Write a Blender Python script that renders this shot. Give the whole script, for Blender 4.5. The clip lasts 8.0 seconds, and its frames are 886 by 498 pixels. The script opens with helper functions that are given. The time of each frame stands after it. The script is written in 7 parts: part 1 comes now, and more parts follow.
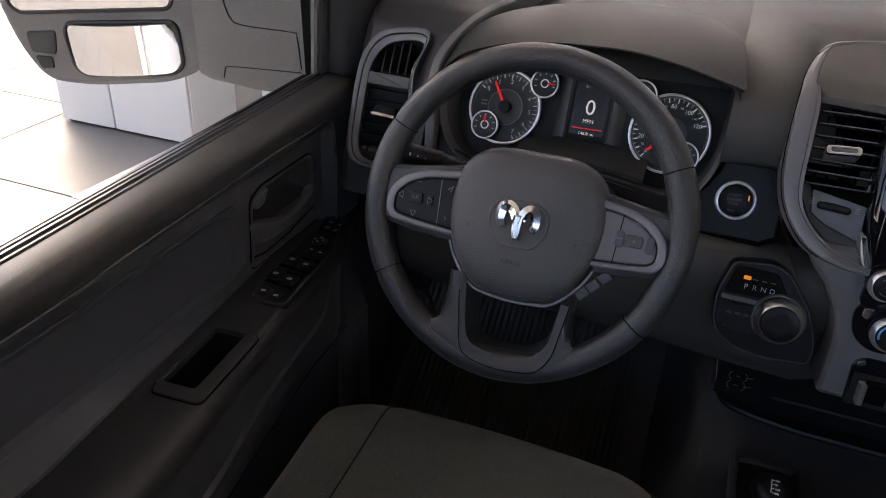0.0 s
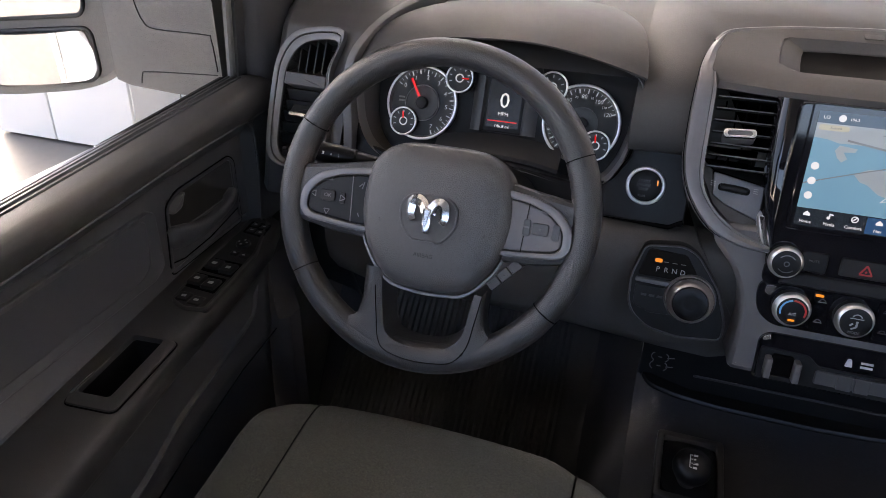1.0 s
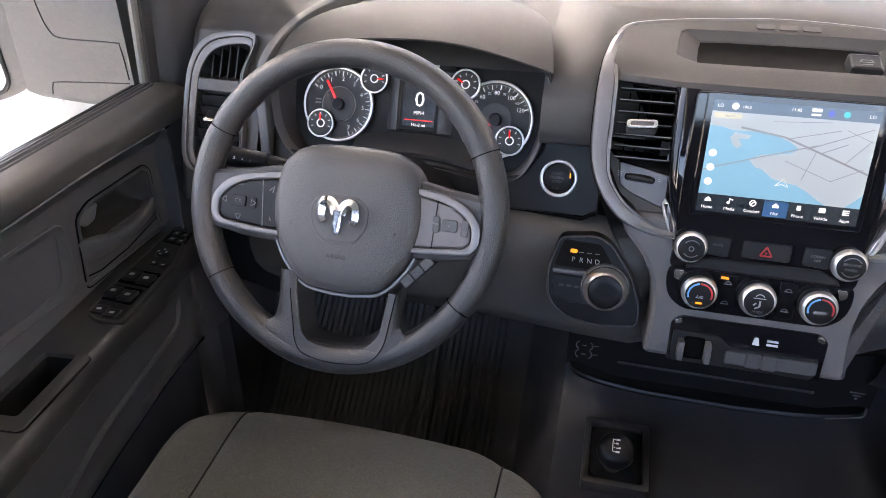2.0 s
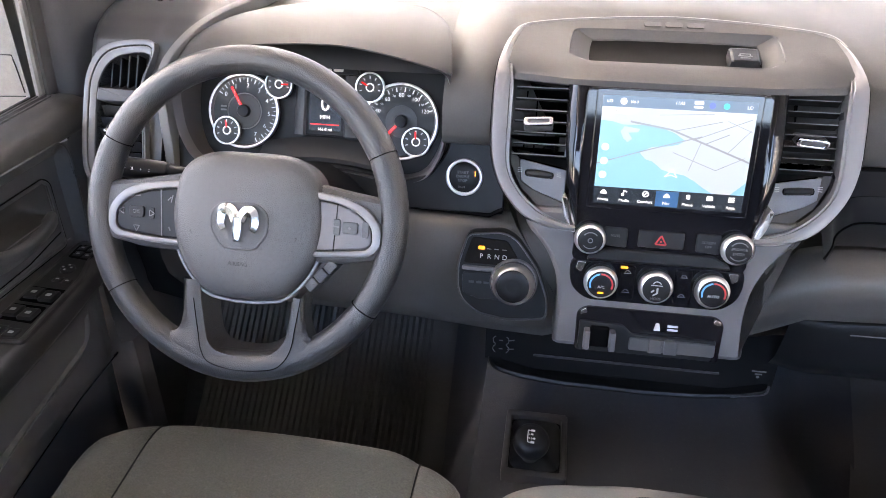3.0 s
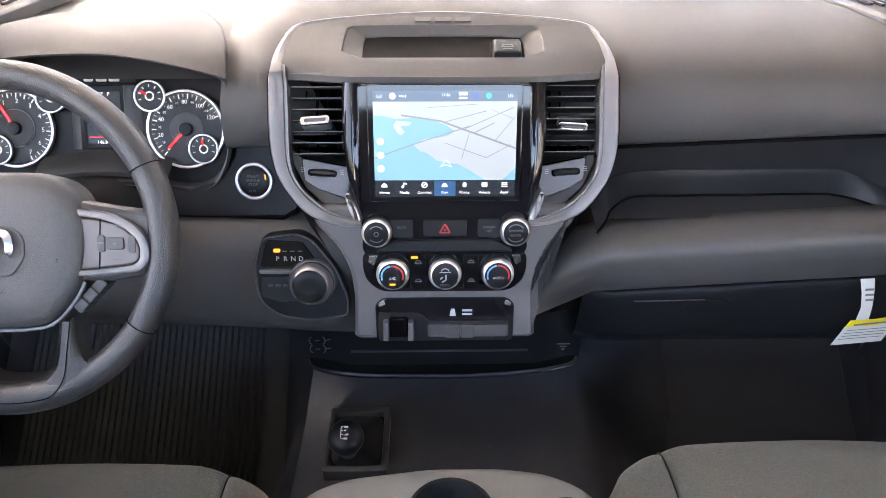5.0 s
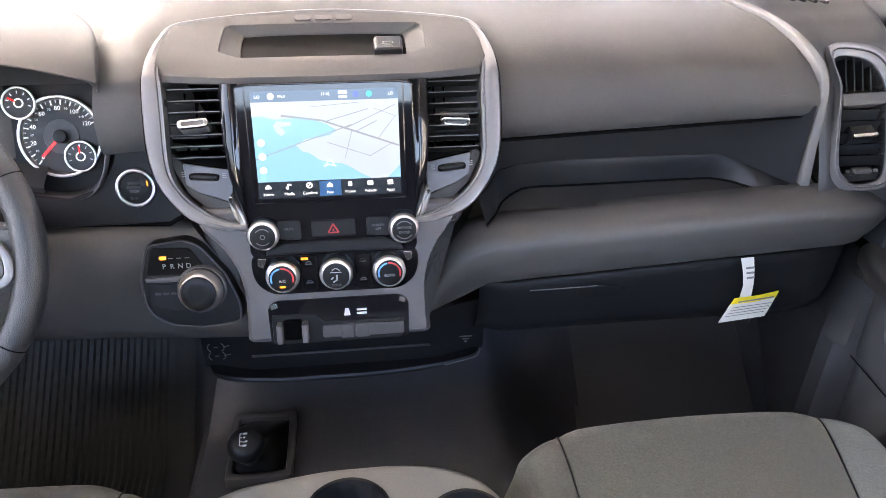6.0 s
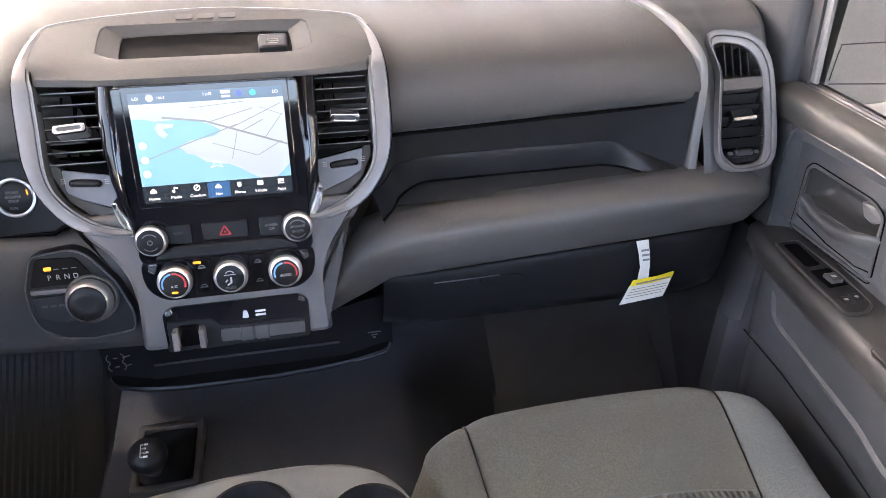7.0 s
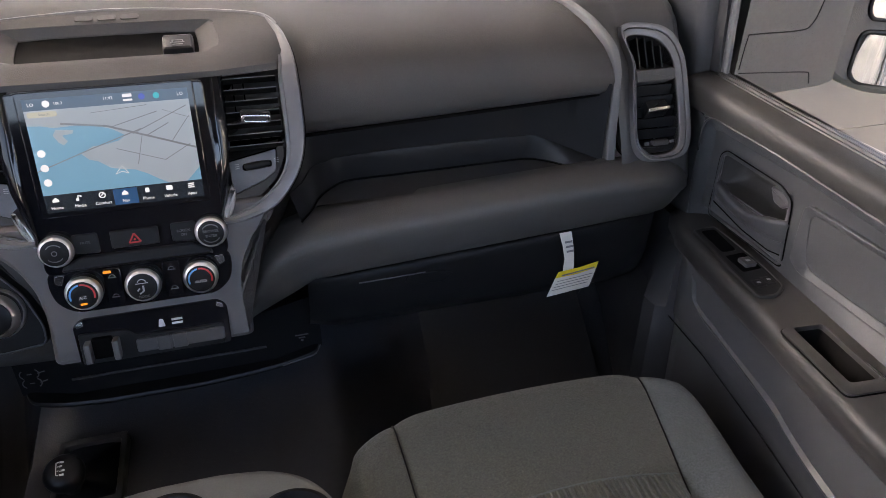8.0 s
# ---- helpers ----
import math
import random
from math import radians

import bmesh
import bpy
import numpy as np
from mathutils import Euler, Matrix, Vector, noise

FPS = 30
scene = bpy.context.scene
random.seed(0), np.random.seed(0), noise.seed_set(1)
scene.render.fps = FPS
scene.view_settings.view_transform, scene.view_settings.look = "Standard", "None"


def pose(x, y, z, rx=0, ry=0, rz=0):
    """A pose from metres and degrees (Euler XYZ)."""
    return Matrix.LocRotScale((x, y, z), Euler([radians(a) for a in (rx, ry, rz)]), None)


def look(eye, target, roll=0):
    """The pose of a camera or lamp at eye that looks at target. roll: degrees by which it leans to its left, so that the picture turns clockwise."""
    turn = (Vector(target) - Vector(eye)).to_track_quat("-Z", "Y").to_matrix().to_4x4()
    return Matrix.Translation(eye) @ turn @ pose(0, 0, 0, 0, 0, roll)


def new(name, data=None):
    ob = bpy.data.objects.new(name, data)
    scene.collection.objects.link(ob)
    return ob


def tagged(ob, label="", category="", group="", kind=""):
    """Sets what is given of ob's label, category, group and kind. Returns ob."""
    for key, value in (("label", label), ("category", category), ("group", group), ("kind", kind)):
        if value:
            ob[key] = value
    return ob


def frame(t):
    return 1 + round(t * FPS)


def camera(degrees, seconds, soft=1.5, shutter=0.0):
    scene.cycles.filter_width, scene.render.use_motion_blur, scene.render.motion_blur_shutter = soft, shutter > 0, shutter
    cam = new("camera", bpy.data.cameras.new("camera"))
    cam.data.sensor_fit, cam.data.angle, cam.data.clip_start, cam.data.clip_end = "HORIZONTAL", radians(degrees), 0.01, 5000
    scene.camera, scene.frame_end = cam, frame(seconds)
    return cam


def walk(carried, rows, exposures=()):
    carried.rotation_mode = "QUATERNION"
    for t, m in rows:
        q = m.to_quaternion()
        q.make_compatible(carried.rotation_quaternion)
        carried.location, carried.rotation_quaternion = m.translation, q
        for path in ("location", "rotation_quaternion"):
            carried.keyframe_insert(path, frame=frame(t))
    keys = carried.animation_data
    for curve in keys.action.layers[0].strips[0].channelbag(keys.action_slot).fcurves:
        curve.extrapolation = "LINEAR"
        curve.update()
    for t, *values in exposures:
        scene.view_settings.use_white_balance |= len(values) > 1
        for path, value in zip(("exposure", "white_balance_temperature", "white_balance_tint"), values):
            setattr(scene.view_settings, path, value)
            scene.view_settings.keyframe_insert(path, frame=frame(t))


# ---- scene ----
cam = camera(64.0, 8.0, soft=0.85)
PATH = [
    (0, (-0.302, -0.098, 1.102), (-0.926, 1.517, 0.101), 1.9),
    (0.5, (-0.273, -0.094, 1.103), (-0.858, 1.536, 0.103), 1.4),
    (1, (-0.247, -0.088, 1.104), (-0.77, 1.561, 0.101), 1.1),
    (1.5, (-0.221, -0.082, 1.105), (-0.692, 1.582, 0.101), 0.7),
    (3, (-0.144, -0.078, 1.108), (-0.413, 1.636, 0.114), 0.3),
    (3.5, (-0.115, -0.077, 1.11), (-0.313, 1.648, 0.117), 0.3),
    (4, (-0.083, -0.075, 1.111), (-0.207, 1.656, 0.117), 0.3),
    (4.5, (-0.05, -0.076, 1.11), (-0.097, 1.659, 0.116), 0.2),
    (6, (0.04, -0.079, 1.116), (0.253, 1.633, 0.104), 0.5),
    (6.5, (0.069, -0.085, 1.116), (0.366, 1.612, 0.101), 0.5),
    (7, (0.095, -0.092, 1.117), (0.471, 1.586, 0.096), 0.6),
    (7.5, (0.118, -0.097, 1.117), (0.568, 1.561, 0.093), 0.7),
    (8, (0.139, -0.1, 1.116), (0.638, 1.543, 0.09), 0.6),
]
EXPOSURE = [(t, e, 6950, 16) for t, e in ((0.0, 3.54), (0.5, 3.86), (1.0, 4.22), (1.5, 4.64), (2.2, 5.25), (3.0, 5.68), (3.5, 5.78), (4.5, 5.54), (6.0, 5.68), (7.0, 5.67), (7.5, 5.58), (7.8, 5.26), (7.9, 4.85), (8.0, 4.34))]
walk(cam, [(t, look(eye, target, roll)) for t, eye, target, roll in PATH], EXPOSURE)

# ---- daylight ----
SUN_FROM = Vector((-0.50, 0.50, 0.70)).normalized()
world = bpy.data.worlds.new("daylight")
scene.world = world
world.use_nodes = True
wn = world.node_tree
sky = wn.nodes.new("ShaderNodeTexSky")
sky.sky_type = "NISHITA"
sky.sun_disc = False
sky.sun_elevation = math.asin(SUN_FROM.z)
sky.sun_rotation = math.atan2(SUN_FROM.x, SUN_FROM.y)
sky.dust_density = 5.0
sky.air_density = 0.8
wn.links.new(sky.outputs[0], wn.nodes["Background"].inputs[0])
wn.nodes["Background"].inputs[1].default_value = 0.15
sun_data = bpy.data.lights.new("sun", "SUN")
sun_data.energy, sun_data.angle, sun_data.color = 1.25, radians(3), (1.0, 0.93, 0.84)
sun = new("sun", sun_data)
sun.matrix_world = look(SUN_FROM * 30, (0, 0, 0))


# ---- materials ----
def nodes_of(name):
    m = bpy.data.materials.new(name)
    m.use_nodes = True
    return m, m.node_tree.nodes, m.node_tree.links, m.node_tree.nodes["Principled BSDF"]


def surface(name, base, rough=0.5, metal=0.0, grain=0.0, grain_scale=900.0, vary=0.12, stain_scale=9.0, coat=0.0,
            spec=0.5, rough_vary=0.08, weave=0.0, sheen=0.0, dust=0.0, blotch=1.0):
    """Painted, moulded or woven surface: colour variation at two scales, uneven gloss, fine relief."""
    m, n, l, p = nodes_of(name)
    co = n.new("ShaderNodeTexCoord")
    big = n.new("ShaderNodeTexNoise")
    big.inputs["Scale"].default_value, big.inputs["Detail"].default_value = stain_scale, 5
    fine = n.new("ShaderNodeTexNoise")
    fine.inputs["Scale"].default_value, fine.inputs["Detail"].default_value = grain_scale * 0.45, 3
    for t in (big, fine):
        l.new(co.outputs["Object"], t.inputs["Vector"])
    mix = n.new("ShaderNodeMath")
    mix.operation = "MULTIPLY_ADD"
    l.new(big.outputs["Fac"], mix.inputs[0])
    mix.inputs[1].default_value = blotch
    l.new(fine.outputs["Fac"], mix.inputs[2])
    ramp = n.new("ShaderNodeMapRange")
    ramp.inputs["From Min"].default_value, ramp.inputs["From Max"].default_value = 0.1 + 0.5 * blotch, 0.9 + 0.5 * blotch
    ramp.inputs["To Min"].default_value, ramp.inputs["To Max"].default_value = 1 - vary, 1 + vary
    l.new(mix.outputs[0], ramp.inputs["Value"])
    col = n.new("ShaderNodeVectorMath")
    col.operation = "SCALE"
    col.inputs[0].default_value = base
    l.new(ramp.outputs[0], col.inputs["Scale"])
    out = col.outputs[0]
    if dust:
        dn = n.new("ShaderNodeTexNoise")
        dn.inputs["Scale"].default_value, dn.inputs["Detail"].default_value = 260, 2
        l.new(co.outputs["Object"], dn.inputs["Vector"])
        dr = n.new("ShaderNodeMapRange")
        dr.inputs["From Min"].default_value, dr.inputs["From Max"].default_value = 0.66, 0.74
        dr.inputs["To Max"].default_value = dust
        l.new(dn.outputs["Fac"], dr.inputs["Value"])
        dm = n.new("ShaderNodeMix")
        dm.data_type = "RGBA"
        l.new(dr.outputs[0], dm.inputs[0])
        l.new(out, dm.inputs[6])
        dm.inputs[7].default_value = (0.35, 0.33, 0.30, 1)
        out = dm.outputs[2]
    l.new(out, p.inputs["Base Color"])
    rr = n.new("ShaderNodeMapRange")
    rr.inputs["From Min"].default_value, rr.inputs["From Max"].default_value = 0.3, 0.7
    rr.inputs["To Min"].default_value, rr.inputs["To Max"].default_value = max(0.02, rough - rough_vary), min(1, rough + rough_vary)
    l.new(big.outputs["Fac"], rr.inputs["Value"])
    l.new(rr.outputs[0], p.inputs["Roughness"])
    p.inputs["Metallic"].default_value = metal
    p.inputs["Specular IOR Level"].default_value = spec
    p.inputs["Coat Weight"].default_value = coat
    p.inputs["Coat Roughness"].default_value = 0.04
    p.inputs["Sheen Weight"].default_value = sheen
    if grain:
        vor = n.new("ShaderNodeTexVoronoi")
        vor.inputs["Scale"].default_value = grain_scale * 1.25
        l.new(co.outputs["Object"], vor.inputs["Vector"])
        bump = n.new("ShaderNodeBump")
        bump.inputs["Strength"].default_value, bump.inputs["Distance"].default_value = grain * 0.6, 0.0004
        l.new(vor.outputs["Distance"], bump.inputs["Height"])
        l.new(bump.outputs[0], p.inputs["Normal"])
    if weave:
        hs = []
        for axis in ("X", "Y"):
            w = n.new("ShaderNodeTexWave")
            w.bands_direction = axis
            w.inputs["Scale"].default_value, w.inputs["Distortion"].default_value = 310, 4.0
            l.new(co.outputs["Object"], w.inputs["Vector"])
            hs.append(w)
        s = n.new("ShaderNodeMath")
        s.operation = "MULTIPLY"
        l.new(hs[0].outputs["Fac"], s.inputs[0])
        l.new(hs[1].outputs["Fac"], s.inputs[1])
        s2 = n.new("ShaderNodeMath")
        s2.operation = "ADD"
        l.new(s.outputs[0], s2.inputs[0])
        l.new(fine.outputs["Fac"], s2.inputs[1])
        bump = n.new("ShaderNodeBump")
        bump.inputs["Strength"].default_value, bump.inputs["Distance"].default_value = weave, 0.001
        l.new(s2.outputs[0], bump.inputs["Height"])
        l.new(bump.outputs[0], p.inputs["Normal"])
    return m


def glowing(name, colour, strength):
    m, n, l, p = nodes_of(name)
    p.inputs["Base Color"].default_value = (*[c * 0.2 for c in colour], 1)
    p.inputs["Roughness"].default_value = 0.25
    p.inputs["Emission Color"].default_value = (*colour, 1)
    p.inputs["Emission Strength"].default_value = strength * 0.083
    return m


def clear_glass(name, tint=(0.93, 0.96, 0.95)):
    m, n, l, p = nodes_of(name)
    p.inputs["Base Color"].default_value = (*tint, 1)
    p.inputs["Roughness"].default_value = 0.0
    p.inputs["Transmission Weight"].default_value = 1.0
    p.inputs["IOR"].default_value = 1.05
    return m


DASH = surface("soft_dash_vinyl", (0.050, 0.0478, 0.045), 0.56, grain=0.6, grain_scale=900, spec=0.34)
DASH_LOW = surface("moulded_dark_plastic", (0.048, 0.047, 0.047), 0.44, grain=0.35, grain_scale=900)
BLACK = surface("black_plastic", (0.0085, 0.0085, 0.009), 0.42, grain=0.2, grain_scale=1100, spec=0.25)
DEEP = surface("matt_black_recess", (0.0025, 0.0024, 0.0024), 0.9, spec=0.05)
KNOB_BLACK = surface("soft_black_knob", (0.007, 0.007, 0.0075), 0.36, spec=0.22, vary=0.05)
SHELF_GREY = surface("dark_shelf_plastic", (0.012, 0.0122, 0.0132), 0.36, grain=0.2, grain_scale=1100, spec=0.22, rough_vary=0.01, vary=0.04)
TRAY_BLACK = surface("matt_black_tray", (0.007, 0.0065, 0.006), 0.8, spec=0.1)
GLOSS = surface("piano_black", (0.004, 0.004, 0.005), 0.05, vary=0.03, spec=0.42, rough_vary=0.02)
SILVER = surface("satin_grey_paint", (0.155, 0.152, 0.154), 0.38, metal=0.45, vary=0.04, grain=0.05, grain_scale=2200)
STACK = surface("grey_stack_paint", (0.108, 0.102, 0.102), 0.44, metal=0.2, vary=0.05, grain=0.06, grain_scale=2000)
CHROME = surface("polished_chrome", (0.75, 0.75, 0.76), 0.14, metal=1.0, vary=0.02, rough_vary=0.05)
SATIN = surface("satin_chrome", (0.80, 0.79, 0.78), 0.34, metal=1.0, vary=0.03, rough_vary=0.04)
LEATHER = surface("black_grained_leather", (0.024, 0.0237, 0.024), 0.33, vary=0.05, grain=1.3, grain_scale=700, rough_vary=0.03, spec=0.6)
HUB = surface("grained_airbag_cover", (0.050, 0.049, 0.0488), 0.40, grain=1.1, grain_scale=700, rough_vary=0.04, spec=0.5)
DOOR = surface("dark_grey_door_plastic", (0.053, 0.0542, 0.0565), 0.45, grain=0.45, grain_scale=800, spec=0.4)
DOOR_TOP = surface("door_sill_vinyl", (0.035, 0.0335, 0.031), 0.55, grain=0.5, grain_scale=700, spec=0.4)
ARM = surface("armrest_vinyl", (0.022, 0.021, 0.020), 0.55, grain=0.5, grain_scale=800)
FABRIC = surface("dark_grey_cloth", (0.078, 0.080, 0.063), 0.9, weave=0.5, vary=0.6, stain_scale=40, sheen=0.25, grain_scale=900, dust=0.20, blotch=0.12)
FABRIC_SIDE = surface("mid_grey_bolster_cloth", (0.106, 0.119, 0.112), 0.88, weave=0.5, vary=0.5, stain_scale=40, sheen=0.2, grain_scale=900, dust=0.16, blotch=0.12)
RUBBER = surface("black_rubber", (0.040, 0.040, 0.041), 0.5, spec=0.4, grain=0.3, grain_scale=400, dust=0.05)
FLOORING = surface("black_vinyl_floor", (0.037, 0.039, 0.045), 0.70, spec=0.25, grain=0.5, grain_scale=350, dust=0.06)
CONSOLE = surface("console_lid_plastic", (0.156, 0.158, 0.147), 0.55, grain=0.4, grain_scale=900)
ROLL = surface("taupe_dash_vinyl", (0.064, 0.0595, 0.055), 0.48, grain=0.5, grain_scale=850)
VENT_GREY = surface("blue_grey_vent_plastic", (0.105, 0.112, 0.125), 0.45, grain=0.2, grain_scale=1200)
TRIM = surface("light_grey_trim", (0.125, 0.123, 0.121), 0.5, vary=0.05, grain=0.1, grain_scale=1500)
PILLAR = surface("pillar_trim_plastic", (0.036, 0.036, 0.038), 0.6, grain=0.3, grain_scale=700)
REAR_CLOTH = surface("black_rear_cloth", (0.02, 0.02, 0.02), 0.9, weave=0.3)
HEADLINER = surface("pale_grey_headliner_cloth", (0.42, 0.41, 0.39), 0.95, weave=0.3)
MIRROR_CASE = surface("textured_grey_mirror_case", (0.16, 0.16, 0.157), 0.6, grain=0.5, grain_scale=500, dust=0.1)
MIRROR = surface("mirror_glass", (0.85, 0.86, 0.87), 0.015, metal=1.0, vary=0.01, rough_vary=0.01)
SEAL = surface("rubber_window_seal", (0.02, 0.02, 0.022), 0.5, vary=0.1)
WHITE = surface("white_paint", (0.74, 0.74, 0.73), 0.35, vary=0.012, rough_vary=0.02, coat=0.2)
TRUCK_PAINT = surface("white_truck_paint", (0.76, 0.77, 0.78), 0.25, vary=0.02, coat=0.5)
TILE = surface("beige_floor_tile", (0.15, 0.139, 0.123), 0.5, vary=0.08, stain_scale=1.2, grain_scale=40)
GROUT = surface("tile_joint", (0.16, 0.148, 0.132), 0.8)
PLASTER = surface("warm_white_plaster", (0.66, 0.62, 0.56), 0.8, vary=0.05)
CONCRETE = surface("grey_concrete", (0.34, 0.33, 0.31), 0.85, vary=0.12, stain_scale=1.5)
PAPER = surface("white_tag_paper", (0.64, 0.62, 0.57), 0.7, vary=0.05)
YELLOW = surface("yellow_tag_print", (0.75, 0.58, 0.02), 0.6, vary=0.06)
INK = surface("grey_print", (0.18, 0.18, 0.18), 0.7)
PRINT = surface("white_legend_print", (0.5, 0.5, 0.5), 0.6)
PRINT_MID = surface("soft_white_print", (0.33, 0.33, 0.33), 0.6)
PRINT_DIM = surface("grey_legend_print", (0.11, 0.11, 0.11), 0.6)
RED = surface("red_print", (0.45, 0.03, 0.03), 0.5)
DIAL = surface("dark_dial_face", (0.007, 0.0075, 0.008), 0.45, vary=0.1)
DIAL_IN = surface("grey_dial_centre", (0.05, 0.05, 0.05), 0.6, grain=0.4, grain_scale=1500)
BLUE_PRINT = surface("blue_print", (0.10, 0.32, 0.62), 0.5)
GLASS = clear_glass("windscreen_glass")
SIDE_GLASS = clear_glass("tinted_side_glass", (0.15, 0.154, 0.146))
REAR_GLASS = clear_glass("rear_window_glass", (0.50, 0.51, 0.50))
LIT_WHITE = glowing("lit_white", (1.0, 1.0, 1.0), 0.46)
LIT_DIAL = glowing("lit_dial_figures", (0.85, 0.93, 1.0), 0.34)
LIT_RED = glowing("lit_red", (1.0, 0.03, 0.03), 0.42)
LIT_AMBER = glowing("lit_amber", (1.0, 0.33, 0.03), 0.55)
SCREEN_WATER = glowing("screen_water", (0.31, 0.66, 0.88), 0.20)
SCREEN_LAND = glowing("screen_land", (0.78, 0.88, 0.93), 0.132)
SCREEN_SAND = glowing("screen_sand", (0.85, 0.82, 0.62), 0.26)
SCREEN_ROAD = glowing("screen_road", (0.40, 0.42, 0.43), 0.15)
SCREEN_BAR = glowing("screen_top_bar", (0.12, 0.19, 0.27), 0.26)
SCREEN_DARK = glowing("screen_dark", (0.012, 0.016, 0.022), 0.3)
SCREEN_TAB = glowing("screen_selected_tab", (0.05, 0.18, 0.42), 0.13)
SCREEN_TEAL = glowing("screen_teal", (0.03, 0.55, 0.62), 0.4)
SCREEN_INDIGO = glowing("screen_indigo", (0.08, 0.12, 0.55), 0.4)


# ---- shaping ----
I4 = Matrix.Identity(4)


def thing(name, at, label, category, group="", kind=""):
    ob = new(name)
    ob.empty_display_size = 0.05
    ob.matrix_basis = Matrix.Translation(at)
    return tagged(ob, label, category, group, kind)


def part(name, bm, material, parent=None, label="", angle=38, flat=False):
    """Link a bmesh as one mesh object under a thing or a part."""
    bmesh.ops.recalc_face_normals(bm, faces=bm.faces[:])
    lim = radians(angle)
    for f in bm.faces:
        f.smooth = not flat
    for e in bm.edges:
        if len(e.link_faces) == 2:
            e.smooth = e.calc_face_angle(0) < lim and all(len(f.verts) < 7 for f in e.link_faces)
    me = bpy.data.meshes.new(name)
    bm.to_mesh(me)
    bm.free()
    me.materials.append(material)
    ob = new(name, me)
    if parent is not None:
        ob.parent = parent
        if parent.data is None:
            ob.matrix_parent_inverse = parent.matrix_basis.inverted()
    if label:
        ob["label"] = label
    return ob


def rounded(pts, r, n=5):
    """Polygon with rounded corners; r is one radius or one for each corner."""
    out, k = [], len(pts)
    for i in range(k):
        p, a, b = Vector(pts[i]), Vector(pts[i - 1]), Vector(pts[(i + 1) % k])
        rad = r[i] if isinstance(r, (list, tuple)) else r
        u, w = (a - p), (b - p)
        d = min(rad, u.length * 0.48, w.length * 0.48)
        u.normalize(), w.normalize()
        p0, p1 = p + u * d, p + w * d
        for j in range(n + 1):
            t = j / n
            out.append(((1 - t) ** 2 * p0 + 2 * t * (1 - t) * p + t * t * p1)[:])
    return out


def rect(w, h, r=0.0, cx=0.0, cy=0.0, n=4):
    pts = [(cx - w / 2, cy - h / 2), (cx + w / 2, cy - h / 2), (cx + w / 2, cy + h / 2), (cx - w / 2, cy + h / 2)]
    return rounded(pts, r, n) if r else pts


def circle(r, n=40, cx=0.0, cy=0.0):
    return [(cx + r * math.cos(2 * math.pi * i / n), cy + r * math.sin(2 * math.pi * i / n)) for i in range(n)]


def spline(pts, n=6, closed=False):
    """Smooth curve through points (Catmull-Rom)."""
    P = [Vector(p) for p in pts]
    k, out = len(P), []
    for i in range(k if closed else k - 1):
        a, b = P[(i - 1) % k] if closed or i else P[0], P[i]
        c = P[(i + 1) % k]
        d = P[(i + 2) % k] if closed or i + 2 < k else P[-1]
        for j in range(n):
            t = j / n
            out.append(0.5 * (2 * b + (c - a) * t + (2 * a - 5 * b + 4 * c - d) * t * t + (3 * b - a - 3 * c + d) * t ** 3))
    if not closed:
        out.append(P[-1])
    return out


def loft(bm, rows, m=I4, closed=False, caps=False):
    """Skin over rows of points; closed joins each row's end to its start."""
    vs = [[bm.verts.new(m @ Vector(p)) for p in row] for row in rows]
    k = len(rows[0])
    for a, b in zip(vs, vs[1:]):
        for i in range(k if closed else k - 1):
            j = (i + 1) % k
            bm.faces.new((a[i], a[j], b[j], b[i]))
    if caps:
        bm.faces.new(vs[0])
        bm.faces.new(vs[-1][::-1])
    return vs


def inset(pts, d):
    """Shrink an outline by about d towards its inside."""
    k, out = len(pts), []
    area = sum(pts[i][0] * pts[(i + 1) % k][1] - pts[(i + 1) % k][0] * pts[i][1] for i in range(k))
    s = 1 if area > 0 else -1
    for i in range(k):
        a, b = Vector(pts[i - 1][:2]), Vector(pts[(i + 1) % k][:2])
        t = (b - a)
        if t.length < 1e-9:
            t = Vector((1, 0))
        t.normalize()
        out.append((pts[i][0] - t.y * d * s, pts[i][1] + t.x * d * s))
    return out


def slab(bm, pts, z0, z1, bevel=0.0015, m=I4):
    """Solid plate with a softened upper rim."""
    rows = [[(x, y, z0) for x, y in pts], [(x, y, z1 - bevel) for x, y in pts]]
    if bevel:
        a, b = inset(pts, bevel * 0.3), inset(pts, bevel)
        rows += [[(x, y, z1 - bevel * 0.3) for x, y in a], [(x, y, z1) for x, y in b]]
    loft(bm, rows, m, closed=True, caps=True)


def band(bm, outer, inner, z0, z1, bevel=0.002, m=I4, drop=0.0):
    """Frame between two outlines of the same number of points."""
    o2, i2 = inset(outer, bevel), inset(inner, -bevel)
    o1, i1 = inset(outer, bevel * 0.3), inset(inner, -bevel * 0.3)
    rows = [[(x, y, z0) for x, y in outer], [(x, y, z1 - bevel) for x, y in outer], [(x, y, z1 - bevel * 0.3) for x, y in o1],
            [(x, y, z1) for x, y in o2], [(x, y, z1 - drop) for x, y in i2], [(x, y, z1 - bevel * 0.3 - drop) for x, y in i1],
            [(x, y, z1 - bevel - drop) for x, y in inner], [(x, y, z0) for x, y in inner]]
    loft(bm, rows + [rows[0]], m, closed=True)
    bmesh.ops.remove_doubles(bm, verts=bm.verts[:], dist=1e-6)


def lathe(bm, prof, n=36, m=I4):
    rows = [[(r * math.cos(2 * math.pi * i / n), r * math.sin(2 * math.pi * i / n), z) for i in range(n)] for r, z in prof]
    loft(bm, rows, m, closed=True, caps=True)


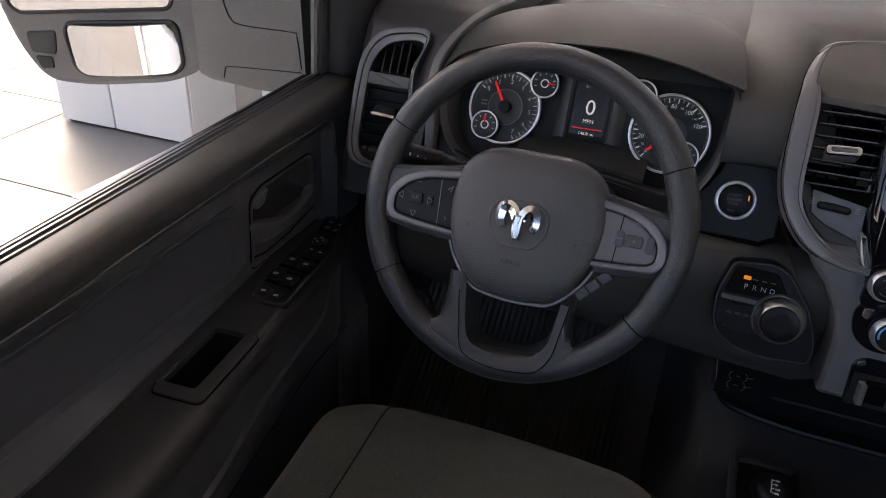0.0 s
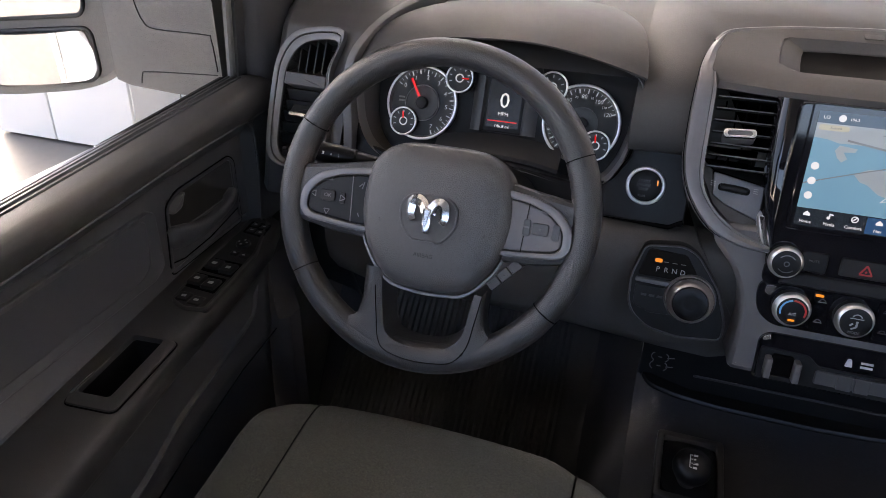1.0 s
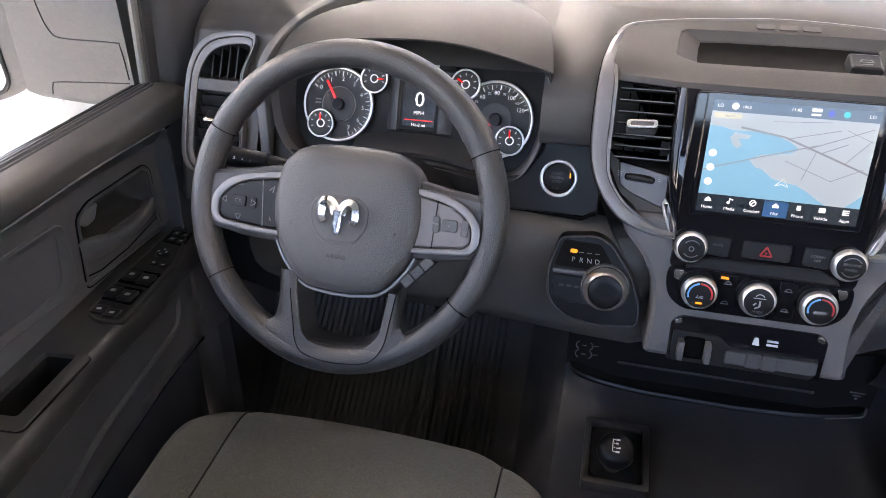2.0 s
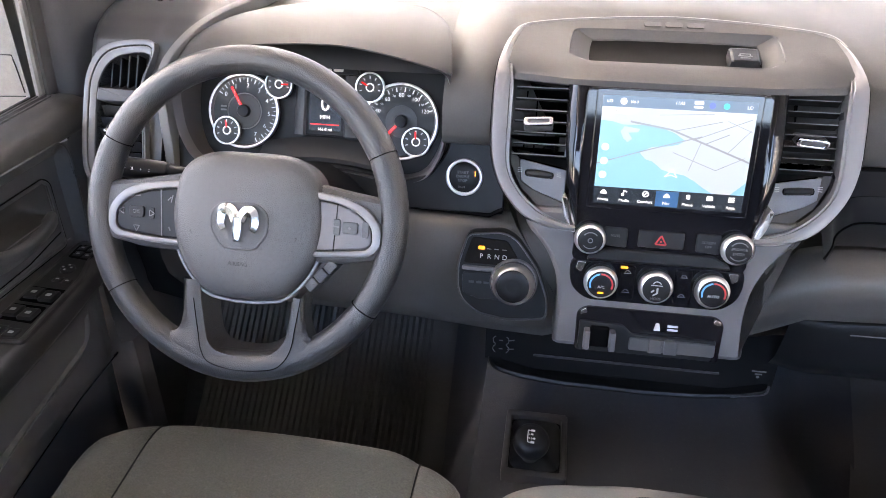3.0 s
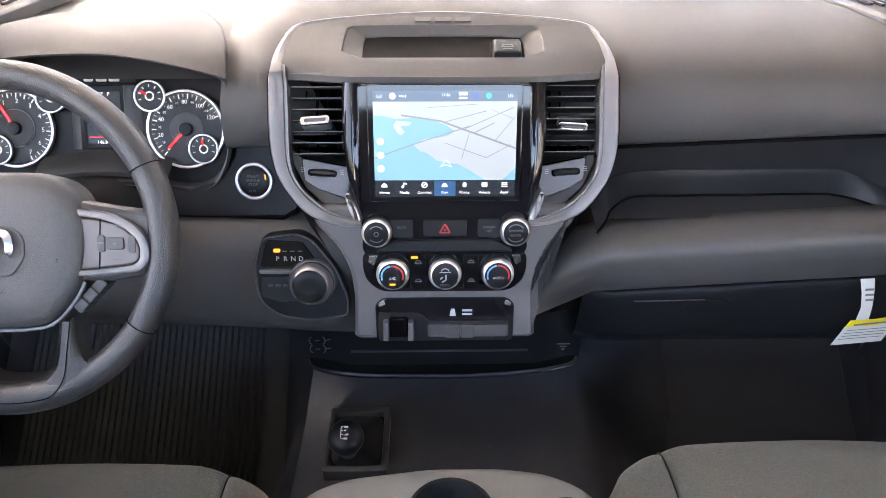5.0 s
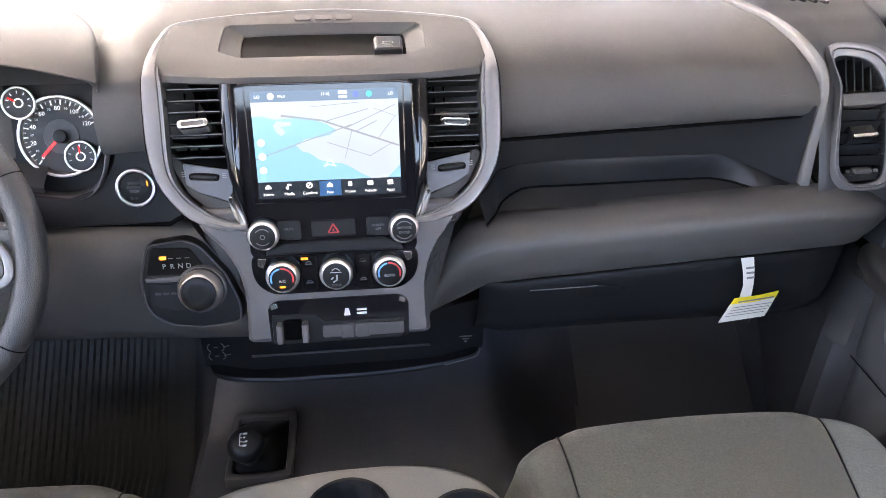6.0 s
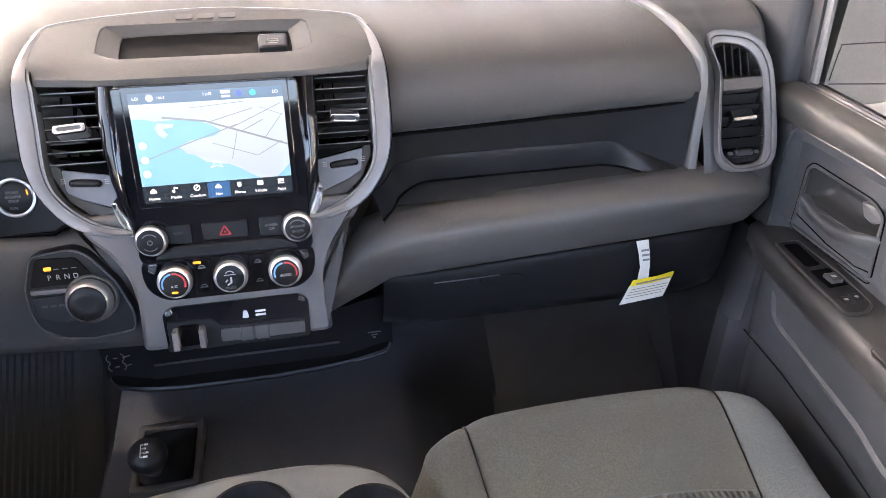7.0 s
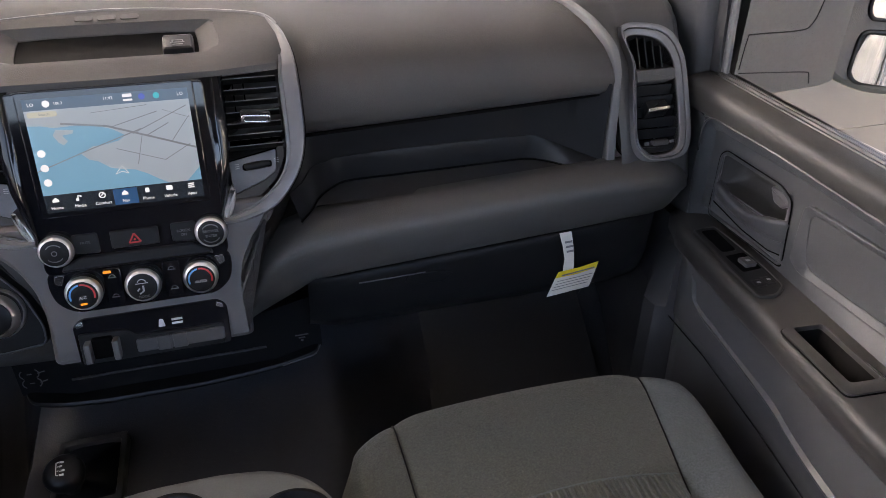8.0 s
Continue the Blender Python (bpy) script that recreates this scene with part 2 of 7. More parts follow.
def block(bm, c, s, bevel=0.002, m=I4):
    x, y, z = c
    slab(bm, rect(s[0], s[1], min(bevel, s[0] / 3, s[1] / 3) if bevel else 0, x, y, 2), z - s[2] / 2, z + s[2] / 2, min(bevel, s[2] / 3) if bevel else 0, m)


def tube(bm, path, r, n=10, m=I4, closed=False, flat=1.0):
    """Round bar along points; r is one radius or one for each point."""
    P = [Vector(p) for p in path]
    rows, up = [], Vector((0, 0, 1))
    for i, p in enumerate(P):
        a = P[i - 1] if closed or i else P[i]
        b = P[(i + 1) % len(P)] if closed or i + 1 < len(P) else P[i]
        t = (b - a).normalized()
        s = t.cross(up)
        if s.length < 1e-3:
            s = t.cross(Vector((0, 1, 0)))
        s.normalize()
        u = s.cross(t)
        rad = r[i] if isinstance(r, (list, tuple)) else r
        rows.append([p + s * rad * math.cos(2 * math.pi * j / n) + u * rad * flat * math.sin(2 * math.pi * j / n) for j in range(n)])
    if closed:
        loft(bm, rows + [rows[0]], m, closed=True)
        bmesh.ops.remove_doubles(bm, verts=bm.verts[:], dist=1e-6)
    else:
        loft(bm, rows, m, closed=True, caps=True)


def lettering(text, size, m, material, parent, name="lettering", label="", depth=0.0002, align="CENTER"):
    """Words in the built-in font, as a thin raised mesh in the plane of m."""
    cu = bpy.data.curves.new(name, "FONT")
    cu.body, cu.size, cu.align_x, cu.align_y, cu.extrude, cu.resolution_u = text, size, align, "CENTER", depth, 2
    tmp = bpy.data.objects.new(name, cu)
    scene.collection.objects.link(tmp)
    me = bpy.data.meshes.new_from_object(tmp.evaluated_get(bpy.context.evaluated_depsgraph_get()))
    bpy.data.objects.remove(tmp)
    bpy.data.curves.remove(cu)
    bm = bmesh.new()
    bm.from_mesh(me)
    bpy.data.meshes.remove(me)
    bmesh.ops.transform(bm, matrix=m, verts=bm.verts[:])
    return part(name, bm, material, parent, label, flat=True)


def shape(bm, pts, z, m=I4, depth=0.0004):
    """Thin printed shape lying on a plane."""
    slab(bm, pts, z, z + depth, 0, m)


def bar(bm, a, b, w, z, m=I4, depth=0.0004):
    """Thin printed line from a to b."""
    a, b = Vector(a), Vector(b)
    t = (b - a).normalized()
    s = Vector((-t.y, t.x)) * w / 2
    shape(bm, [(a - s)[:], (b - s)[:], (b + s)[:], (a + s)[:]], z, m, depth)


def plane_at(x, y, z, tilt, rz=0):
    """Frame whose x runs across, y up along a face that leans back by tilt, z out of the face to the rear of the cab."""
    return pose(x, y, z, 90 - tilt, 0, rz)


# ---- ground, cabinet, added light-shaping walls and canopy ----
GROUND_Z = -0.8
bm = bmesh.new()
block(bm, (0, 0, GROUND_Z - 0.06), (600, 600, 0.1), 0)
ground = tagged(part("ground", bm, GROUT), "pale beige stone paving with thin darker joints", "ground", kind="structure")

def storage_cabinet():
    """Low white two-door cabinet standing on the paving."""
    c = thing("storage_cabinet", (-3.8, 3.75, GROUND_Z), "white two-door metal cabinet standing on beige paving", "cabinet")
    bm = bmesh.new()
    block(bm, (-3.8, 3.82, GROUND_Z + 0.62), (1.18, 0.55, 1.18), 0.01)
    part("body", bm, WHITE, c)
    for x0, x1 in ((-4.38, -3.902), (-3.886, -3.22)):
        bm = bmesh.new()
        block(bm, ((x0 + x1) / 2, 3.533, GROUND_Z + 0.62), (x1 - x0, 0.03, 1.19), 0.004)
        part("door", bm, WHITE, c)
    bm = bmesh.new()
    block(bm, (-3.8, 3.82, GROUND_Z + 0.015), (1.1, 0.5, 0.03), 0)
    part("plinth", bm, GROUT, c)


storage_cabinet()
# Added unseen wall: holds back sky light through the windscreen.
bm = bmesh.new()
block(bm, (0.9, 6.5, GROUND_Z + 3.1), (16.4, 0.3, 6.2), 0.02)
tagged(part("wall_north", bm, CONCRETE), "added plain grey wall ahead of the truck, cutting windscreen light", "wall", kind="structure")
# Added out-of-view tall wall: blocks sky light from the passenger side.
bm = bmesh.new()
block(bm, (8.0, -1.0, GROUND_Z + 3.8), (0.3, 15.0, 7.6), 0.02)
tagged(part("wall_east", bm, PLASTER), "added plain warm wall beside the truck, blocking side sky light", "wall", kind="structure")

# Added wall: gives the mirrors beige to reflect, trims low rear sky.
bm = bmesh.new()
block(bm, (-1.5, -14.0, GROUND_Z + 1.8), (20.0, 0.3, 3.6), 0.02)
tagged(part("wall_south", bm, PLASTER), "added plain warm wall behind the truck for mirror reflections", "wall", kind="structure")
# Added wall: its low height sets the sky light on the driver's side.
bm = bmesh.new()
block(bm, (-12.0, -1.0, GROUND_Z + 1.6), (0.3, 15.0, 3.2), 0.02)
tagged(part("wall_west", bm, PLASTER), "added plain warm wall across the paving, limiting side sky light", "wall", kind="structure")

# Added out-of-view canopy: keeps sun and high sky off the cab.
bm = bmesh.new()
block(bm, (3.1, -0.2, GROUND_Z + 3.7), (11.6, 6.1, 0.2), 0.02)
tagged(part("canopy", bm, PLASTER), "added plain canopy out of view, shading the truck cab", "canopy", kind="structure")

# ---- cab shell ----
FLOOR_XS = (-0.86, -0.5, -0.36, -0.29, -0.25, -0.215, 0.0, 0.215, 0.25, 0.30, 0.38, 0.5, 0.86)
FLOOR_UP = (0, 0, 0.0, 0.016, 0.14, 0.222, 0.235, 0.226, 0.20, 0.13, 0.03, 0, 0)


def floor_base(y):
    return 0.10 if y < 0.85 else 0.10 + (y - 0.85) * 0.9


bm = bmesh.new()
loft(bm, [[(x, y, floor_base(y) + u + (0.02 if u > 0.2 and y > 0.8 else 0)) for x, u in zip(FLOOR_XS, FLOOR_UP)]
          for y in (-1.5, -0.6, 0.0, 0.35, 0.6, 0.75, 0.85, 0.95, 1.05, 1.15, 1.3)])
floor = tagged(part("floor", bm, FLOORING, angle=60), "black vinyl cab floor with a raised centre tunnel", "floor", kind="structure")
bm = bmesh.new()
loft(bm, [[(x, 1.27, z) for x in (-0.9, 0.9)] for z in (-0.3, 0.3, 0.86)])
tagged(part("wall_front", bm, FLOORING), "black firewall behind the dashboard", "wall", kind="structure")
bm = bmesh.new()
block(bm, (0, -1.52, 0.60), (1.74, 0.06, 1.05), 0.01)
block(bm, (0, -1.42, 1.45), (1.74, 0.06, 0.14), 0.01)
tagged(part("wall_rear", bm, REAR_CLOTH), "black trimmed rear wall of the cab", "wall", kind="structure")
bm = bmesh.new()
loft(bm, [[(x, y, z + (0.03 if abs(x) < 0.5 else 0)) for x in (-0.82, -0.5, 0, 0.5, 0.82)] for y, z in ((-1.5, 1.46), (-0.6, 1.52), (0.2, 1.5), (0.42, 1.44))])
roof = part("ceiling", bm, HEADLINER, angle=60)
mod = roof.modifiers.new("thickness", "SOLIDIFY")
mod.thickness, mod.offset = 0.05, 1
tagged(roof, "grey cloth headliner under the truck roof", "ceiling", kind="structure")
bm = bmesh.new()
loft(bm, [[(x, y - 0.10 * abs(x), z) for x in (-0.82, -0.4, 0, 0.4, 0.82)] for y, z in ((1.36, 0.90), (0.9, 1.19), (0.47, 1.47))])
for s in (-1, 1):
    m_side = bmesh.new()
    block(m_side, (s * 0.93, 1.12, 0.28), (0.06, 0.62, 1.22), 0.02)
    tagged(part("wall_cowl", m_side, TRUCK_PAINT), "white painted cowl side of the truck", "wall", kind="structure")
    m_side = bmesh.new()
    block(m_side, (s * 0.90, -1.14, 0.45), (0.06, 0.76, 0.70), 0.02)
    block(m_side, (s * 0.875, -0.42, 1.12), (0.07, 0.16, 0.70), 0.02)
    block(m_side, (s * 0.875, -1.33, 1.12), (0.07, 0.38, 0.70), 0.02)
    tagged(part("wall_side", m_side, REAR_CLOTH), "black trimmed rear side of the cab", "wall", kind="structure")
ws = part("window_1", bm, GLASS, angle=60)
ws.visible_shadow = False
tagged(ws, "clear sloping windscreen glass", "window", kind="structure")
bm = bmesh.new()
loft(bm, [[(x, -1.45 - z * 0.02, z) for x in (-0.80, 0.80)] for z in (1.12, 1.39)])
rw = part("window_2", bm, REAR_GLASS)
rw.visible_shadow = False
tagged(rw, "clear rear window glass", "window", kind="structure")


# ---- dashboard ----
dash = thing("dashboard", (0, 0.95, 0.40), "dark grey grained vinyl dashboard with grey trim and an open shelf", "dashboard")


def lip_z(x):
    return 0.768 + 0.041 * (max(x, 0.2) - 0.227)


def pad_profile(x):
    z = lip_z(x)
    k = max(0.0, min(1.0, (x + 0.282) / 0.08, (0.66 - x) / 0.10))
    return [(1.32, 0.925), (1.15, 0.925), (1.02, 0.919 + 0.002 * k), (0.94, 0.909 + 0.004 * k), (0.885, 0.893 + 0.006 * k), (0.84, 0.873 + 0.011 * k), (0.808 - 0.002 * k, 0.851 + 0.014 * k), (0.789 - 0.003 * k, 0.829 + 0.012 * k),
            (0.781 - 0.002 * k, 0.812 + 0.006 * k), (0.780 - 0.001 * k, z + 0.02), (0.783, z + 0.006), (0.789, z), (0.83, z - 0.003), (0.87, z - 0.004)]


PAD_RIGHT = (0.50, 0.52, 0.545, 0.585, 0.622, 0.642, 0.654, 0.660, 0.663, 0.664, 0.662, 0.659, 0.655, 0.65)
bm = bmesh.new()
rows = []
for s in (0, 0.04, 0.08, 0.16, 0.24, 0.4, 0.52, 0.56, 0.62, 0.72, 0.82, 0.92, 0.97, 1.0):
    row = []
    under = 0.1 < s < 0.45
    for k, (y, z) in enumerate(pad_profile(-0.282 + s * 0.94)):
        x = -0.282 + s * (PAD_RIGHT[k] + 0.282)
        if under and 3 < k < 9:
            z -= (0.035, 0.075, 0.085, 0.075, 0.05)[k - 4]
        edge = 0.006 * (1 if s in (0, 1.0) else 0)
        row.append((x, y + edge, z - edge * 0.6))
    rows.append(row)
loft(bm, rows)
part("upper_pad", bm, DASH, dash, "soft grained dashboard pad", angle=70)
bm = bmesh.new()
tube(bm, [(x, 0.7868, lip_z(x) - 0.0016) for x in (0.215, 0.30, 0.45, 0.56, 0.642)], [0.0026, 0.0026, 0.0026, 0.0024, 0.0012], 6)
part("pad_lip", bm, DEEP, dash)

bm = bmesh.new()
loft(bm, [[(x, y, z) for y, z in ((1.32, 0.922), (1.1, 0.915), (0.98, 0.90), (0.93, 0.885), (0.86, 0.862), (0.83, 0.845))]
          for x in (-0.665, -0.5, -0.35, -0.279)])
part("driver_pad", bm, DASH, dash, angle=70)

# hood over the instruments: arch at the rear edge, swept forward
ARCH = [(-0.664, 0.775), (-0.664, 0.802), (-0.655, 0.829), (-0.622, 0.858), (-0.54, 0.880), (-0.43, 0.8855), (-0.36, 0.876), (-0.298, 0.861),
        (-0.275, 0.851), (-0.270, 0.835), (-0.272, 0.80), (-0.275, 0.767)]
BROW = [(-0.668, 0.800), (-0.656, 0.829), (-0.622, 0.858), (-0.54, 0.880), (-0.43, 0.8855), (-0.36, 0.8775), (-0.298, 0.863), (-0.274, 0.856), (-0.2715, 0.8535)]
LOWER = [(-0.285, 0.735), (-0.305, 0.708), (-0.345, 0.700), (-0.42, 0.711), (-0.50, 0.714), (-0.57, 0.705), (-0.615, 0.701), (-0.645, 0.718), (-0.660, 0.748)]
arch = [p[:] for p in spline(ARCH, 5)]
brow = [p[:] for p in spline(BROW, 5)]
low = [p[:] for p in spline([ARCH[-1]] + LOWER + [ARCH[0]], 5)][1:-1]
ACX, ACZ = -0.467, 0.80


def swell(pts, s, dz=0.0):
    return [(ACX + (x - ACX) * s, ACZ + (z - ACZ) * s + dz) for x, z in pts]


SEAM = [(-0.672, 0.81, 0.80), (-0.665, 0.835, 0.838), (-0.645, 0.865, 0.872), (-0.585, 0.91, 0.897), (-0.47, 0.972, 0.905), (-0.355, 0.968, 0.9055), (-0.300, 0.90, 0.9015), (-0.280, 0.85, 0.888), (-0.2735, 0.803, 0.8575)]
bm = bmesh.new()
hood_rows = []
for y, s, dz in ((0.830, 0.975, -0.004), (0.802, 0.985, -0.002), (0.798, 0.991, -0.001), (0.797, 0.996, 0.0005), (0.800, 1.002, 0.0015)):
    hood_rows.append([Vector((x, y, z)) for x, z in swell(brow, s, dz)])
back_line = spline(SEAM, 5)
for t in (0.08, 0.2, 0.35, 0.5, 0.65, 0.8, 0.92, 1.0):
    hood_rows.append([a.lerp(b, t) + Vector((0, 0, 0.09 * (b - a).length * math.sin(math.pi * t) ** 0.8)) for a, b in zip(hood_rows[4], back_line)])
hood_rows.append([p + Vector((0, 0.004, -0.012)) for p in back_line])
loft(bm, hood_rows)
part("instrument_hood", bm, DASH, dash, "padded hood over the instruments", angle=75)

# outer corners with the light trim line
STRIP = [(0.667, 0.772, 0.672), (0.667, 0.777, 0.70), (0.667, 0.782, 0.74), (0.6675, 0.7855, 0.785), (0.666, 0.790, 0.826), (0.659, 0.803, 0.854), (0.644, 0.842, 0.880),
         (0.624, 0.890, 0.897), (0.588, 0.938, 0.911), (0.55, 1.01, 0.921), (0.51, 1.12, 0.928)]
VENT_SLOPE = math.degrees(math.atan(0.55))
VENT_OUT = [(-0.048, 0.100), (0.004, 0.101), (0.034, 0.088), (0.050, 0.058), (0.053, 0.02), (0.050, -0.05), (0.043, -0.085), (0.025, -0.100), (-0.012, -0.102), (-0.034, -0.094), (-0.047, -0.068), (-0.041, 0.0), (-0.0365, 0.045)]
VENT_INN = [(-0.039, 0.084), (-0.002, 0.084), (0.022, 0.071), (0.0345, 0.047), (0.0365, 0.02), (0.034, -0.05), (0.029, -0.077), (0.016, -0.090), (-0.012, -0.093), (-0.027, -0.086), (-0.0385, -0.064), (-0.0325, 0.0), (-0.0285, 0.045)]


def inside(p, poly):
    hit = False
    for a, b in zip(poly, poly[1:] + poly[:1]):
        if (a[1] > p[1]) != (b[1] > p[1]) and p[0] < (b[0] - a[0]) * (p[1] - a[1]) / (b[1] - a[1]) + a[0]:
            hit = not hit
    return hit


def along(pairs, v):
    """Piecewise linear value at v of pairs sorted by their first number."""
    for (a, fa), (b, fb) in zip(pairs, pairs[1:]):
        if v <= b:
            return fa + (fb - fa) * max(0.0, (v - a) / (b - a))
    return pairs[-1][1]


def outer_corner(side):
    bm = bmesh.new()
    prof = [(0.745, 0.64), (0.755, 0.67), (0.760, 0.690), (0.776, 0.728), (0.797, 0.767), (0.808, 0.79), (0.822, 0.812), (0.852, 0.866), (0.866, 0.876), (0.892, 0.890), (0.94, 0.905), (1.01, 0.915), (1.12, 0.925)]
    lefts = [(0.0, 0.678), (0.79, 0.678), (0.80, 0.672), (0.842, 0.654), (0.890, 0.634), (0.938, 0.598), (1.01, 0.56), (1.12, 0.52)]
    deeper = [(0.60, 0.0), (0.69, 0.0), (0.705, 0.004), (0.76, 0.004), (0.792, 0.006), (0.812, 0.03), (0.828, 0.09), (0.838, 0.16)]
    fine = []
    for (ya, za), (yb, zb) in zip(prof, prof[1:]):
        n = max(1, int((zb - za) / 0.0035))
        fine += [(ya + (yb - ya) * k / n, za + (zb - za) * k / n) for k in range(n)]
    fine.append(prof[-1])
    grid = []
    for y, z in fine:
        xl = along(lefts, y)
        row = []
        for k in range(49):
            x = xl + (0.838 - xl) * k / 48
            row.append((side * x, y + along(deeper, x), z - (0.012 if x > 0.81 and z > 0.86 else 0)))
        grid.append(row)
    loft(bm, grid)
    m_inv = plane_at(side * 0.742, 0.798, 0.775, VENT_SLOPE).inverted()
    hole = [p[:] for p in spline([((a[0] + 2 * b[0]) / 3, (a[1] + 2 * b[1]) / 3) for a, b in zip(VENT_OUT, VENT_INN)], 4, True)]
    gone = []
    for f in bm.faces:
        c = m_inv @ f.calc_center_median()
        if inside((side * c.x, c.y), hole):
            gone.append(f)
    bmesh.ops.delete(bm, geom=gone, context="FACES")
    part("corner_panel", bm, DASH_LOW, dash, angle=60)
    bm = bmesh.new()
    path = spline(STRIP, 4)
    rows = []
    for k, p in enumerate(path):
        t = (path[min(k + 1, len(path) - 1)] - path[max(k - 1, 0)]).normalized()
        e = t.cross(Vector((0, -0.7, 0.7))).normalized()
        n = e.cross(t)
        wide = (1.0 + 0.6 * min(1.0, max(0.0, (0.90 - p.z) / 0.12))) * 0.55
        rows.append([(side * q.x, q.y, q.z) for q in (p + e * (u if u < 0 else u * wide) + n * w for u, w in ((-0.0050, -0.03), (-0.0050, -0.0015), (-0.0042, -0.0004), (-0.003, 0.0), (0.006, 0.0004), (0.009, -0.0002), (0.0102, -0.0016), (0.0105, -0.010)))])
    loft(bm, rows)
    part("trim_strip", bm, TRIM, dash, "light grey trim strip", angle=40)
    bm = bmesh.new()
    for k in range(9):
        x = side * (0.60 + 0.012 * k)
        block(bm, (x, 0.985 - 0.008 * k, 0.9165), (0.005, 0.09, 0.004), 0.001)
    part("speaker_grille", bm, BLACK, dash)
    bm = bmesh.new()
    loft(bm, [[(side * (0.655 + g), 0.80, z0), (side * (0.70 + g), 0.85, z0), (side * 0.85, 0.89, z0), (side * 0.90, 0.88, z0)] for z0, g in ((0.42, 0.0), (0.50, 0.03), (0.57, 0.065), (0.63, 0.09), (0.71, 0.10))])
    part("end_panel", bm, BLACK, dash)


outer_corner(1)
outer_corner(-1)

for k in range(2):
    bm = bmesh.new()
    block(bm, (0.590, 0.7806, 0.8165 - 0.005 * k), (0.034, 0.0012, 0.0016), 0.0004)
    part("embossed_bar", bm, DASH, dash, "plain embossed bar")

# passenger shelf and lower roll
WALL_LINE = [(0.186, 0.738), (0.204, 0.765), (0.2245, 0.812), (0.245, 0.8275), (0.270, 0.838), (0.34, 0.844), (0.45, 0.845), (0.54, 0.845), (0.568, 0.842), (0.592, 0.831), (0.616, 0.812), (0.640, 0.795), (0.658, 0.783)]
FLOOR_LINE = [(0.198, 0.728), (0.2155, 0.758), (0.2295, 0.7905), (0.254, 0.821), (0.281, 0.836), (0.345, 0.837), (0.45, 0.839), (0.53, 0.8405), (0.558, 0.8385), (0.584, 0.824), (0.606, 0.798), (0.622, 0.776), (0.636, 0.756)]
SHELF_Z = 0.672


def ledge_z(x):
    return 0.709 - 0.030 * min(1.0, max(0.0, (x - 0.565) / 0.10))


wall_line, floor_line = spline(WALL_LINE, 5), spline(FLOOR_LINE, 5)
bm = bmesh.new()
loft(bm, [[(p.x, 0.80 if p.x < 0.62 else p.y, lip_z(p.x) + 0.014), (p.x, p.y, lip_z(p.x) + 0.004), (p.x, p.y + 0.001, 0.74), (p.x, p.y, ledge_z(p.x))] for p in wall_line])
part("shelf_wall", bm, SHELF_GREY, dash, angle=60)
bm = bmesh.new()
rows = []
for p, q in zip(wall_line, floor_line):
    a, b = Vector((p.x, p.y, ledge_z(p.x))), Vector((q.x, q.y, SHELF_Z))
    rows.append([a + Vector((0, 0.001, 0)), a + Vector((0, -0.0015, -0.0018)), a + Vector((0, -0.0025, 0.0004)), a.lerp(b, 0.3) + Vector((0, -0.003, 0.003)), a.lerp(b, 0.7) + Vector((0, -0.001, 0.001)), b])
loft(bm, rows)
part("shelf_ledge", bm, SHELF_GREY, dash, "sloping inner side of the shelf", angle=50)
bm = bmesh.new()
tube(bm, [(p.x, p.y - 0.0015, ledge_z(p.x) - 0.0007) for p in wall_line], 0.0011, 5)
part("ledge_seam", bm, DEEP, dash)
bm = bmesh.new()
loft(bm, [[(p.x, p.y, SHELF_Z - 0.0015), (p.x, min(p.y - 0.004, 0.80), SHELF_Z - 0.0015), (p.x, min(p.y - 0.008, 0.77), SHELF_Z - 0.0015)] for p in floor_line])
part("shelf_mat", bm, RUBBER, dash, "black rubber shelf liner")
bm = bmesh.new()
tube(bm, [(p.x, p.y - 0.001, SHELF_Z) for p in floor_line], 0.0015, 6)
part("mat_seam", bm, DEEP, dash)


def roll_top(x):
    pts = ((0.118, 0.560), (0.128, 0.60), (0.145, 0.630), (0.175, 0.652), (0.22, 0.665), (0.30, 0.670), (0.50, 0.680), (0.66, 0.687), (0.74, 0.685), (0.78, 0.678), (0.80, 0.665), (0.812, 0.64))
    for (a, za), (b, zb) in zip(pts, pts[1:]):
        if x <= b:
            return za + (zb - za) * (x - a) / (b - a)
    return pts[-1][1]


bm = bmesh.new()
rows = []
for x in (0.118, 0.124, 0.13, 0.145, 0.16, 0.18, 0.21, 0.25, 0.32, 0.42, 0.52, 0.6, 0.66, 0.70, 0.74, 0.765, 0.785, 0.80, 0.812):
    t = roll_top(x)
    b = 0.558 + 0.030 * (x - 0.15) / 0.53 if x > 0.2 else 0.555 - (0.2 - x) * 0.5
    b = min(b, t - 0.01)
    back = 0.0 if x < 0.74 else (x - 0.74) ** 2 * 9.0
    h = t - b
    rows.append([(x, y + back, z) for y, z in ((0.80, t - 0.05), (0.792, t - 0.016), (0.784, t - 0.003), (0.762, t - 0.002), (0.742, t - 0.013 * min(1, h / 0.1)), (0.729, t - 0.24 * h), (0.7265, t - 0.38 * h),
                                               (0.734, t - 0.62 * h), (0.746, t - 0.84 * h), (0.753, b + 0.03 * h), (0.757, b), (0.80, b - 0.002))])
loft(bm, rows)
part("lower_roll", bm, ROLL, dash, "padded lower dashboard roll", angle=75)

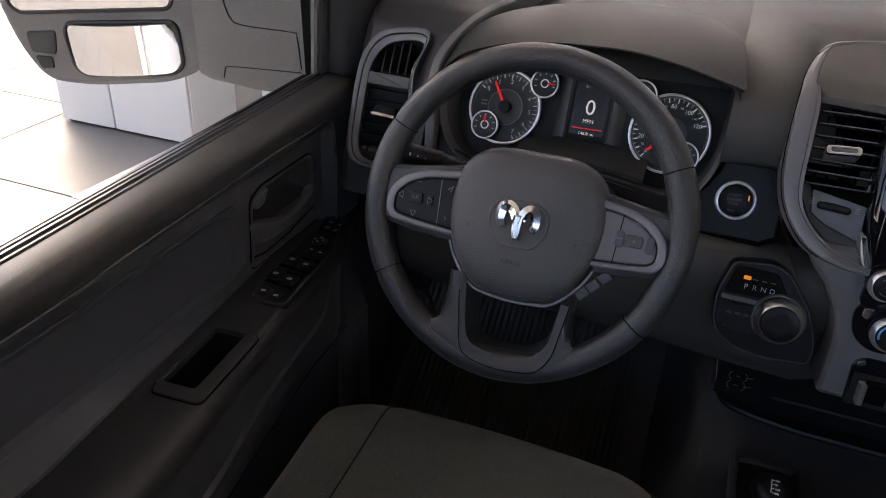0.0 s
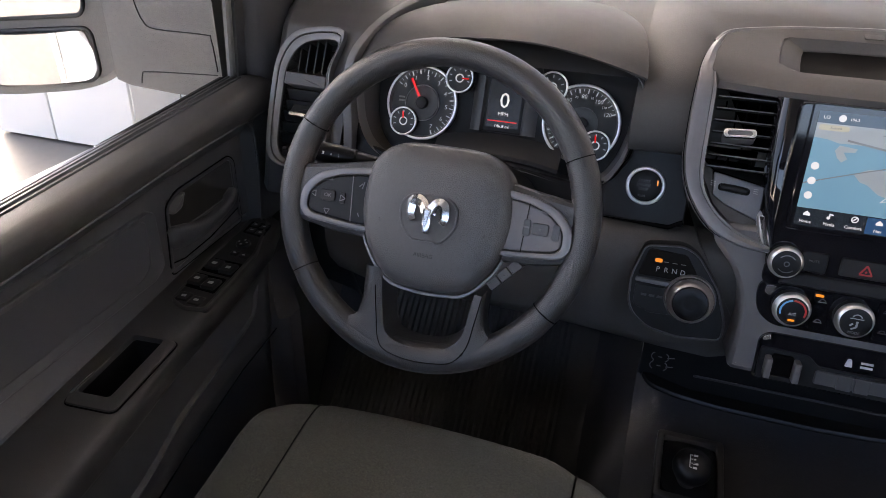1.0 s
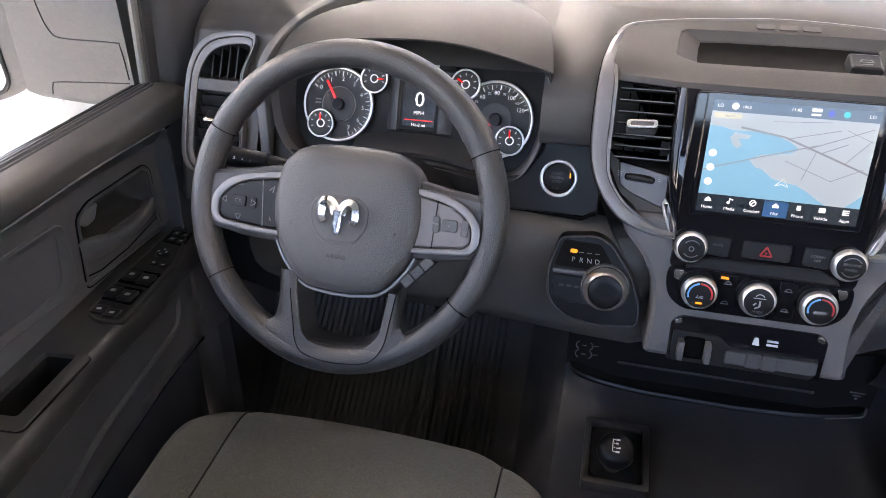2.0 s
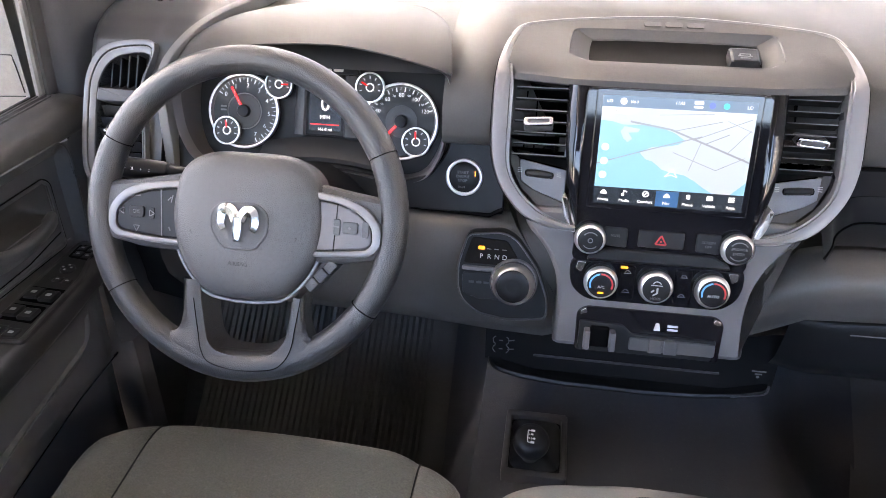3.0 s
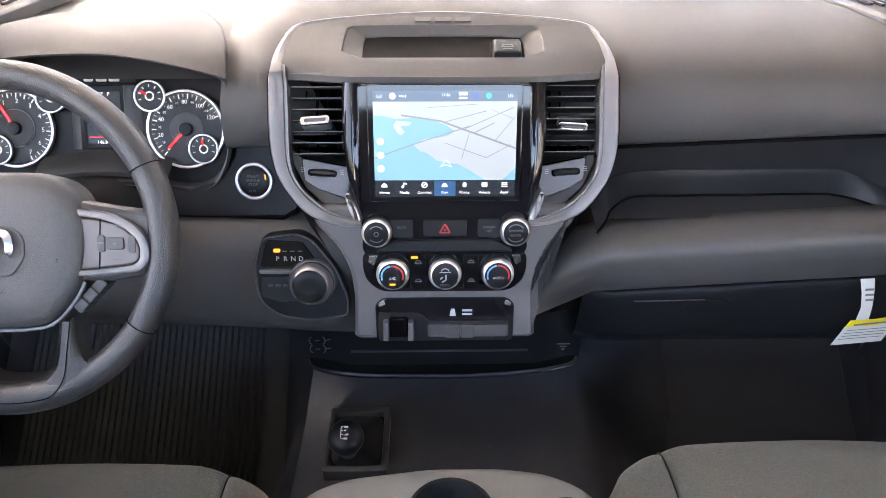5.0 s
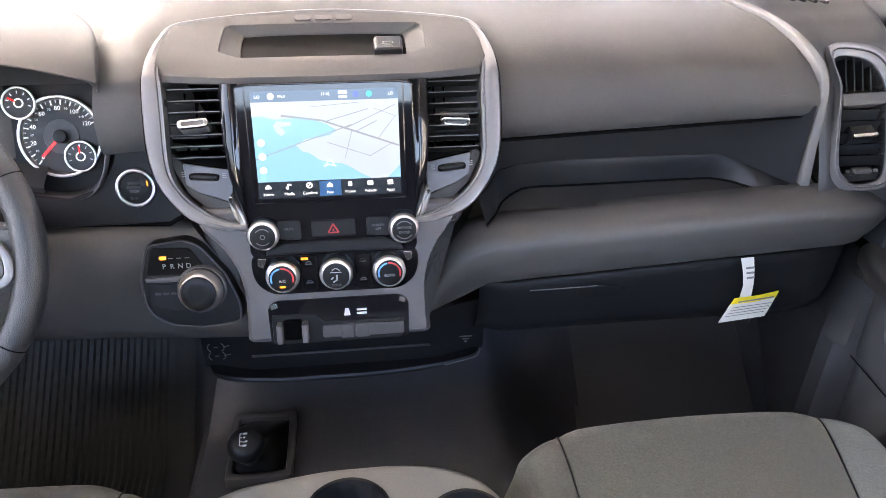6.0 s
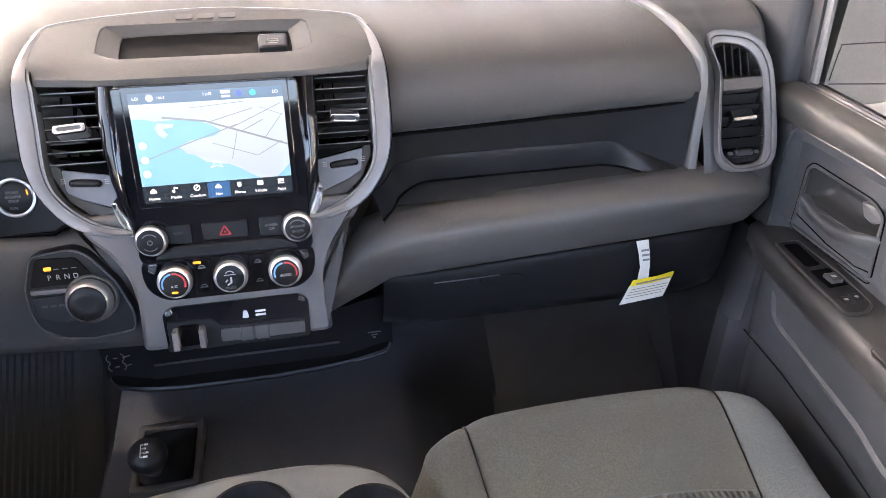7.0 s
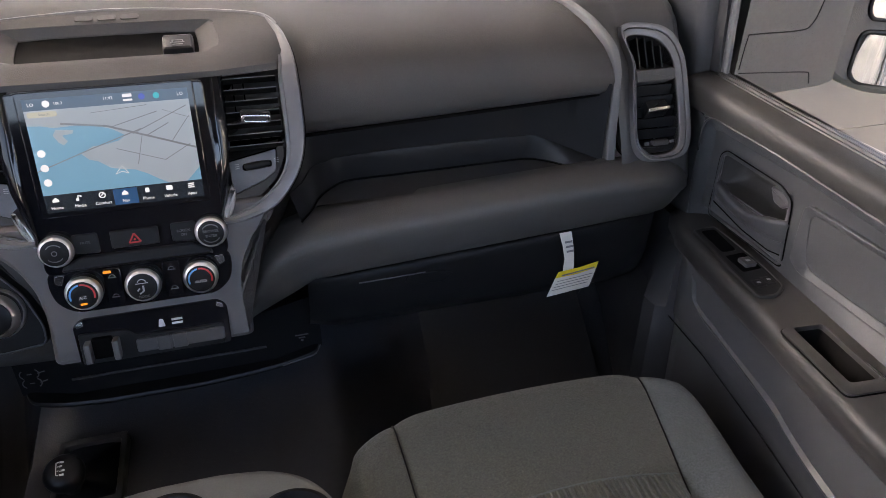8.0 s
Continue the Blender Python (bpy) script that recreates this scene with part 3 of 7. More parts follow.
# glove box face below the roll
bm = bmesh.new()
rows = []
for x in (0.20, 0.24, 0.30, 0.45, 0.60, 0.70, 0.76, 0.79):
    b = 0.558 + 0.030 * (x - 0.15) / 0.53
    e = 0.0 if 0.23 < x < 0.75 else 0.015
    e += 0.04 if x > 0.77 else 0
    rows.append([(x, y + e, z) for y, z in ((0.80, b - 0.003), (0.762, b - 0.004), (0.7585, b - 0.008), (0.7585, b - 0.022), (0.764, 0.51), (0.774, 0.475), (0.79, 0.45), (0.83, 0.435), (1.0, 0.43))])
loft(bm, rows)
glove = part("glove_box_door", bm, BLACK, dash, "dark glove box door with a recessed pull", angle=70)
bm = bmesh.new()
slab(bm, rounded([(-0.004, 0.012), (0.05, 0.010), (0.066, 0.002), (0.05, -0.010), (0.0, -0.008), (-0.010, 0.0)], 0.004), 0, 0.002, 0.001, plane_at(0.350, 0.757, 0.535, 0, 0))
pull = part("pull", bm, KNOB_BLACK, glove)
bm = bmesh.new()
tube(bm, [(0.272, 0.7555, 0.5445), (0.32, 0.7548, 0.5455), (0.372, 0.7548, 0.547)], 0.0009, 6)
part("pull_edge", bm, STACK, pull)

# driver's lower panels
MF = plane_at(-0.44, 0.794, 0.716, 17)
bm = bmesh.new()
slab(bm, rounded([(-0.255, -0.047), (0.243, -0.047), (0.243, 0.058), (0.168, 0.058), (0.163, 0.034), (0.143, 0.002), (0.10, -0.011), (0.02, 0.0), (-0.06, 0.003),
                  (-0.16, -0.012), (-0.20, 0.004), (-0.222, 0.03), (-0.23, 0.065), (-0.255, 0.065)], 0.004, 2), -0.03, 0, 0.002, MF)
fascia = part("fascia", bm, BLACK, dash)
bm = bmesh.new()
rows = []
for x, f in ((-0.72, 0.045), (-0.66, 0.025), (-0.5, 0.02), (-0.34, 0.015), (-0.27, 0.008), (-0.2, 0.0), (-0.13, -0.004), (-0.10, 0.01)):
    rows.append([(x, y + f, z) for y, z in ((0.80, 0.667), (0.772, 0.665), (0.758, 0.655), (0.748, 0.63), (0.742, 0.59), (0.742, 0.55), (0.752, 0.515), (0.78, 0.48), (0.86, 0.46))])
loft(bm, rows)
part("knee_panel", bm, ROLL, dash, "grey-brown knee panel", angle=70)
bm = bmesh.new()
tube(bm, [(-0.68, 0.806, 0.6695), (-0.5, 0.797, 0.6695), (-0.3, 0.787, 0.6695), (-0.215, 0.779, 0.6695), (-0.205, 0.779, 0.676), (-0.198, 0.78, 0.679)], 0.0028, 6)
part("seam", bm, DEEP, dash)


# ---- instrument cluster ----
cluster = thing("instrument_cluster", (-0.467, 0.86, 0.70), "round instruments with chrome rings and a lit centre display", "instrument cluster")
MG = plane_at(-0.467, 0.853, 0.772, 21.8)
bm = bmesh.new()
ring = arch + low
def recess(y, k, dz):
    return [(x, y + (0.4 * (z - ACZ) if y > 0.84 else 0.1 * (z - ACZ)), z) for x, z in swell(ring, k, dz)]


loft(bm, [recess(0.812, 0.990, 0), recess(0.803, 0.985, 0), recess(0.800, 0.977, 0), recess(0.803, 0.968, 0), recess(0.818, 0.958, -0.001)], closed=True)
part("bezel", bm, SILVER, cluster, "grey bezel lip", angle=60)
bm = bmesh.new()
loft(bm, [recess(0.818, 0.958, -0.001), recess(0.845, 0.945, -0.004), recess(0.885, 0.92, -0.010)], closed=True)
part("housing", bm, DASH_LOW, cluster, angle=50)
bm = bmesh.new()
slab(bm, rounded([(-0.20, -0.085), (0.20, -0.085), (0.20, 0.10), (-0.20, 0.10)], 0.03), -0.012, -0.004, 0.001, MG)
part("backplate", bm, BLACK, cluster)


def lit_ring(u, v, r, parent, width, mat):
    bm = bmesh.new()
    band(bm, circle(r, 48, u, v), circle(r - width, 48, u, v), 0.0, 0.006, 0.0015, MG)
    part("ring", bm, mat, parent, "bright satin ring")


def gauge(name, u, v, r, figures, a0, a1, ticks, fig_size, needle, needle_len, extra=()):
    """Dial with ring, ticks, figures and a red needle; angles in degrees, anticlockwise from the right."""
    bm = bmesh.new()
    slab(bm, circle(r - 0.001, 48, u, v), -0.004, 0.0005, 0, MG)
    g = part(name, bm, DIAL, cluster)
    lit_ring(u, v, r, g, 0.0040, SATIN)
    bm = bmesh.new()
    loft(bm, [[(x, y, 0.0050) for x, y in circle(r - 0.0038, 48, u, v)], [(x, y, 0.0007) for x, y in circle(r - 0.0064, 48, u, v)]], MG, closed=True)
    part("inner_bevel", bm, STACK, g, "grey bevel inside the ring")
    bm = bmesh.new()
    for k in range(ticks + 1):
        a = radians(a0 + (a1 - a0) * k / ticks)
        d = Vector((math.cos(a), math.sin(a)))
        long = k % 2 == 0
        bar(bm, Vector((u, v)) + d * (r - 0.006), Vector((u, v)) + d * (r - (0.0125 if long else 0.010)), 0.0015 if long else 0.0008, 0.0008, MG)
    part("tick_marks", bm, LIT_DIAL, g)
    for text, a, rr in figures:
        a = radians(a)
        lettering(text, fig_size, MG @ Matrix.Translation((u + rr * math.cos(a), v + rr * math.sin(a), 0.001)), LIT_DIAL, g, "figure")
    bm = bmesh.new()
    a = radians(needle)
    d = Vector((math.cos(a), math.sin(a)))
    bar(bm, Vector((u, v)), Vector((u, v)) + d * needle_len, 0.0034 if r > 0.03 else 0.0022, 0.004, MG, 0.001)
    part("needle", bm, LIT_RED, g, "red needle")
    bm = bmesh.new()
    hub_r = 0.009 if r > 0.03 else 0.004
    lathe(bm, [(hub_r, 0.001), (hub_r, 0.007), (hub_r * 0.9, 0.0085), (hub_r * 0.4, 0.009)], 24, MG @ Matrix.Translation((u, v, 0)))
    part("needle_cap", bm, BLACK, g)
    return g


R_BIG = 0.0535
tach = gauge("tachometer", -0.1135, -0.0015, R_BIG, [(str(k), 142 - k * 29.2, 0.0365) for k in range(8)], 146, -66, 28, 0.0088, 120, 0.038)
bm = bmesh.new()
slab(bm, circle(0.024, 40, -0.1135, -0.0015), 0.0006, 0.0016, 0.0004, MG)
part("dial_centre", bm, DIAL_IN, tach)
bm = bmesh.new()
band(bm, circle(0.026, 40, -0.1135, -0.0015), circle(0.0245, 40, -0.1135, -0.0015), 0.0006, 0.002, 0.0003, MG)
part("inner_ring", bm, TRIM, tach)
speedo = gauge("speedometer", 0.1170, -0.0035, R_BIG, [(str(v), 226 - 1.675 * v, 0.0365) for v in range(0, 121, 20)], 228, 22, 26, 0.0078, 226, 0.036)
for mph in range(10, 120, 20):
    ang = radians(226 - 1.675 * mph)
    lettering(str(mph), 0.0046, MG @ Matrix.Translation((0.1170 + 0.0365 * math.cos(ang), -0.0035 + 0.0365 * math.sin(ang), 0.001)), PRINT, speedo, "small_figure")
bm = bmesh.new()
slab(bm, circle(0.0225, 40, 0.1170, -0.0035), 0.0006, 0.0016, 0.0004, MG)
part("dial_centre", bm, DIAL_IN, speedo)
for v0 in (0.004, -0.001):
    bm = bmesh.new()
    bar(bm, (-0.150, v0), (-0.141, v0), 0.0026, 0.0008, MG)
    part("fine_print", bm, PRINT_DIM, tach)
for nm, u, v, r, nd in (("fuel_gauge", -0.1375, -0.0305, 0.0205, 96), ("temperature_gauge", 0.1405, -0.0305, 0.0205, 95), ("oil_gauge", -0.061, 0.0385, 0.0205, 0), ("voltage_gauge", 0.0715, 0.0405, 0.0212, 150)):
    bm = bmesh.new()
    slab(bm, circle(r, 36, u, v), 0.0, 0.0067, 0.0005, MG)
    g = part(nm, bm, DIAL, cluster)
    bm = bmesh.new()
    band(bm, circle(r, 36, u, v), circle(r - 0.0024, 36, u, v), 0.003, 0.0088, 0.0007, MG)
    part("ring", bm, SATIN, g, "satin grey ring")
    bm = bmesh.new()
    band(bm, circle(0.0062, 24, u, v), circle(0.0045, 24, u, v), 0.006, 0.0078, 0.0003, MG)
    part("inner_ring", bm, LIT_DIAL, g)
    bm = bmesh.new()
    for k in range(7):
        a = radians(200 - k * 36)
        d = Vector((math.cos(a), math.sin(a)))
        bar(bm, Vector((u, v)) + d * 0.0155, Vector((u, v)) + d * 0.012, 0.0013, 0.0070, MG)
    part("tick_marks", bm, LIT_DIAL, g)
    bm = bmesh.new()
    a = radians(nd)
    bar(bm, (u + 0.004 * math.cos(a), v + 0.004 * math.sin(a)), (u + 0.014 * math.cos(a), v + 0.014 * math.sin(a)), 0.002, 0.0076, MG, 0.001)
    part("needle", bm, LIT_RED, g, "red needle")
# centre display
bm = bmesh.new()
slab(bm, rounded([(-0.024, -0.030), (0.040, -0.030), (0.038, 0.056), (-0.022, 0.056)], 0.004), -0.004, 0.004, 0.002, MG)
part("display_bezel", bm, BLACK, cluster, "black display bezel")
bm = bmesh.new()
slab(bm, rect(0.047, 0.070, 0.002, 0.008, 0.012), 0.0, 0.0052, 0.0005, MG)
disp = part("display", bm, SCREEN_DARK, cluster, "lit black display showing speed")
lettering("0", 0.030, MG @ Matrix.Translation((0.008, 0.014, 0.0056)), LIT_WHITE, disp, "figure")
lettering("MPH", 0.0075, MG @ Matrix.Translation((0.008, -0.004, 0.0056)), LIT_WHITE, disp, "unit")
lettering("146.8 mi", 0.0062, MG @ Matrix.Translation((0.008, -0.021, 0.0056)), LIT_WHITE, disp, "odometer")
lettering("61°F   P", 0.0066, MG @ Matrix.Translation((0.007, 0.043, 0.0056)), LIT_WHITE, disp, "status")
bm = bmesh.new()
bar(bm, (-0.013, -0.014), (0.029, -0.014), 0.0014, 0.0055, MG)
part("red_line", bm, LIT_RED, disp)
# emblem plate over the display, and the sloping uprights beside it
bm = bmesh.new()
slab(bm, rounded([(-0.040, 0.0570), (0.056, 0.0570), (0.050, 0.0720), (-0.034, 0.0720)], 0.003), -0.004, 0.0045, 0.001, MG)
plate = part("emblem_plate", bm, BLACK, cluster)
for k, w in enumerate((0.012, 0.014, 0.014)):
    bm = bmesh.new()
    shape(bm, rect(w, 0.0082, 0.002, -0.0095 + k * 0.0172, 0.0640), 0.0046, MG, 0.001)
    part("emblem_bar", bm, PAPER, plate, "plain pale emblem bar")
for s in (-1, 1):
    bm = bmesh.new()
    x0 = 0.008 + s * 0.0275
    loft(bm, [[(x0, v, 0.0045), (x0 + s * 0.003, v, 0.0085), (x0 + s * 0.011, v, 0.006), (x0 + s * 0.020, v, -0.004)] for v in (-0.030, 0.0, 0.055)], MG)
    part("display_upright", bm, DASH_LOW, cluster, "grey upright beside the display", angle=40)
bm = bmesh.new()
loft(bm, [[(u, v - 0.010 * ((u - 0.008) / 0.09) ** 2, z) for u in [0.008 + 0.01 * k for k in range(-9, 10)]] for v, z in ((-0.032, 0.002), (-0.040, 0.010), (-0.052, 0.022), (-0.060, 0.026), (-0.066, 0.022))], MG)
part("lower_brow", bm, ARM, cluster, "dark ledge under the display", angle=50)

# ---- steering wheel ----
WC = Vector((-0.479, 0.595, 0.739))
MW = plane_at(*WC, 25)
wheel = thing("steering_wheel", (-0.479, 0.66, 0.70), "black grained steering wheel with grey spokes and chrome badge", "steering wheel")
bm = bmesh.new()
rows = []
for i in range(96):
    a = 2 * math.pi * i / 96
    fat = 1.0 + 0.10 * max(0, math.cos(2 * (a - radians(20)))) * 0.3
    deg = math.degrees(a) % 360
    if 235 < deg < 305:
        fat += 0.16 * math.sin(math.pi * (deg - 235) / 70)
    groove = 0.955 if any(abs((deg - g + 180) % 360 - 180) < 1.5 for g in (26, 154, 213, 327)) else 1.0
    row = []
    for j in range(16):
        b = 2 * math.pi * j / 16
        rr = 0.1738 + 0.0160 * fat * groove * math.cos(b)
        row.append((0.001 + rr * math.cos(a), 0.0012 + rr * math.sin(a), 0.0175 * groove * math.sin(b)))
    rows.append(row)
loft(bm, rows + [rows[0]], MW, closed=True)
bmesh.ops.remove_doubles(bm, verts=bm.verts[:], dist=1e-6)
rim = part("rim", bm, LEATHER, wheel, "grained black rim", angle=60)
for g in (26, 154, 213, 327):
    bm = bmesh.new()
    a = radians(g)
    c = Vector((0.001 + 0.1738 * math.cos(a), 0.0012 + 0.1738 * math.sin(a), 0))
    e = Vector((math.cos(a), math.sin(a), 0))
    tube(bm, [c + e * 0.0164 * math.cos(t) + Vector((0, 0, 0.0178)) * math.sin(t) for t in [2 * math.pi * k / 20 for k in range(20)]], 0.0006, 5, MW, closed=True)
    part("rim_seam", bm, DEEP, rim)
# airbag cover
HX = 0.010
HUB_PTS = [(0.0, 0.072), (0.05, 0.069), (0.078, 0.05), (0.088, 0.015), (0.087, -0.02), (0.075, -0.055), (0.048, -0.086), (0.02, -0.093), (0.0, -0.094)]
HUB_PTS = HUB_PTS + [(-x, y) for x, y in HUB_PTS[-2:0:-1]]
hub_line = [(p[0] + HX, p[1]) for p in spline(HUB_PTS, 5, True)]
bm = bmesh.new()
rows = [[(x, y, z) for x, y in [((p[0] - HX) * s + HX, (p[1] + 0.01) * s - 0.01) for p in hub_line]] for s, z in
        ((0.97, -0.03), (1.0, -0.004), (1.0, 0.004), (0.985, 0.012), (0.95, 0.0175), (0.85, 0.0215), (0.65, 0.024), (0.4, 0.0252), (0.15, 0.0256))]
loft(bm, rows, MW, closed=True, caps=True)
hub = part("airbag_cover", bm, HUB, wheel, "grained dark grey airbag cover", angle=60)
bm = bmesh.new()
oct_o = rounded([(-0.020, 0.017), (0.020, 0.017), (0.034, 0.006), (0.034, -0.016), (0.020, -0.036), (-0.020, -0.036), (-0.034, -0.016), (-0.034, 0.006)], 0.008)
oct_o = [(x + 0.006, y) for x, y in oct_o]
band(bm, oct_o, inset(oct_o, 0.003), 0.02, 0.0268, 0.001, MW)
slab(bm, inset(oct_o, 0.002), 0.02, 0.0262, 0.0, MW)
part("badge_recess", bm, HUB, hub)
# plain curled chrome emblem
bm = bmesh.new()
for s in (-1, 1):
    pts = [(0.003, -0.004), (0.006, 0.004), (0.0115, 0.0085), (0.0175, 0.0065), (0.0195, 0.0), (0.0195, -0.008), (0.0165, -0.014)]
    tube(bm, spline([(s * x + 0.006, y, 0.0285) for x, y in pts], 4), [0.0070 - 0.0016 * abs(k - 12) / 12 for k in range(25)], 5, MW, flat=0.75)
slab(bm, rounded([(0.000, 0.002), (0.012, 0.002), (0.0115, -0.017), (0.0095, -0.0270), (0.0025, -0.0270), (0.0005, -0.017)], 0.002, 2), 0.026, 0.0330, 0.003, MW)
part("badge", bm, CHROME, hub, "plain curled chrome badge", angle=25)
lettering("AIRBAG", 0.0066, MW @ Matrix.Translation((HX - 0.004, -0.052, 0.0243)), BLACK, hub, "airbag_legend", depth=0.0006)
for s in (-1, 1):
    bm = bmesh.new()
    bar(bm, (HX + s * 0.055 - 0.006, -0.021), (HX + s * 0.055 + 0.006, -0.021), 0.0010, 0.0218, MW, 0.0016)
    bar(bm, (HX + s * 0.055 + s * 0.002, -0.017), (HX + s * 0.055 + s * 0.007, -0.019), 0.0010, 0.0218, MW, 0.0016)
    part("horn_mark", bm, DEEP, hub)
# side spokes with switch pods
for s in (-1, 1):
    fl = lambda pts: [(s * x + 0.004, y) for x, y in pts]
    body = [(0.07, 0.045), (0.12, 0.036), (0.165, 0.030), (0.172, -0.004), (0.165, -0.036), (0.12, -0.044), (0.07, -0.046)]
    bm = bmesh.new()
    slab(bm, rounded(fl(body), 0.008), -0.016, 0.010, 0.006, MW)
    spoke = part("spoke", bm, LEATHER, wheel)
    outer = rounded(fl([(0.072, 0.036), (0.118, 0.030), (0.144, 0.020), (0.160, 0.000), (0.160, -0.022), (0.150, -0.033), (0.10, -0.037), (0.072, -0.038)]), [0.002, 0.01, 0.012, 0.012, 0.01, 0.006, 0.004, 0.002])
    inner = rounded(fl([(0.073, 0.028), (0.112, 0.0225), (0.134, 0.014), (0.150, -0.002), (0.150, -0.020), (0.143, -0.026), (0.10, -0.0305), (0.073, -0.0315)]), [0.002, 0.008, 0.01, 0.01, 0.006, 0.005, 0.004, 0.002])
    bm = bmesh.new()
    band(bm, outer, inner, 0.004, 0.0165, 0.0022, MW)
    bezel = part("spoke_bezel", bm, SILVER, spoke, "satin grey spoke bezel")
    bm = bmesh.new()
    slab(bm, inset(inner, 0.0008), 0.004, 0.0145, 0.002, MW)
    pod = part("switch_pod", bm, KNOB_BLACK if s < 0 else STACK, spoke)
    bm = bmesh.new()
    du = 0.097 if s < 0 else 0.110
    bar(bm, (s * du + 0.004, 0.026), (s * (du - 0.003) + 0.004, -0.030), 0.0011, 0.0142, MW, 0.0008)
    part("switch_gap", bm, TRIM if s < 0 else DEEP, spoke)
    cu = s * 0.125 + 0.004
    bm = bmesh.new()
    slab(bm, rect(0.018, 0.013, 0.003, cu, -0.003), 0.0145, 0.0165, 0.0008, MW)
    if s > 0:
        slab(bm, rect(0.008, 0.018, 0.003, cu + 0.017, -0.004), 0.0145, 0.0158, 0.0006, MW)
        slab(bm, rect(0.008, 0.018, 0.003, cu - 0.015, -0.003), 0.0145, 0.0158, 0.0006, MW)
    else:
        slab(bm, rect(0.007, 0.013, 0.0025, cu + 0.018, -0.004), 0.0145, 0.0158, 0.0006, MW)
    part("switch", bm, BLACK if s < 0 else DOOR, spoke)
    bm = bmesh.new()
    if s < 0:
        for dx, dy in ((0, 0.017), (0, -0.021), (-0.018, -0.003), (0.018, -0.004)):
            a = math.atan2(dy + 0.003, dx)
            tri = [(cu + dx + 0.0042 * math.cos(a + k), dy - 0.0 + 0.0042 * math.sin(a + k)) for k in (0, 2.1, 4.2)]
            for p, q in zip(tri, tri[1:] + tri[:1]):
                bar(bm, p, q, 0.0008, 0.0149 if dx < 0.01 else 0.0160, MW)
        bar(bm, (-0.080, 0.010), (-0.078, 0.018), 0.0012, 0.0149, MW)
        bar(bm, (-0.084, 0.012), (-0.080, 0.016), 0.0012, 0.0149, MW)
        bar(bm, (-0.082, -0.018), (-0.080, -0.022), 0.0012, 0.0149, MW)
    else:
        bar(bm, (cu - 0.004, 0.0165), (cu + 0.006, 0.0155), 0.0022, 0.0149, MW)
        bar(bm, (cu - 0.003, -0.021), (cu + 0.004, -0.021), 0.0022, 0.0149, MW)
        bar(bm, (cu - 0.019, -0.002), (cu - 0.012, -0.0025), 0.002, 0.0160, MW)
        lathe(bm, [(0.0016, 0.0166), (0.0016, 0.0172)], 12, MW @ Matrix.Translation((cu, -0.003, 0)))
    part("switch_legend", bm, PRINT_DIM, spoke)
lettering("OK", 0.0062, MW @ Matrix.Translation((-0.121, -0.003, 0.0168)), PRINT_DIM, wheel, "ok_legend")
# lower spokes and bridge: one moulded U with a stitched ridge
U_EDGE = [(-0.064, -0.075), (-0.0635, -0.100), (-0.0635, -0.118), (-0.071, -0.136), (-0.100, -0.146), (-0.060, -0.166), (0.010, -0.1765), (0.070, -0.163), (0.104, -0.140), (0.0875, -0.129), (0.081, -0.107), (0.082, -0.078)]
U_RIDGE = [(-0.050, -0.075), (-0.0475, -0.096), (-0.0445, -0.114), (-0.0405, -0.135), (-0.0366, -0.154), (-0.0262, -0.168), (0.0060, -0.1738), (0.0420, -0.1705), (0.0580, -0.163), (0.0690, -0.145), (0.0735, -0.118), (0.078, -0.086)]
U_LIP = [(-0.043, -0.075), (-0.041, -0.096), (-0.038, -0.114), (-0.0345, -0.132), (-0.030, -0.147), (-0.018, -0.156), (0.006, -0.1595), (0.034, -0.1575), (0.049, -0.150), (0.0605, -0.135), (0.0645, -0.114), (0.068, -0.086)]
U_BACK = [(-0.036, -0.075), (-0.034, -0.096), (-0.032, -0.114), (-0.029, -0.130), (-0.024, -0.141), (-0.014, -0.1475), (0.008, -0.150), (0.030, -0.148), (0.045, -0.141), (0.0555, -0.130), (0.060, -0.112), (0.063, -0.086)]
strands = [spline([(x, y, z) for x, y in pts], 5) for pts, z in ((U_EDGE, -0.016), (U_EDGE, 0.004), (U_EDGE, 0.010), (U_RIDGE, 0.0168), (U_LIP, 0.0125), (U_LIP, 0.008), (U_BACK, -0.022))]
strands.insert(3, [a.lerp(b, 0.45) + Vector((0, 0, 0.0028)) for a, b in zip(strands[2], strands[3])])
bm = bmesh.new()
loft(bm, [list(row) for row in zip(*strands)], MW)
part("lower_spokes", bm, LEATHER, wheel, "moulded lower spokes", angle=50)
bm = bmesh.new()
tube(bm, [p + Vector((0, 0, 0.0004)) for p in spline([(x, y, 0.0168) for x, y in U_RIDGE], 5)][5:], 0.0006, 6, MW)
part("spoke_seam", bm, DEEP, wheel)
edge = [p for p in hub_line if p[1] < -0.038]
edge = sorted(edge, key=lambda p: p[0])
bm = bmesh.new()
tube(bm, spline([(x * 1.015, y - 0.002, 0.0085) for x, y in edge[::2]], 3), 0.0022, 6, MW)
part("chin_trim", bm, SILVER, wheel, "satin grey chin trim")
MP = MW @ Matrix.Translation((0.0965, -0.0590, 0.003)) @ pose(0, 0, 0, 0, 0, 47)
for k in range(3):
    bm = bmesh.new()
    slab(bm, rect(0.0146, 0.0118, 0.0018, -0.0150 + 0.0150 * k, 0), -0.016, 0.005, 0.0016, MP)
    part("rim_button", bm, DASH_LOW, wheel, "grey button")
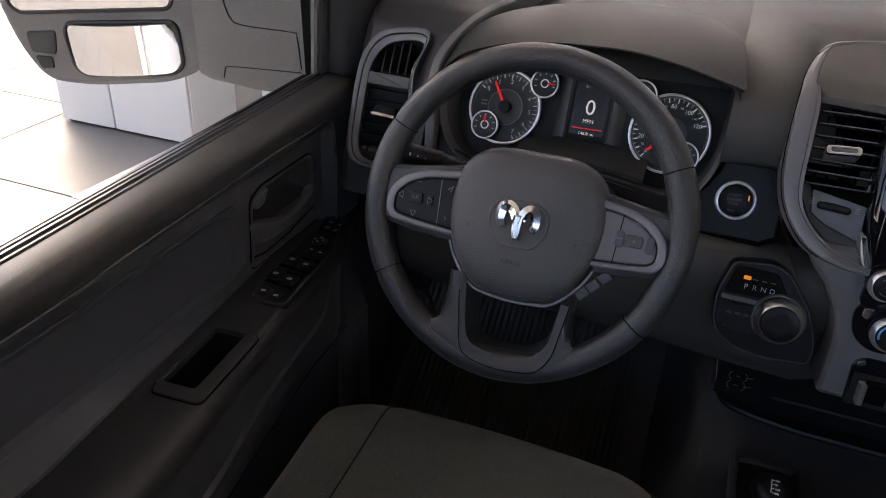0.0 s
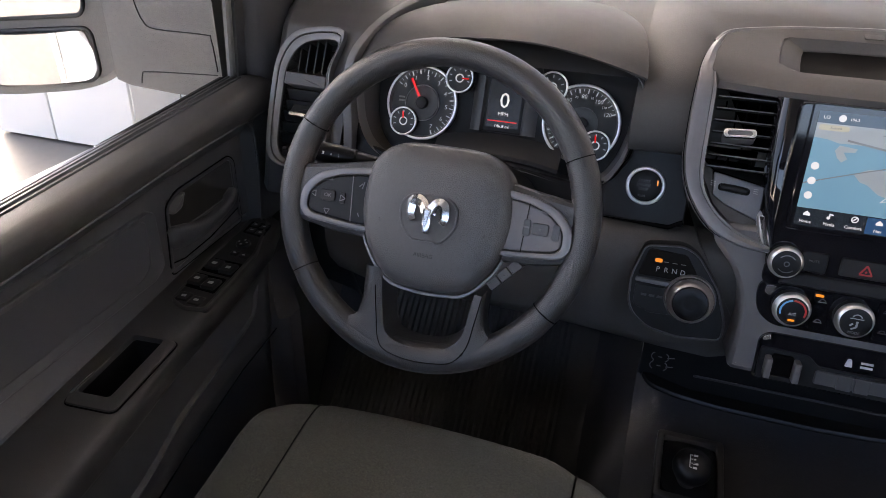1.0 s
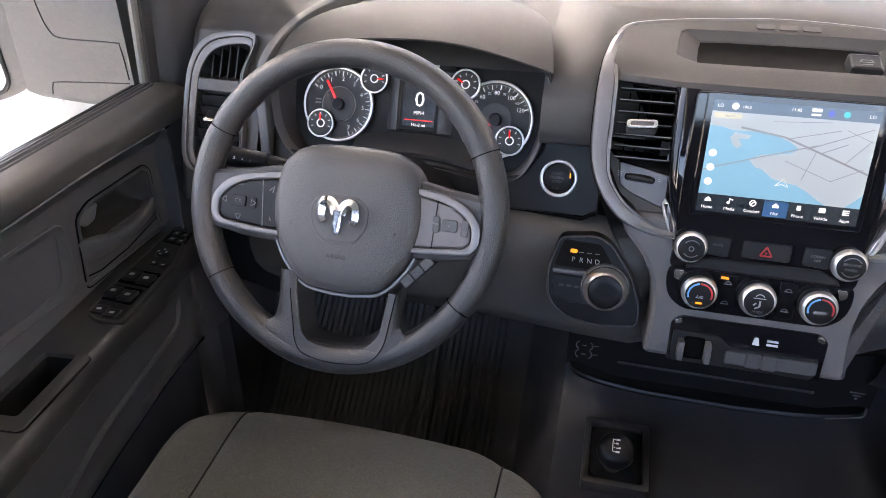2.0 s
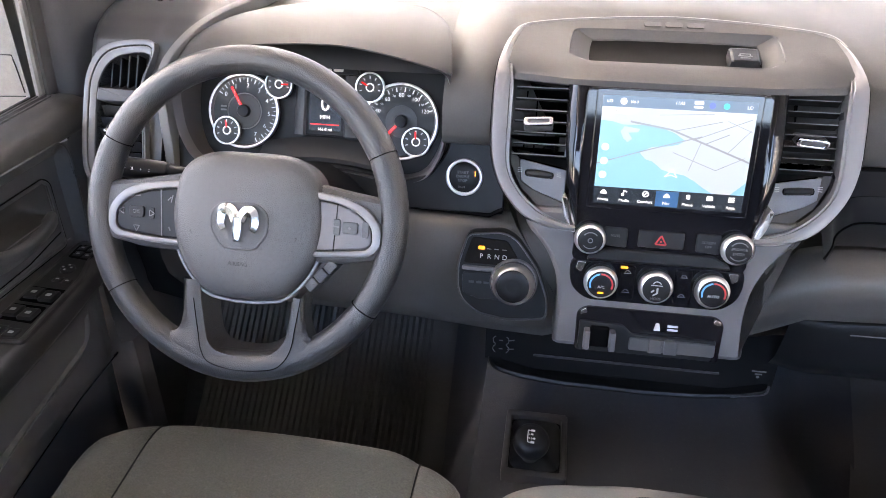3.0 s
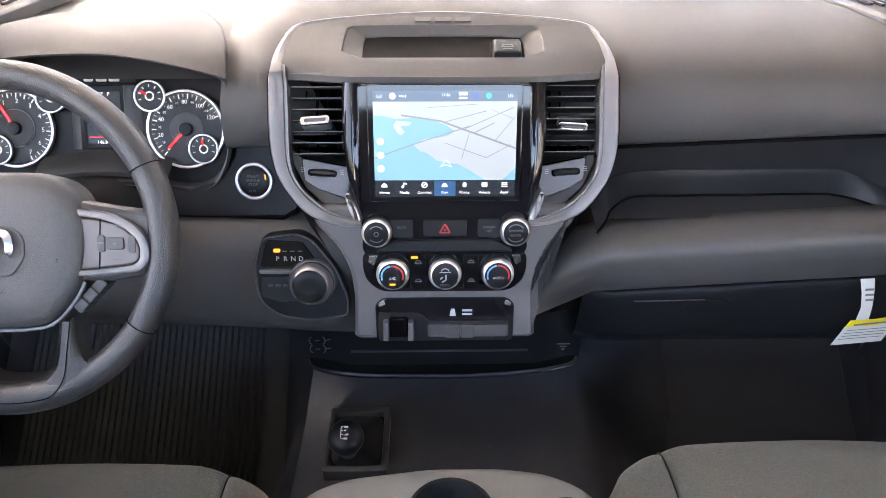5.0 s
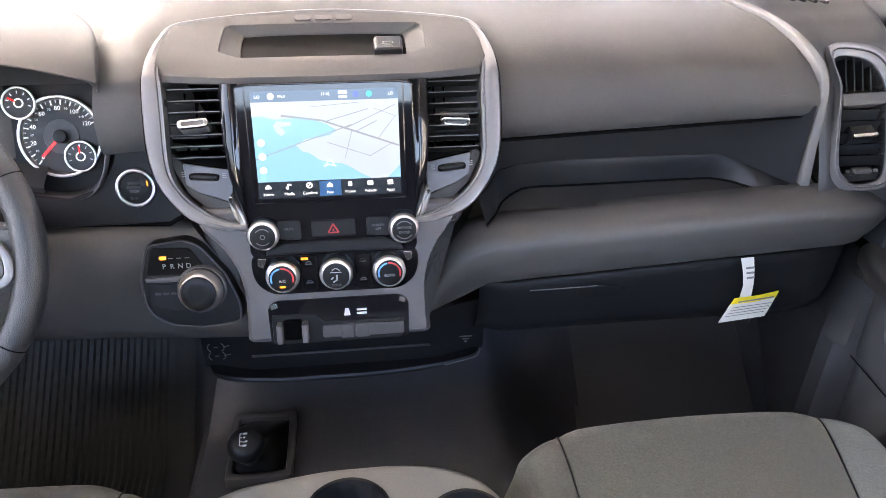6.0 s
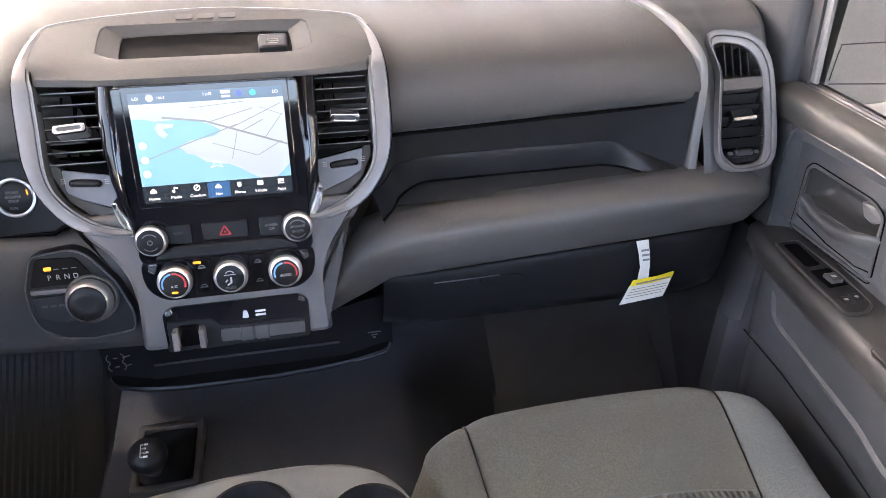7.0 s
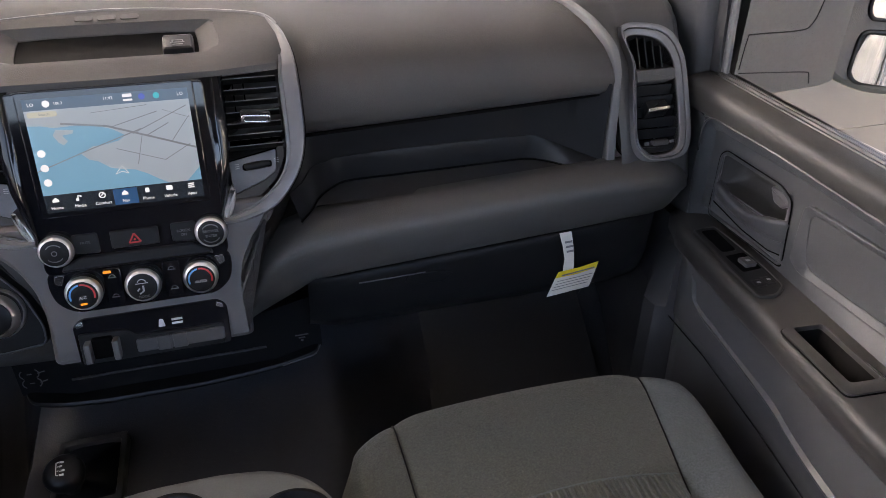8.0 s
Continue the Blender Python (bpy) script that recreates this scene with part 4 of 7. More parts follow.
# column shroud and stalk
bm = bmesh.new()
loft(bm, [[(WC.x + 0.006 + r * math.cos(b) * 1.25, y + dy, z + r * math.sin(b) * 0.8) for b in [2 * math.pi * k / 20 for k in range(20)]]
          for y, z, r, dy in ((0.63, 0.725, 0.045, 0), (0.65, 0.717, 0.062, 0), (0.72, 0.69, 0.068, 0), (0.82, 0.66, 0.07, 0))], closed=True, caps=True)
column = tagged(part("steering_column", bm, BLACK, angle=60), "black plastic steering column shroud behind the wheel", "steering column")
bm = bmesh.new()
tube(bm, [(-0.53, 0.672, 0.742), (-0.575, 0.662, 0.752), (-0.60, 0.657, 0.757)], [0.008, 0.0095, 0.011], 12)
stalk = part("stalk", bm, BLACK, column)
bm = bmesh.new()
tube(bm, [(-0.597, 0.657, 0.757), (-0.60, 0.6565, 0.7575), (-0.63, 0.651, 0.7625), (-0.655, 0.646, 0.7665), (-0.658, 0.6455, 0.767)], [0.010, 0.0125, 0.0128, 0.0128, 0.0105], 16)
part("stalk_knob", bm, KNOB_BLACK, stalk)
bm = bmesh.new()
for k in range(4):
    c = Vector((-0.645 + 0.009 * k, 0.6365 + 0.0019 * k, 0.7700 - 0.0017 * k))
    block(bm, (0, 0, 0), (0.007, 0.0032 if k % 2 else 0.002, 0.0006), 0, Matrix.Translation(c) @ pose(0, 0, 0, 65))
part("stalk_legend", bm, PRINT, stalk)

# ---- start button and gear selector ----
MB = plane_at(-0.252, 0.794, 0.717, 17)
button = thing("start_button", (-0.252, 0.794, 0.717), "round black start button with a grey ring", "start button")
bm = bmesh.new()
band(bm, circle(0.0250, 40), circle(0.0205, 40), -0.004, 0.006, 0.0018, MB)
part("ring", bm, SATIN, button, "satin grey ring")
bm = bmesh.new()
lathe(bm, [(0.0207, -0.004), (0.0206, 0.002), (0.0194, 0.0028), (0.006, 0.0034)], 36, MB)
part("cap", bm, BLACK, button)
lettering("START", 0.0052, MB @ Matrix.Translation((-0.002, 0.0062, 0.0036)), PRINT_DIM, button)
lettering("ENGINE", 0.0052, MB @ Matrix.Translation((-0.002, 0.0008, 0.0036)), PRINT_DIM, button)
lettering("STOP", 0.0052, MB @ Matrix.Translation((-0.002, -0.0046, 0.0036)), PRINT_DIM, button)
lettering("RUN", 0.0045, MB @ Matrix.Translation((-0.003, -0.0135, 0.0034)), PRINT_DIM, button)
bm = bmesh.new()
bar(bm, (0.0150, 0.002), (0.0145, 0.009), 0.0016, 0.0030, MB)
part("indicator", bm, LIT_AMBER, button)

MS = plane_at(-0.19, 0.727, 0.615, 17.2)
gear = thing("gear_selector", (-0.19, 0.73, 0.56), "black rotary gear selector panel with lit letters", "gear selector")
GP = [(-0.050, 0.049), (-0.002, 0.055), (0.018, 0.046), (0.048, 0.007), (0.064, -0.036), (0.063, -0.062), (0.009, -0.068), (-0.030, -0.062), (-0.052, -0.046), (-0.060, -0.030), (-0.062, 0.005)]
gp = rounded(GP, 0.010)
bm = bmesh.new()
slab(bm, gp, -0.03, 0.002, 0.004, MS)
part("plate", bm, KNOB_BLACK, gear)
bm = bmesh.new()
band(bm, inset(gp, 0.001), inset(gp, 0.0035), 0.0, 0.0045, 0.0012, MS)
part("border", bm, DASH_LOW, gear)
bm = bmesh.new()
slab(bm, rounded([(-0.043, 0.044), (0.004, 0.042), (0.020, 0.018), (0.004, 0.008), (-0.053, 0.008)], 0.005), 0.0, 0.0042, 0.001, MS)
win = part("indicator_window", bm, TRAY_BLACK, gear)
for k, ch in enumerate("PRND"):
    lettering(ch, 0.0092, MS @ Matrix.Translation((-0.029 + 0.0102 * k, 0.0190, 0.0046)), PRINT_MID, win, "gear_letter")
bm = bmesh.new()
shape(bm, rect(0.009, 0.005, 0.002, -0.0295, 0.0305), 0.0044, MS)
part("lit_mark", bm, LIT_AMBER, win, "amber lit mark")
bm = bmesh.new()
for k in range(1, 4):
    bar(bm, (-0.033 + 0.0102 * k, 0.0295), (-0.027 + 0.0102 * k, 0.0295), 0.001, 0.0044, MS)
part("unlit_marks", bm, PRINT_DIM, win)
bm = bmesh.new()
slab(bm, rounded([(-0.054, 0.005), (-0.004, 0.005), (0.004, 0.010), (0.006, 0.004), (-0.004, -0.002), (-0.054, -0.001)], 0.002, 2), 0.0, 0.0055, 0.0015, MS)
part("shelf_edge", bm, STACK, gear)
bm = bmesh.new()
slab(bm, rounded([(-0.053, -0.004), (0.0, -0.004), (0.0, -0.038), (-0.030, -0.040), (-0.052, -0.032)], 0.004), 0.0, 0.004, 0.001, MS)
bp = part("lower_button", bm, BLACK, gear)
bm = bmesh.new()
for k in range(4):
    bar(bm, (-0.044 + 0.010 * k, -0.017), (-0.037 + 0.010 * k, -0.017), 0.0030, 0.0042, MS)
part("dim_legend", bm, RUBBER, bp)
MK = MS @ Matrix.Translation((0.0155, -0.0125, 0))
bm = bmesh.new()
lathe(bm, [(0.0315, 0.0), (0.0315, 0.006), (0.030, 0.0085), (0.0275, 0.009)], 48, MK)
part("knob_collar", bm, STACK, gear)
bm = bmesh.new()
lathe(bm, [(0.0285, 0.006), (0.0283, 0.016), (0.0272, 0.0205), (0.0240, 0.0275), (0.0225, 0.0288), (0.0212, 0.0270)], 48, MK)
kn = part("knob", bm, SATIN, gear, "chrome-sided rotary knob")
bm = bmesh.new()
lathe(bm, [(0.0216, 0.0262), (0.0214, 0.0292), (0.0200, 0.0300), (0.008, 0.0290)], 48, MK)
part("knob_face", bm, KNOB_BLACK, kn)
bm = bmesh.new()
lathe(bm, [(0.0288, 0.007), (0.0288, 0.0155)], 48, MK)
part("knob_grip", bm, BLACK, kn)

# ---- centre stack ----
stack = thing("centre_stack", (0, 0.72, 0.47), "grey centre stack with touchscreen, gloss black panel and chrome knobs", "centre console")
SA = math.degrees(math.atan(0.23))
MC = plane_at(0, 0.709, 0.70, SA)
MV = plane_at(0, 0.704, 0.708, math.degrees(math.atan(0.4837)))


def both(pts):
    """Mirror the right half of an outline, given from bottom centre upwards."""
    return pts + [(-x, y) for x, y in pts[::-1]]


# lower body
half = [(0.112, -0.162), (0.119, -0.158), (0.1165, -0.10), (0.121, -0.065), (0.135, -0.035), (0.165, -0.002), (0.165, 0.02)]
bm = bmesh.new()
slab(bm, rounded(both(half), 0.012, 4), -0.09, -0.004, 0.006, MC)
part("body", bm, STACK, stack, "grey painted stack body", angle=50)
# satin frame round vents and screen
fo = [(0.104, -0.012), (0.135, -0.0095), (0.172, 0.0055), (0.2005, 0.040), (0.2135, 0.078), (0.2163, 0.126), (0.2155, 0.165)]
fi = [(0.104, -0.003), (0.118, -0.001), (0.146, 0.010), (0.174, 0.0335), (0.189, 0.0645), (0.1912, 0.1266), (0.192, 0.163)]
to = [(0.2145, 0.785, 0.8685), (0.2125, 0.808, 0.880), (0.205, 0.838, 0.893), (0.190, 0.862, 0.903), (0.176, 0.869, 0.9065)]
ti = [(0.1945, 0.785, 0.8675), (0.1965, 0.808, 0.8785), (0.193, 0.836, 0.892), (0.184, 0.859, 0.902), (0.174, 0.867, 0.9055)]
for s in (-1, 1):
    face_n = (MV.to_3x3() @ Vector((0, 0, 1))).normalized()
    o = spline([MV @ Vector((s * x, y, 0)) for x, y in fo] + [Vector((s * x, y, z)) for x, y, z in to], 5)
    i = spline([MV @ Vector((s * x, y, 0)) for x, y in fi] + [Vector((s * x, y, z)) for x, y, z in ti], 5)
    bm = bmesh.new()
    rows = []
    for k, (a, b) in enumerate(zip(o, i)):
        n = face_n.lerp(Vector((0, -0.42, 0.91)), min(1.0, max(0.0, (k - 28) / 8))).normalized()
        rows.append([a - n * 0.045, a - n * 0.004, a.lerp(b, 0.10) + n * 0.0012, a.lerp(b, 0.45) + n * 0.0028, a.lerp(b, 0.80) + n * 0.0012, a.lerp(b, 0.84) - n * 0.0006, b + n * 0.0004, b - n * 0.003, b - n * 0.02])
    loft(bm, rows)
    sf = part("side_frame", bm, SILVER, stack, "satin grey curved frame", angle=32)
    bm = bmesh.new()
    tube(bm, [r[1] for r in rows[8:]], 0.0009, 6)
    part("outer_gap", bm, DEEP, sf)

for s in (-1, 1):
    bm = bmesh.new()
    loft(bm, [[(s * x, y0, z), (s * (x + 0.006), y0 + 0.05, z), (s * (x + 0.010), 0.87, z)] for x, y0, z in ((0.120, 0.735, 0.58), (0.150, 0.745, 0.63), (0.176, 0.752, 0.67), (0.196, 0.762, 0.71), (0.204, 0.775, 0.76), (0.205, 0.79, 0.86))])
    part("side_panel", bm, BLACK, stack, angle=60)
# pod top with its tray


def top_z(y):
    return 0.861 + 0.4695 * (y - 0.776)


outline = [(0.0, 0.775), (0.12, 0.776), (0.192, 0.782), (0.203, 0.80), (0.200, 0.83), (0.190, 0.859), (0.168, 0.868), (0.102, 0.878), (0.0, 0.885)]
tray_o = [(0.0, 0.806), (0.10, 0.806), (0.112, 0.808), (0.128, 0.818), (0.127, 0.84), (0.124, 0.858), (0.118, 0.862), (0.07, 0.863), (0.0, 0.863)]
tray_m = [(0.0, 0.809), (0.09, 0.809), (0.102, 0.811), (0.103, 0.815), (0.103, 0.83), (0.102, 0.845), (0.100, 0.855), (0.07, 0.8575), (0.0, 0.858)]
bm = bmesh.new()
fo2, to2, tm2 = ([p for p in pts] + [(-x, y) for x, y in pts[-2:0:-1]] for pts in (outline, tray_o, tray_m))
rows = [[(x * 0.97, y + 0.03, top_z(y) - 0.016) for x, y in fo2], [(x, y, top_z(y) - 0.006) for x, y in fo2],
        [(x * 0.992, y + (0.003 if y < 0.79 else -0.001), top_z(y) + 0.001) for x, y in fo2],
        [(x * 0.985, y + (0.008 if y < 0.79 else -0.003), top_z(y) + 0.004) for x, y in fo2],
        [((a[0] + 2 * b[0]) / 3, (a[1] + 2 * b[1]) / 3, top_z((a[1] + 2 * b[1]) / 3) + 0.004) for a, b in zip(fo2, to2)],
        [(x, y, top_z(y) + 0.003) for x, y in to2]]
loft(bm, rows, closed=True)
part("pod_top", bm, DASH, stack, "grained pod top with a tray", angle=35)
bm = bmesh.new()
loft(bm, [[(x, y, top_z(y) + 0.003) for x, y in to2], [(x, y, top_z(y) + 0.001) for x, y in inset(to2, 0.001)],
          [(x, y, top_z(y) - (0.006 if y > 0.814 else 0.001)) for x, y in tm2], [(x, y, top_z(y) - 0.009) for x, y in tm2]], closed=True)
part("tray_surround", bm, DASH, stack, "sloping sides of the tray", angle=25)
bm = bmesh.new()
rows = [[(x, y, top_z(y) - 0.008) for x, y in tm2], [(x * 0.985, 0.83 + (y - 0.83) * 0.97, 0.825) for x, y in tm2], [(x * 0.95, 0.83 + (y - 0.83) * 0.85, 0.822) for x, y in tm2]]
loft(bm, rows, closed=True, caps=True)
part("tray", bm, TRAY_BLACK, stack, "black tray well")
bm = bmesh.new()
tube(bm, spline([(x, y + 0.001, top_z(y) + 0.002) for x, y in [(-0.20, 0.845), (-0.190, 0.860), (-0.168, 0.869), (-0.102, 0.879), (0, 0.886), (0.102, 0.879), (0.168, 0.869), (0.190, 0.860), (0.20, 0.845)]], 5), 0.003, 6)
part("top_trim", bm, TRIM, stack, "light trim line")
MTP = pose(0, 0.871, top_z(0.871) + 0.0045, math.degrees(math.atan(0.4695)))
for k in range(3):
    bm = bmesh.new()
    slab(bm, rect(0.021, 0.009, 0.003, -0.026 + 0.026 * k, 0.0), -0.001, 0.0006, 0.0004, MTP)
    part("emblem_bar", bm, DASH, stack, "plain raised emblem bar")
bm = bmesh.new()
block(bm, (0.080, 0.825, 0.872), (0.036, 0.030, 0.034), 0.004, Matrix.Translation((0.078, 0.822, 0.880)) @ pose(0, 0, 0, 22) @ Matrix.Translation((-0.078, -0.822, -0.880)))
pc = part("power_port_cap", bm, BLACK, stack, "hinged black port cap")
MPC = pose(0.080, 0.823, 0.880, 22) @ Matrix.Translation((0, -0.0, 0.0094))
bm = bmesh.new()
for p, q in (((-0.006, 0.0), (-0.006, 0.003)), ((-0.006, 0.003), (0.006, 0.003)), ((0.006, 0.003), (0.006, 0.0)), ((-0.008, -0.001), (0.008, -0.001)), ((-0.006, -0.005), (0.006, -0.005))):
    bar(bm, p, q, 0.0013, 0, MPC)
part("cap_legend", bm, PRINT_DIM, pc)


def knob(name, u, v, r, m, h, parent, face_mat=None, z0=0.0):
    mk = m @ Matrix.Translation((u, v, z0))
    bm = bmesh.new()
    lathe(bm, [(r * 0.985, 0), (r * 0.985, h * 0.50), (r * 1.0, h * 0.55), (r * 0.99, h * 0.66), (r * 0.93, h * 0.82), (r * 0.84, h * 0.97), (r * 0.80, h * 0.98)], 44, mk)
    k = part(name, bm, SATIN, parent, "bright satin-ringed round knob", angle=50)
    bm = bmesh.new()
    lathe(bm, [(r * 0.995, h * 0.04), (r * 0.998, h * 0.52)], 44, mk)
    part("grip", bm, BLACK, k)
    bm = bmesh.new()
    lathe(bm, [(r * 0.80, h * 0.9), (r * 0.79, h + 0.0002), (r * 0.74, h + 0.0008), (r * 0.3, h + 0.0004)], 40, mk)
    part("face", bm, face_mat or KNOB_BLACK, k)
    return k, mk @ Matrix.Translation((0, 0, h + 0.0012))


def arc(bm, r, a0, a1, w, m, n=12, z=0.0):
    pts = [(r * math.cos(radians(a0 + (a1 - a0) * k / n)), r * math.sin(radians(a0 + (a1 - a0) * k / n))) for k in range(n + 1)]
    for p, q in zip(pts, pts[1:]):
        bar(bm, p, q, w, z, m)


# gloss panel behind the screen, with curved chrome-edged flanks
gloss = both([(0.060, -0.027), (0.083, -0.030), (0.103, -0.022), (0.106, 0.004), (0.106, 0.030), (0.104, 0.1665)])
bm = bmesh.new()
slab(bm, rounded(gloss, 0.006), -0.05, 0.002, 0.002, MC)
panel = part("screen_panel", bm, GLOSS, stack, "gloss black screen panel")
for s in (-1, 1):
    bm = bmesh.new()
    rows = []
    for v, w0, w1, out in ((0.168, 0.126, 0.099, -0.012), (0.14, 0.1255, 0.100, -0.004), (0.10, 0.1235, 0.102, 0.002), (0.06, 0.1195, 0.103, 0.005), (0.02, 0.111, 0.102, 0.005), (0.0, 0.104, 0.100, 0.003)):
        k = min(1.0, max(0.0, (v - 0.09) / 0.06))
        rows.append([(s * w0, v, -0.035), (s * (w0 - 0.0004), v, out - 0.004 - 0.010 * k), (s * (w0 - 0.0012 - 0.0013 * k), v, out - 0.0014 - 0.0066 * k), (s * (w0 * 0.78 + w1 * 0.22), v, out - 0.0004 - 0.0026 * k), (s * (w0 * 0.55 + w1 * 0.45), v, out + 0.0008 - 0.0003 * k), (s * (w0 * 0.3 + w1 * 0.7), v, out + 0.002), (s * (w1 + 0.002), v, out + 0.0015), (s * w1, v, -0.001)])
    loft(bm, rows, MC)
    part("gloss_flank", bm, GLOSS, stack, "curved gloss black flank", angle=55)
    bm = bmesh.new()
    tip = [(0.1195, 0.040), (0.1225, 0.030), (0.1175, 0.012), (0.1085, -0.004), (0.1030, -0.008), (0.1035, 0.002), (0.1070, 0.014), (0.1125, 0.026)]
    slab(bm, rounded([(s * x, y) for x, y in tip], 0.003), -0.012, 0.0085, 0.004, MC)
    part("flank_tip", bm, SATIN, stack, "bright chrome tip")

# touchscreen
bm = bmesh.new()
slab(bm, rect(0.186, 0.142, 0.004, 0, 0.0965), 0.0, 0.0045, 0.0015, MC)
screen = part("touchscreen", bm, GLOSS, stack, "lit touchscreen with a blue and white map")
Z0 = 0.0046
U0, U1, V0, V1 = -0.0856, 0.0860, 0.0525, 0.1595


def on_screen(name, pts, mat, z, label=""):
    bm = bmesh.new()
    shape(bm, pts, Z0 + z, MC, 0.0002)
    return part(name, bm, mat, screen, label)


on_screen("map_water", [(U0, V0), (U1, V0), (U1, 0.147), (U0, 0.147)], SCREEN_WATER, 0.0, "pale blue map water")
LAND = [(-0.0856, 0.147), (U1, 0.147), (U1, 0.068), (0.078, 0.060), (0.070, V0), (0.050, V0 + 0.0), (0.040, 0.058), (0.028, 0.066), (0.016, 0.072), (0.002, 0.074), (-0.010, 0.077), (-0.022, 0.086), (-0.030, 0.088),
        (-0.038, 0.096), (-0.024, 0.103), (-0.010, 0.104), (0.004, 0.107), (0.012, 0.112), (0.0, 0.120), (-0.020, 0.127), (-0.040, 0.1275), (-0.060, 0.127), (-0.072, 0.130), (-0.0856, 0.131)]
on_screen("map_land", LAND, SCREEN_LAND, 0.00025, "white map land")
on_screen("map_spit", [(-0.058, 0.125), (-0.040, 0.123), (-0.042, 0.119), (-0.053, 0.118), (-0.048, 0.111), (-0.053, 0.107), (-0.058, 0.111), (-0.062, 0.119)], SCREEN_LAND, 0.0003)
bm = bmesh.new()
ROADS = [((-0.0856, 0.080), (-0.03, 0.099), 0.0009), ((-0.03, 0.099), (0.03, 0.118), 0.0009), ((-0.052, 0.131), (-0.005, 0.124), 0.0016), ((-0.005, 0.124), (0.045, 0.106), 0.0016), ((0.045, 0.106), (U1, 0.091), 0.0016),
         ((0.0, 0.123), (0.05, 0.136), 0.0006), ((0.02, 0.113), (0.082, 0.140), 0.0006), ((0.06, 0.100), (0.083, 0.128), 0.0005), ((0.0, 0.098), (0.05, 0.080), 0.0005), ((0.03, 0.112), (0.02, 0.078), 0.0005),
         ((0.05, 0.080), (0.08, 0.096), 0.0005), ((0.035, 0.110), (0.06, 0.122), 0.0007), ((-0.02, 0.140), (0.04, 0.144), 0.0004), ((0.056, 0.137), (0.084, 0.126), 0.0004)]
for a, b, w in ROADS:
    bm = bmesh.new()
    bar(bm, a, b, w * 1.35, Z0 + 0.0005, MC, 0.0002)
    part("map_road", bm, SCREEN_ROAD, screen)
on_screen("top_bar", [(U0, 0.147), (U1, 0.147), (U1, V1), (U0, V1)], SCREEN_BAR, 0.0, "slate blue status bar")
on_screen("menu_bar", [(U0, 0.032), (U1, 0.032), (U1, V0), (U0, V0)], SCREEN_DARK, 0.0, "dark menu bar")
on_screen("selected_tab", [(-0.013, 0.033), (0.013, 0.033), (0.013, 0.0515), (-0.013, 0.0515)], SCREEN_TAB, 0.0003)
on_screen("search_box", rect(0.030, 0.006, 0.0025, -0.068, 0.1425), SCREEN_SAND, 0.0005)
lettering("Search", 0.0042, MC @ Matrix.Translation((-0.066, 0.1425, Z0 + 0.0009)), SCREEN_ROAD, screen, "search_word")
for k, word in enumerate(("Home", "Media", "Comfort", "Nav", "Phone", "Vehicle", "Apps")):
    u = -0.074 + 0.0245 * k
    lettering(word, 0.0050, MC @ Matrix.Translation((u, 0.0372, Z0 + 0.0007)), LIT_WHITE, screen, "menu_word")
    bm = bmesh.new()
    if k in (0, 3):
        shape(bm, [(u - 0.0035, 0.0440), (u + 0.0035, 0.0440), (u + 0.0035, 0.0465), (u, 0.0495), (u - 0.0035, 0.0465)], Z0 + 0.0006, MC, 0.0002)
    elif k == 1:
        bar(bm, (u - 0.001, 0.044), (u - 0.001, 0.0495), 0.0012, Z0 + 0.0006, MC, 0.0002)
        bar(bm, (u - 0.001, 0.049), (u + 0.003, 0.048), 0.0014, Z0 + 0.0006, MC, 0.0002)
        shape(bm, circle(0.0018, 10, u - 0.002, 0.0445), Z0 + 0.0006, MC, 0.0002)
    elif k == 2:
        band(bm, circle(0.0038, 16, u, 0.0467), circle(0.0026, 16, u, 0.0467), Z0 + 0.0006, Z0 + 0.0009, 0.0001, MC)
        bar(bm, (u - 0.002, 0.045), (u + 0.002, 0.049), 0.0012, Z0 + 0.0006, MC, 0.0002)
    elif k == 6:
        for j in range(3):
            bar(bm, (u - 0.0035, 0.0445 + 0.0022 * j), (u + 0.0035, 0.0445 + 0.0022 * j), 0.0013, Z0 + 0.0006, MC, 0.0002)
    else:
        shape(bm, rect(0.0045 if k == 4 else 0.007, 0.0055, 0.001, u, 0.0467), Z0 + 0.0006, MC, 0.0002)
    part("menu_icon", bm, LIT_WHITE, screen)
lettering("LO", 0.0052, MC @ Matrix.Translation((-0.0775, 0.1532, Z0 + 0.0006)), LIT_WHITE, screen, "left_temperature")
lettering("LO", 0.0052, MC @ Matrix.Translation((0.0775, 0.1532, Z0 + 0.0006)), LIT_WHITE, screen, "right_temperature")
lettering("106.3", 0.0042, MC @ Matrix.Translation((-0.050, 0.1532, Z0 + 0.0006)), LIT_WHITE, screen, "station")
lettering("11:42", 0.0048, MC @ Matrix.Translation((0.001, 0.1545, Z0 + 0.0006)), LIT_WHITE, screen, "time_figures")
for nm, u, r, mat in (("source_dot", -0.062, 0.0038, LIT_WHITE), ("round_icon", 0.0365, 0.0035, SCREEN_INDIGO), ("round_icon", 0.052, 0.0035, SCREEN_TEAL), ("map_button", -0.0775, 0.0042, LIT_WHITE), ("map_button", -0.0775, 0.0042, LIT_WHITE), ("map_button", -0.0775, 0.0042, LIT_WHITE)):
    v = 0.1535
    if nm == "map_button":
        v = 0.100 - 0.0165 * sum(1 for c in screen.children if c.name.startswith("map_button"))
    on_screen(nm, circle(r, 18, u, v), mat, 0.0006)
on_screen("bar_icon", rect(0.010, 0.0035, 0.0008, 0.0215, 0.156), LIT_WHITE, 0.0006)
on_screen("bar_icon", rect(0.010, 0.0022, 0.0008, 0.0215, 0.151), LIT_WHITE, 0.0006)
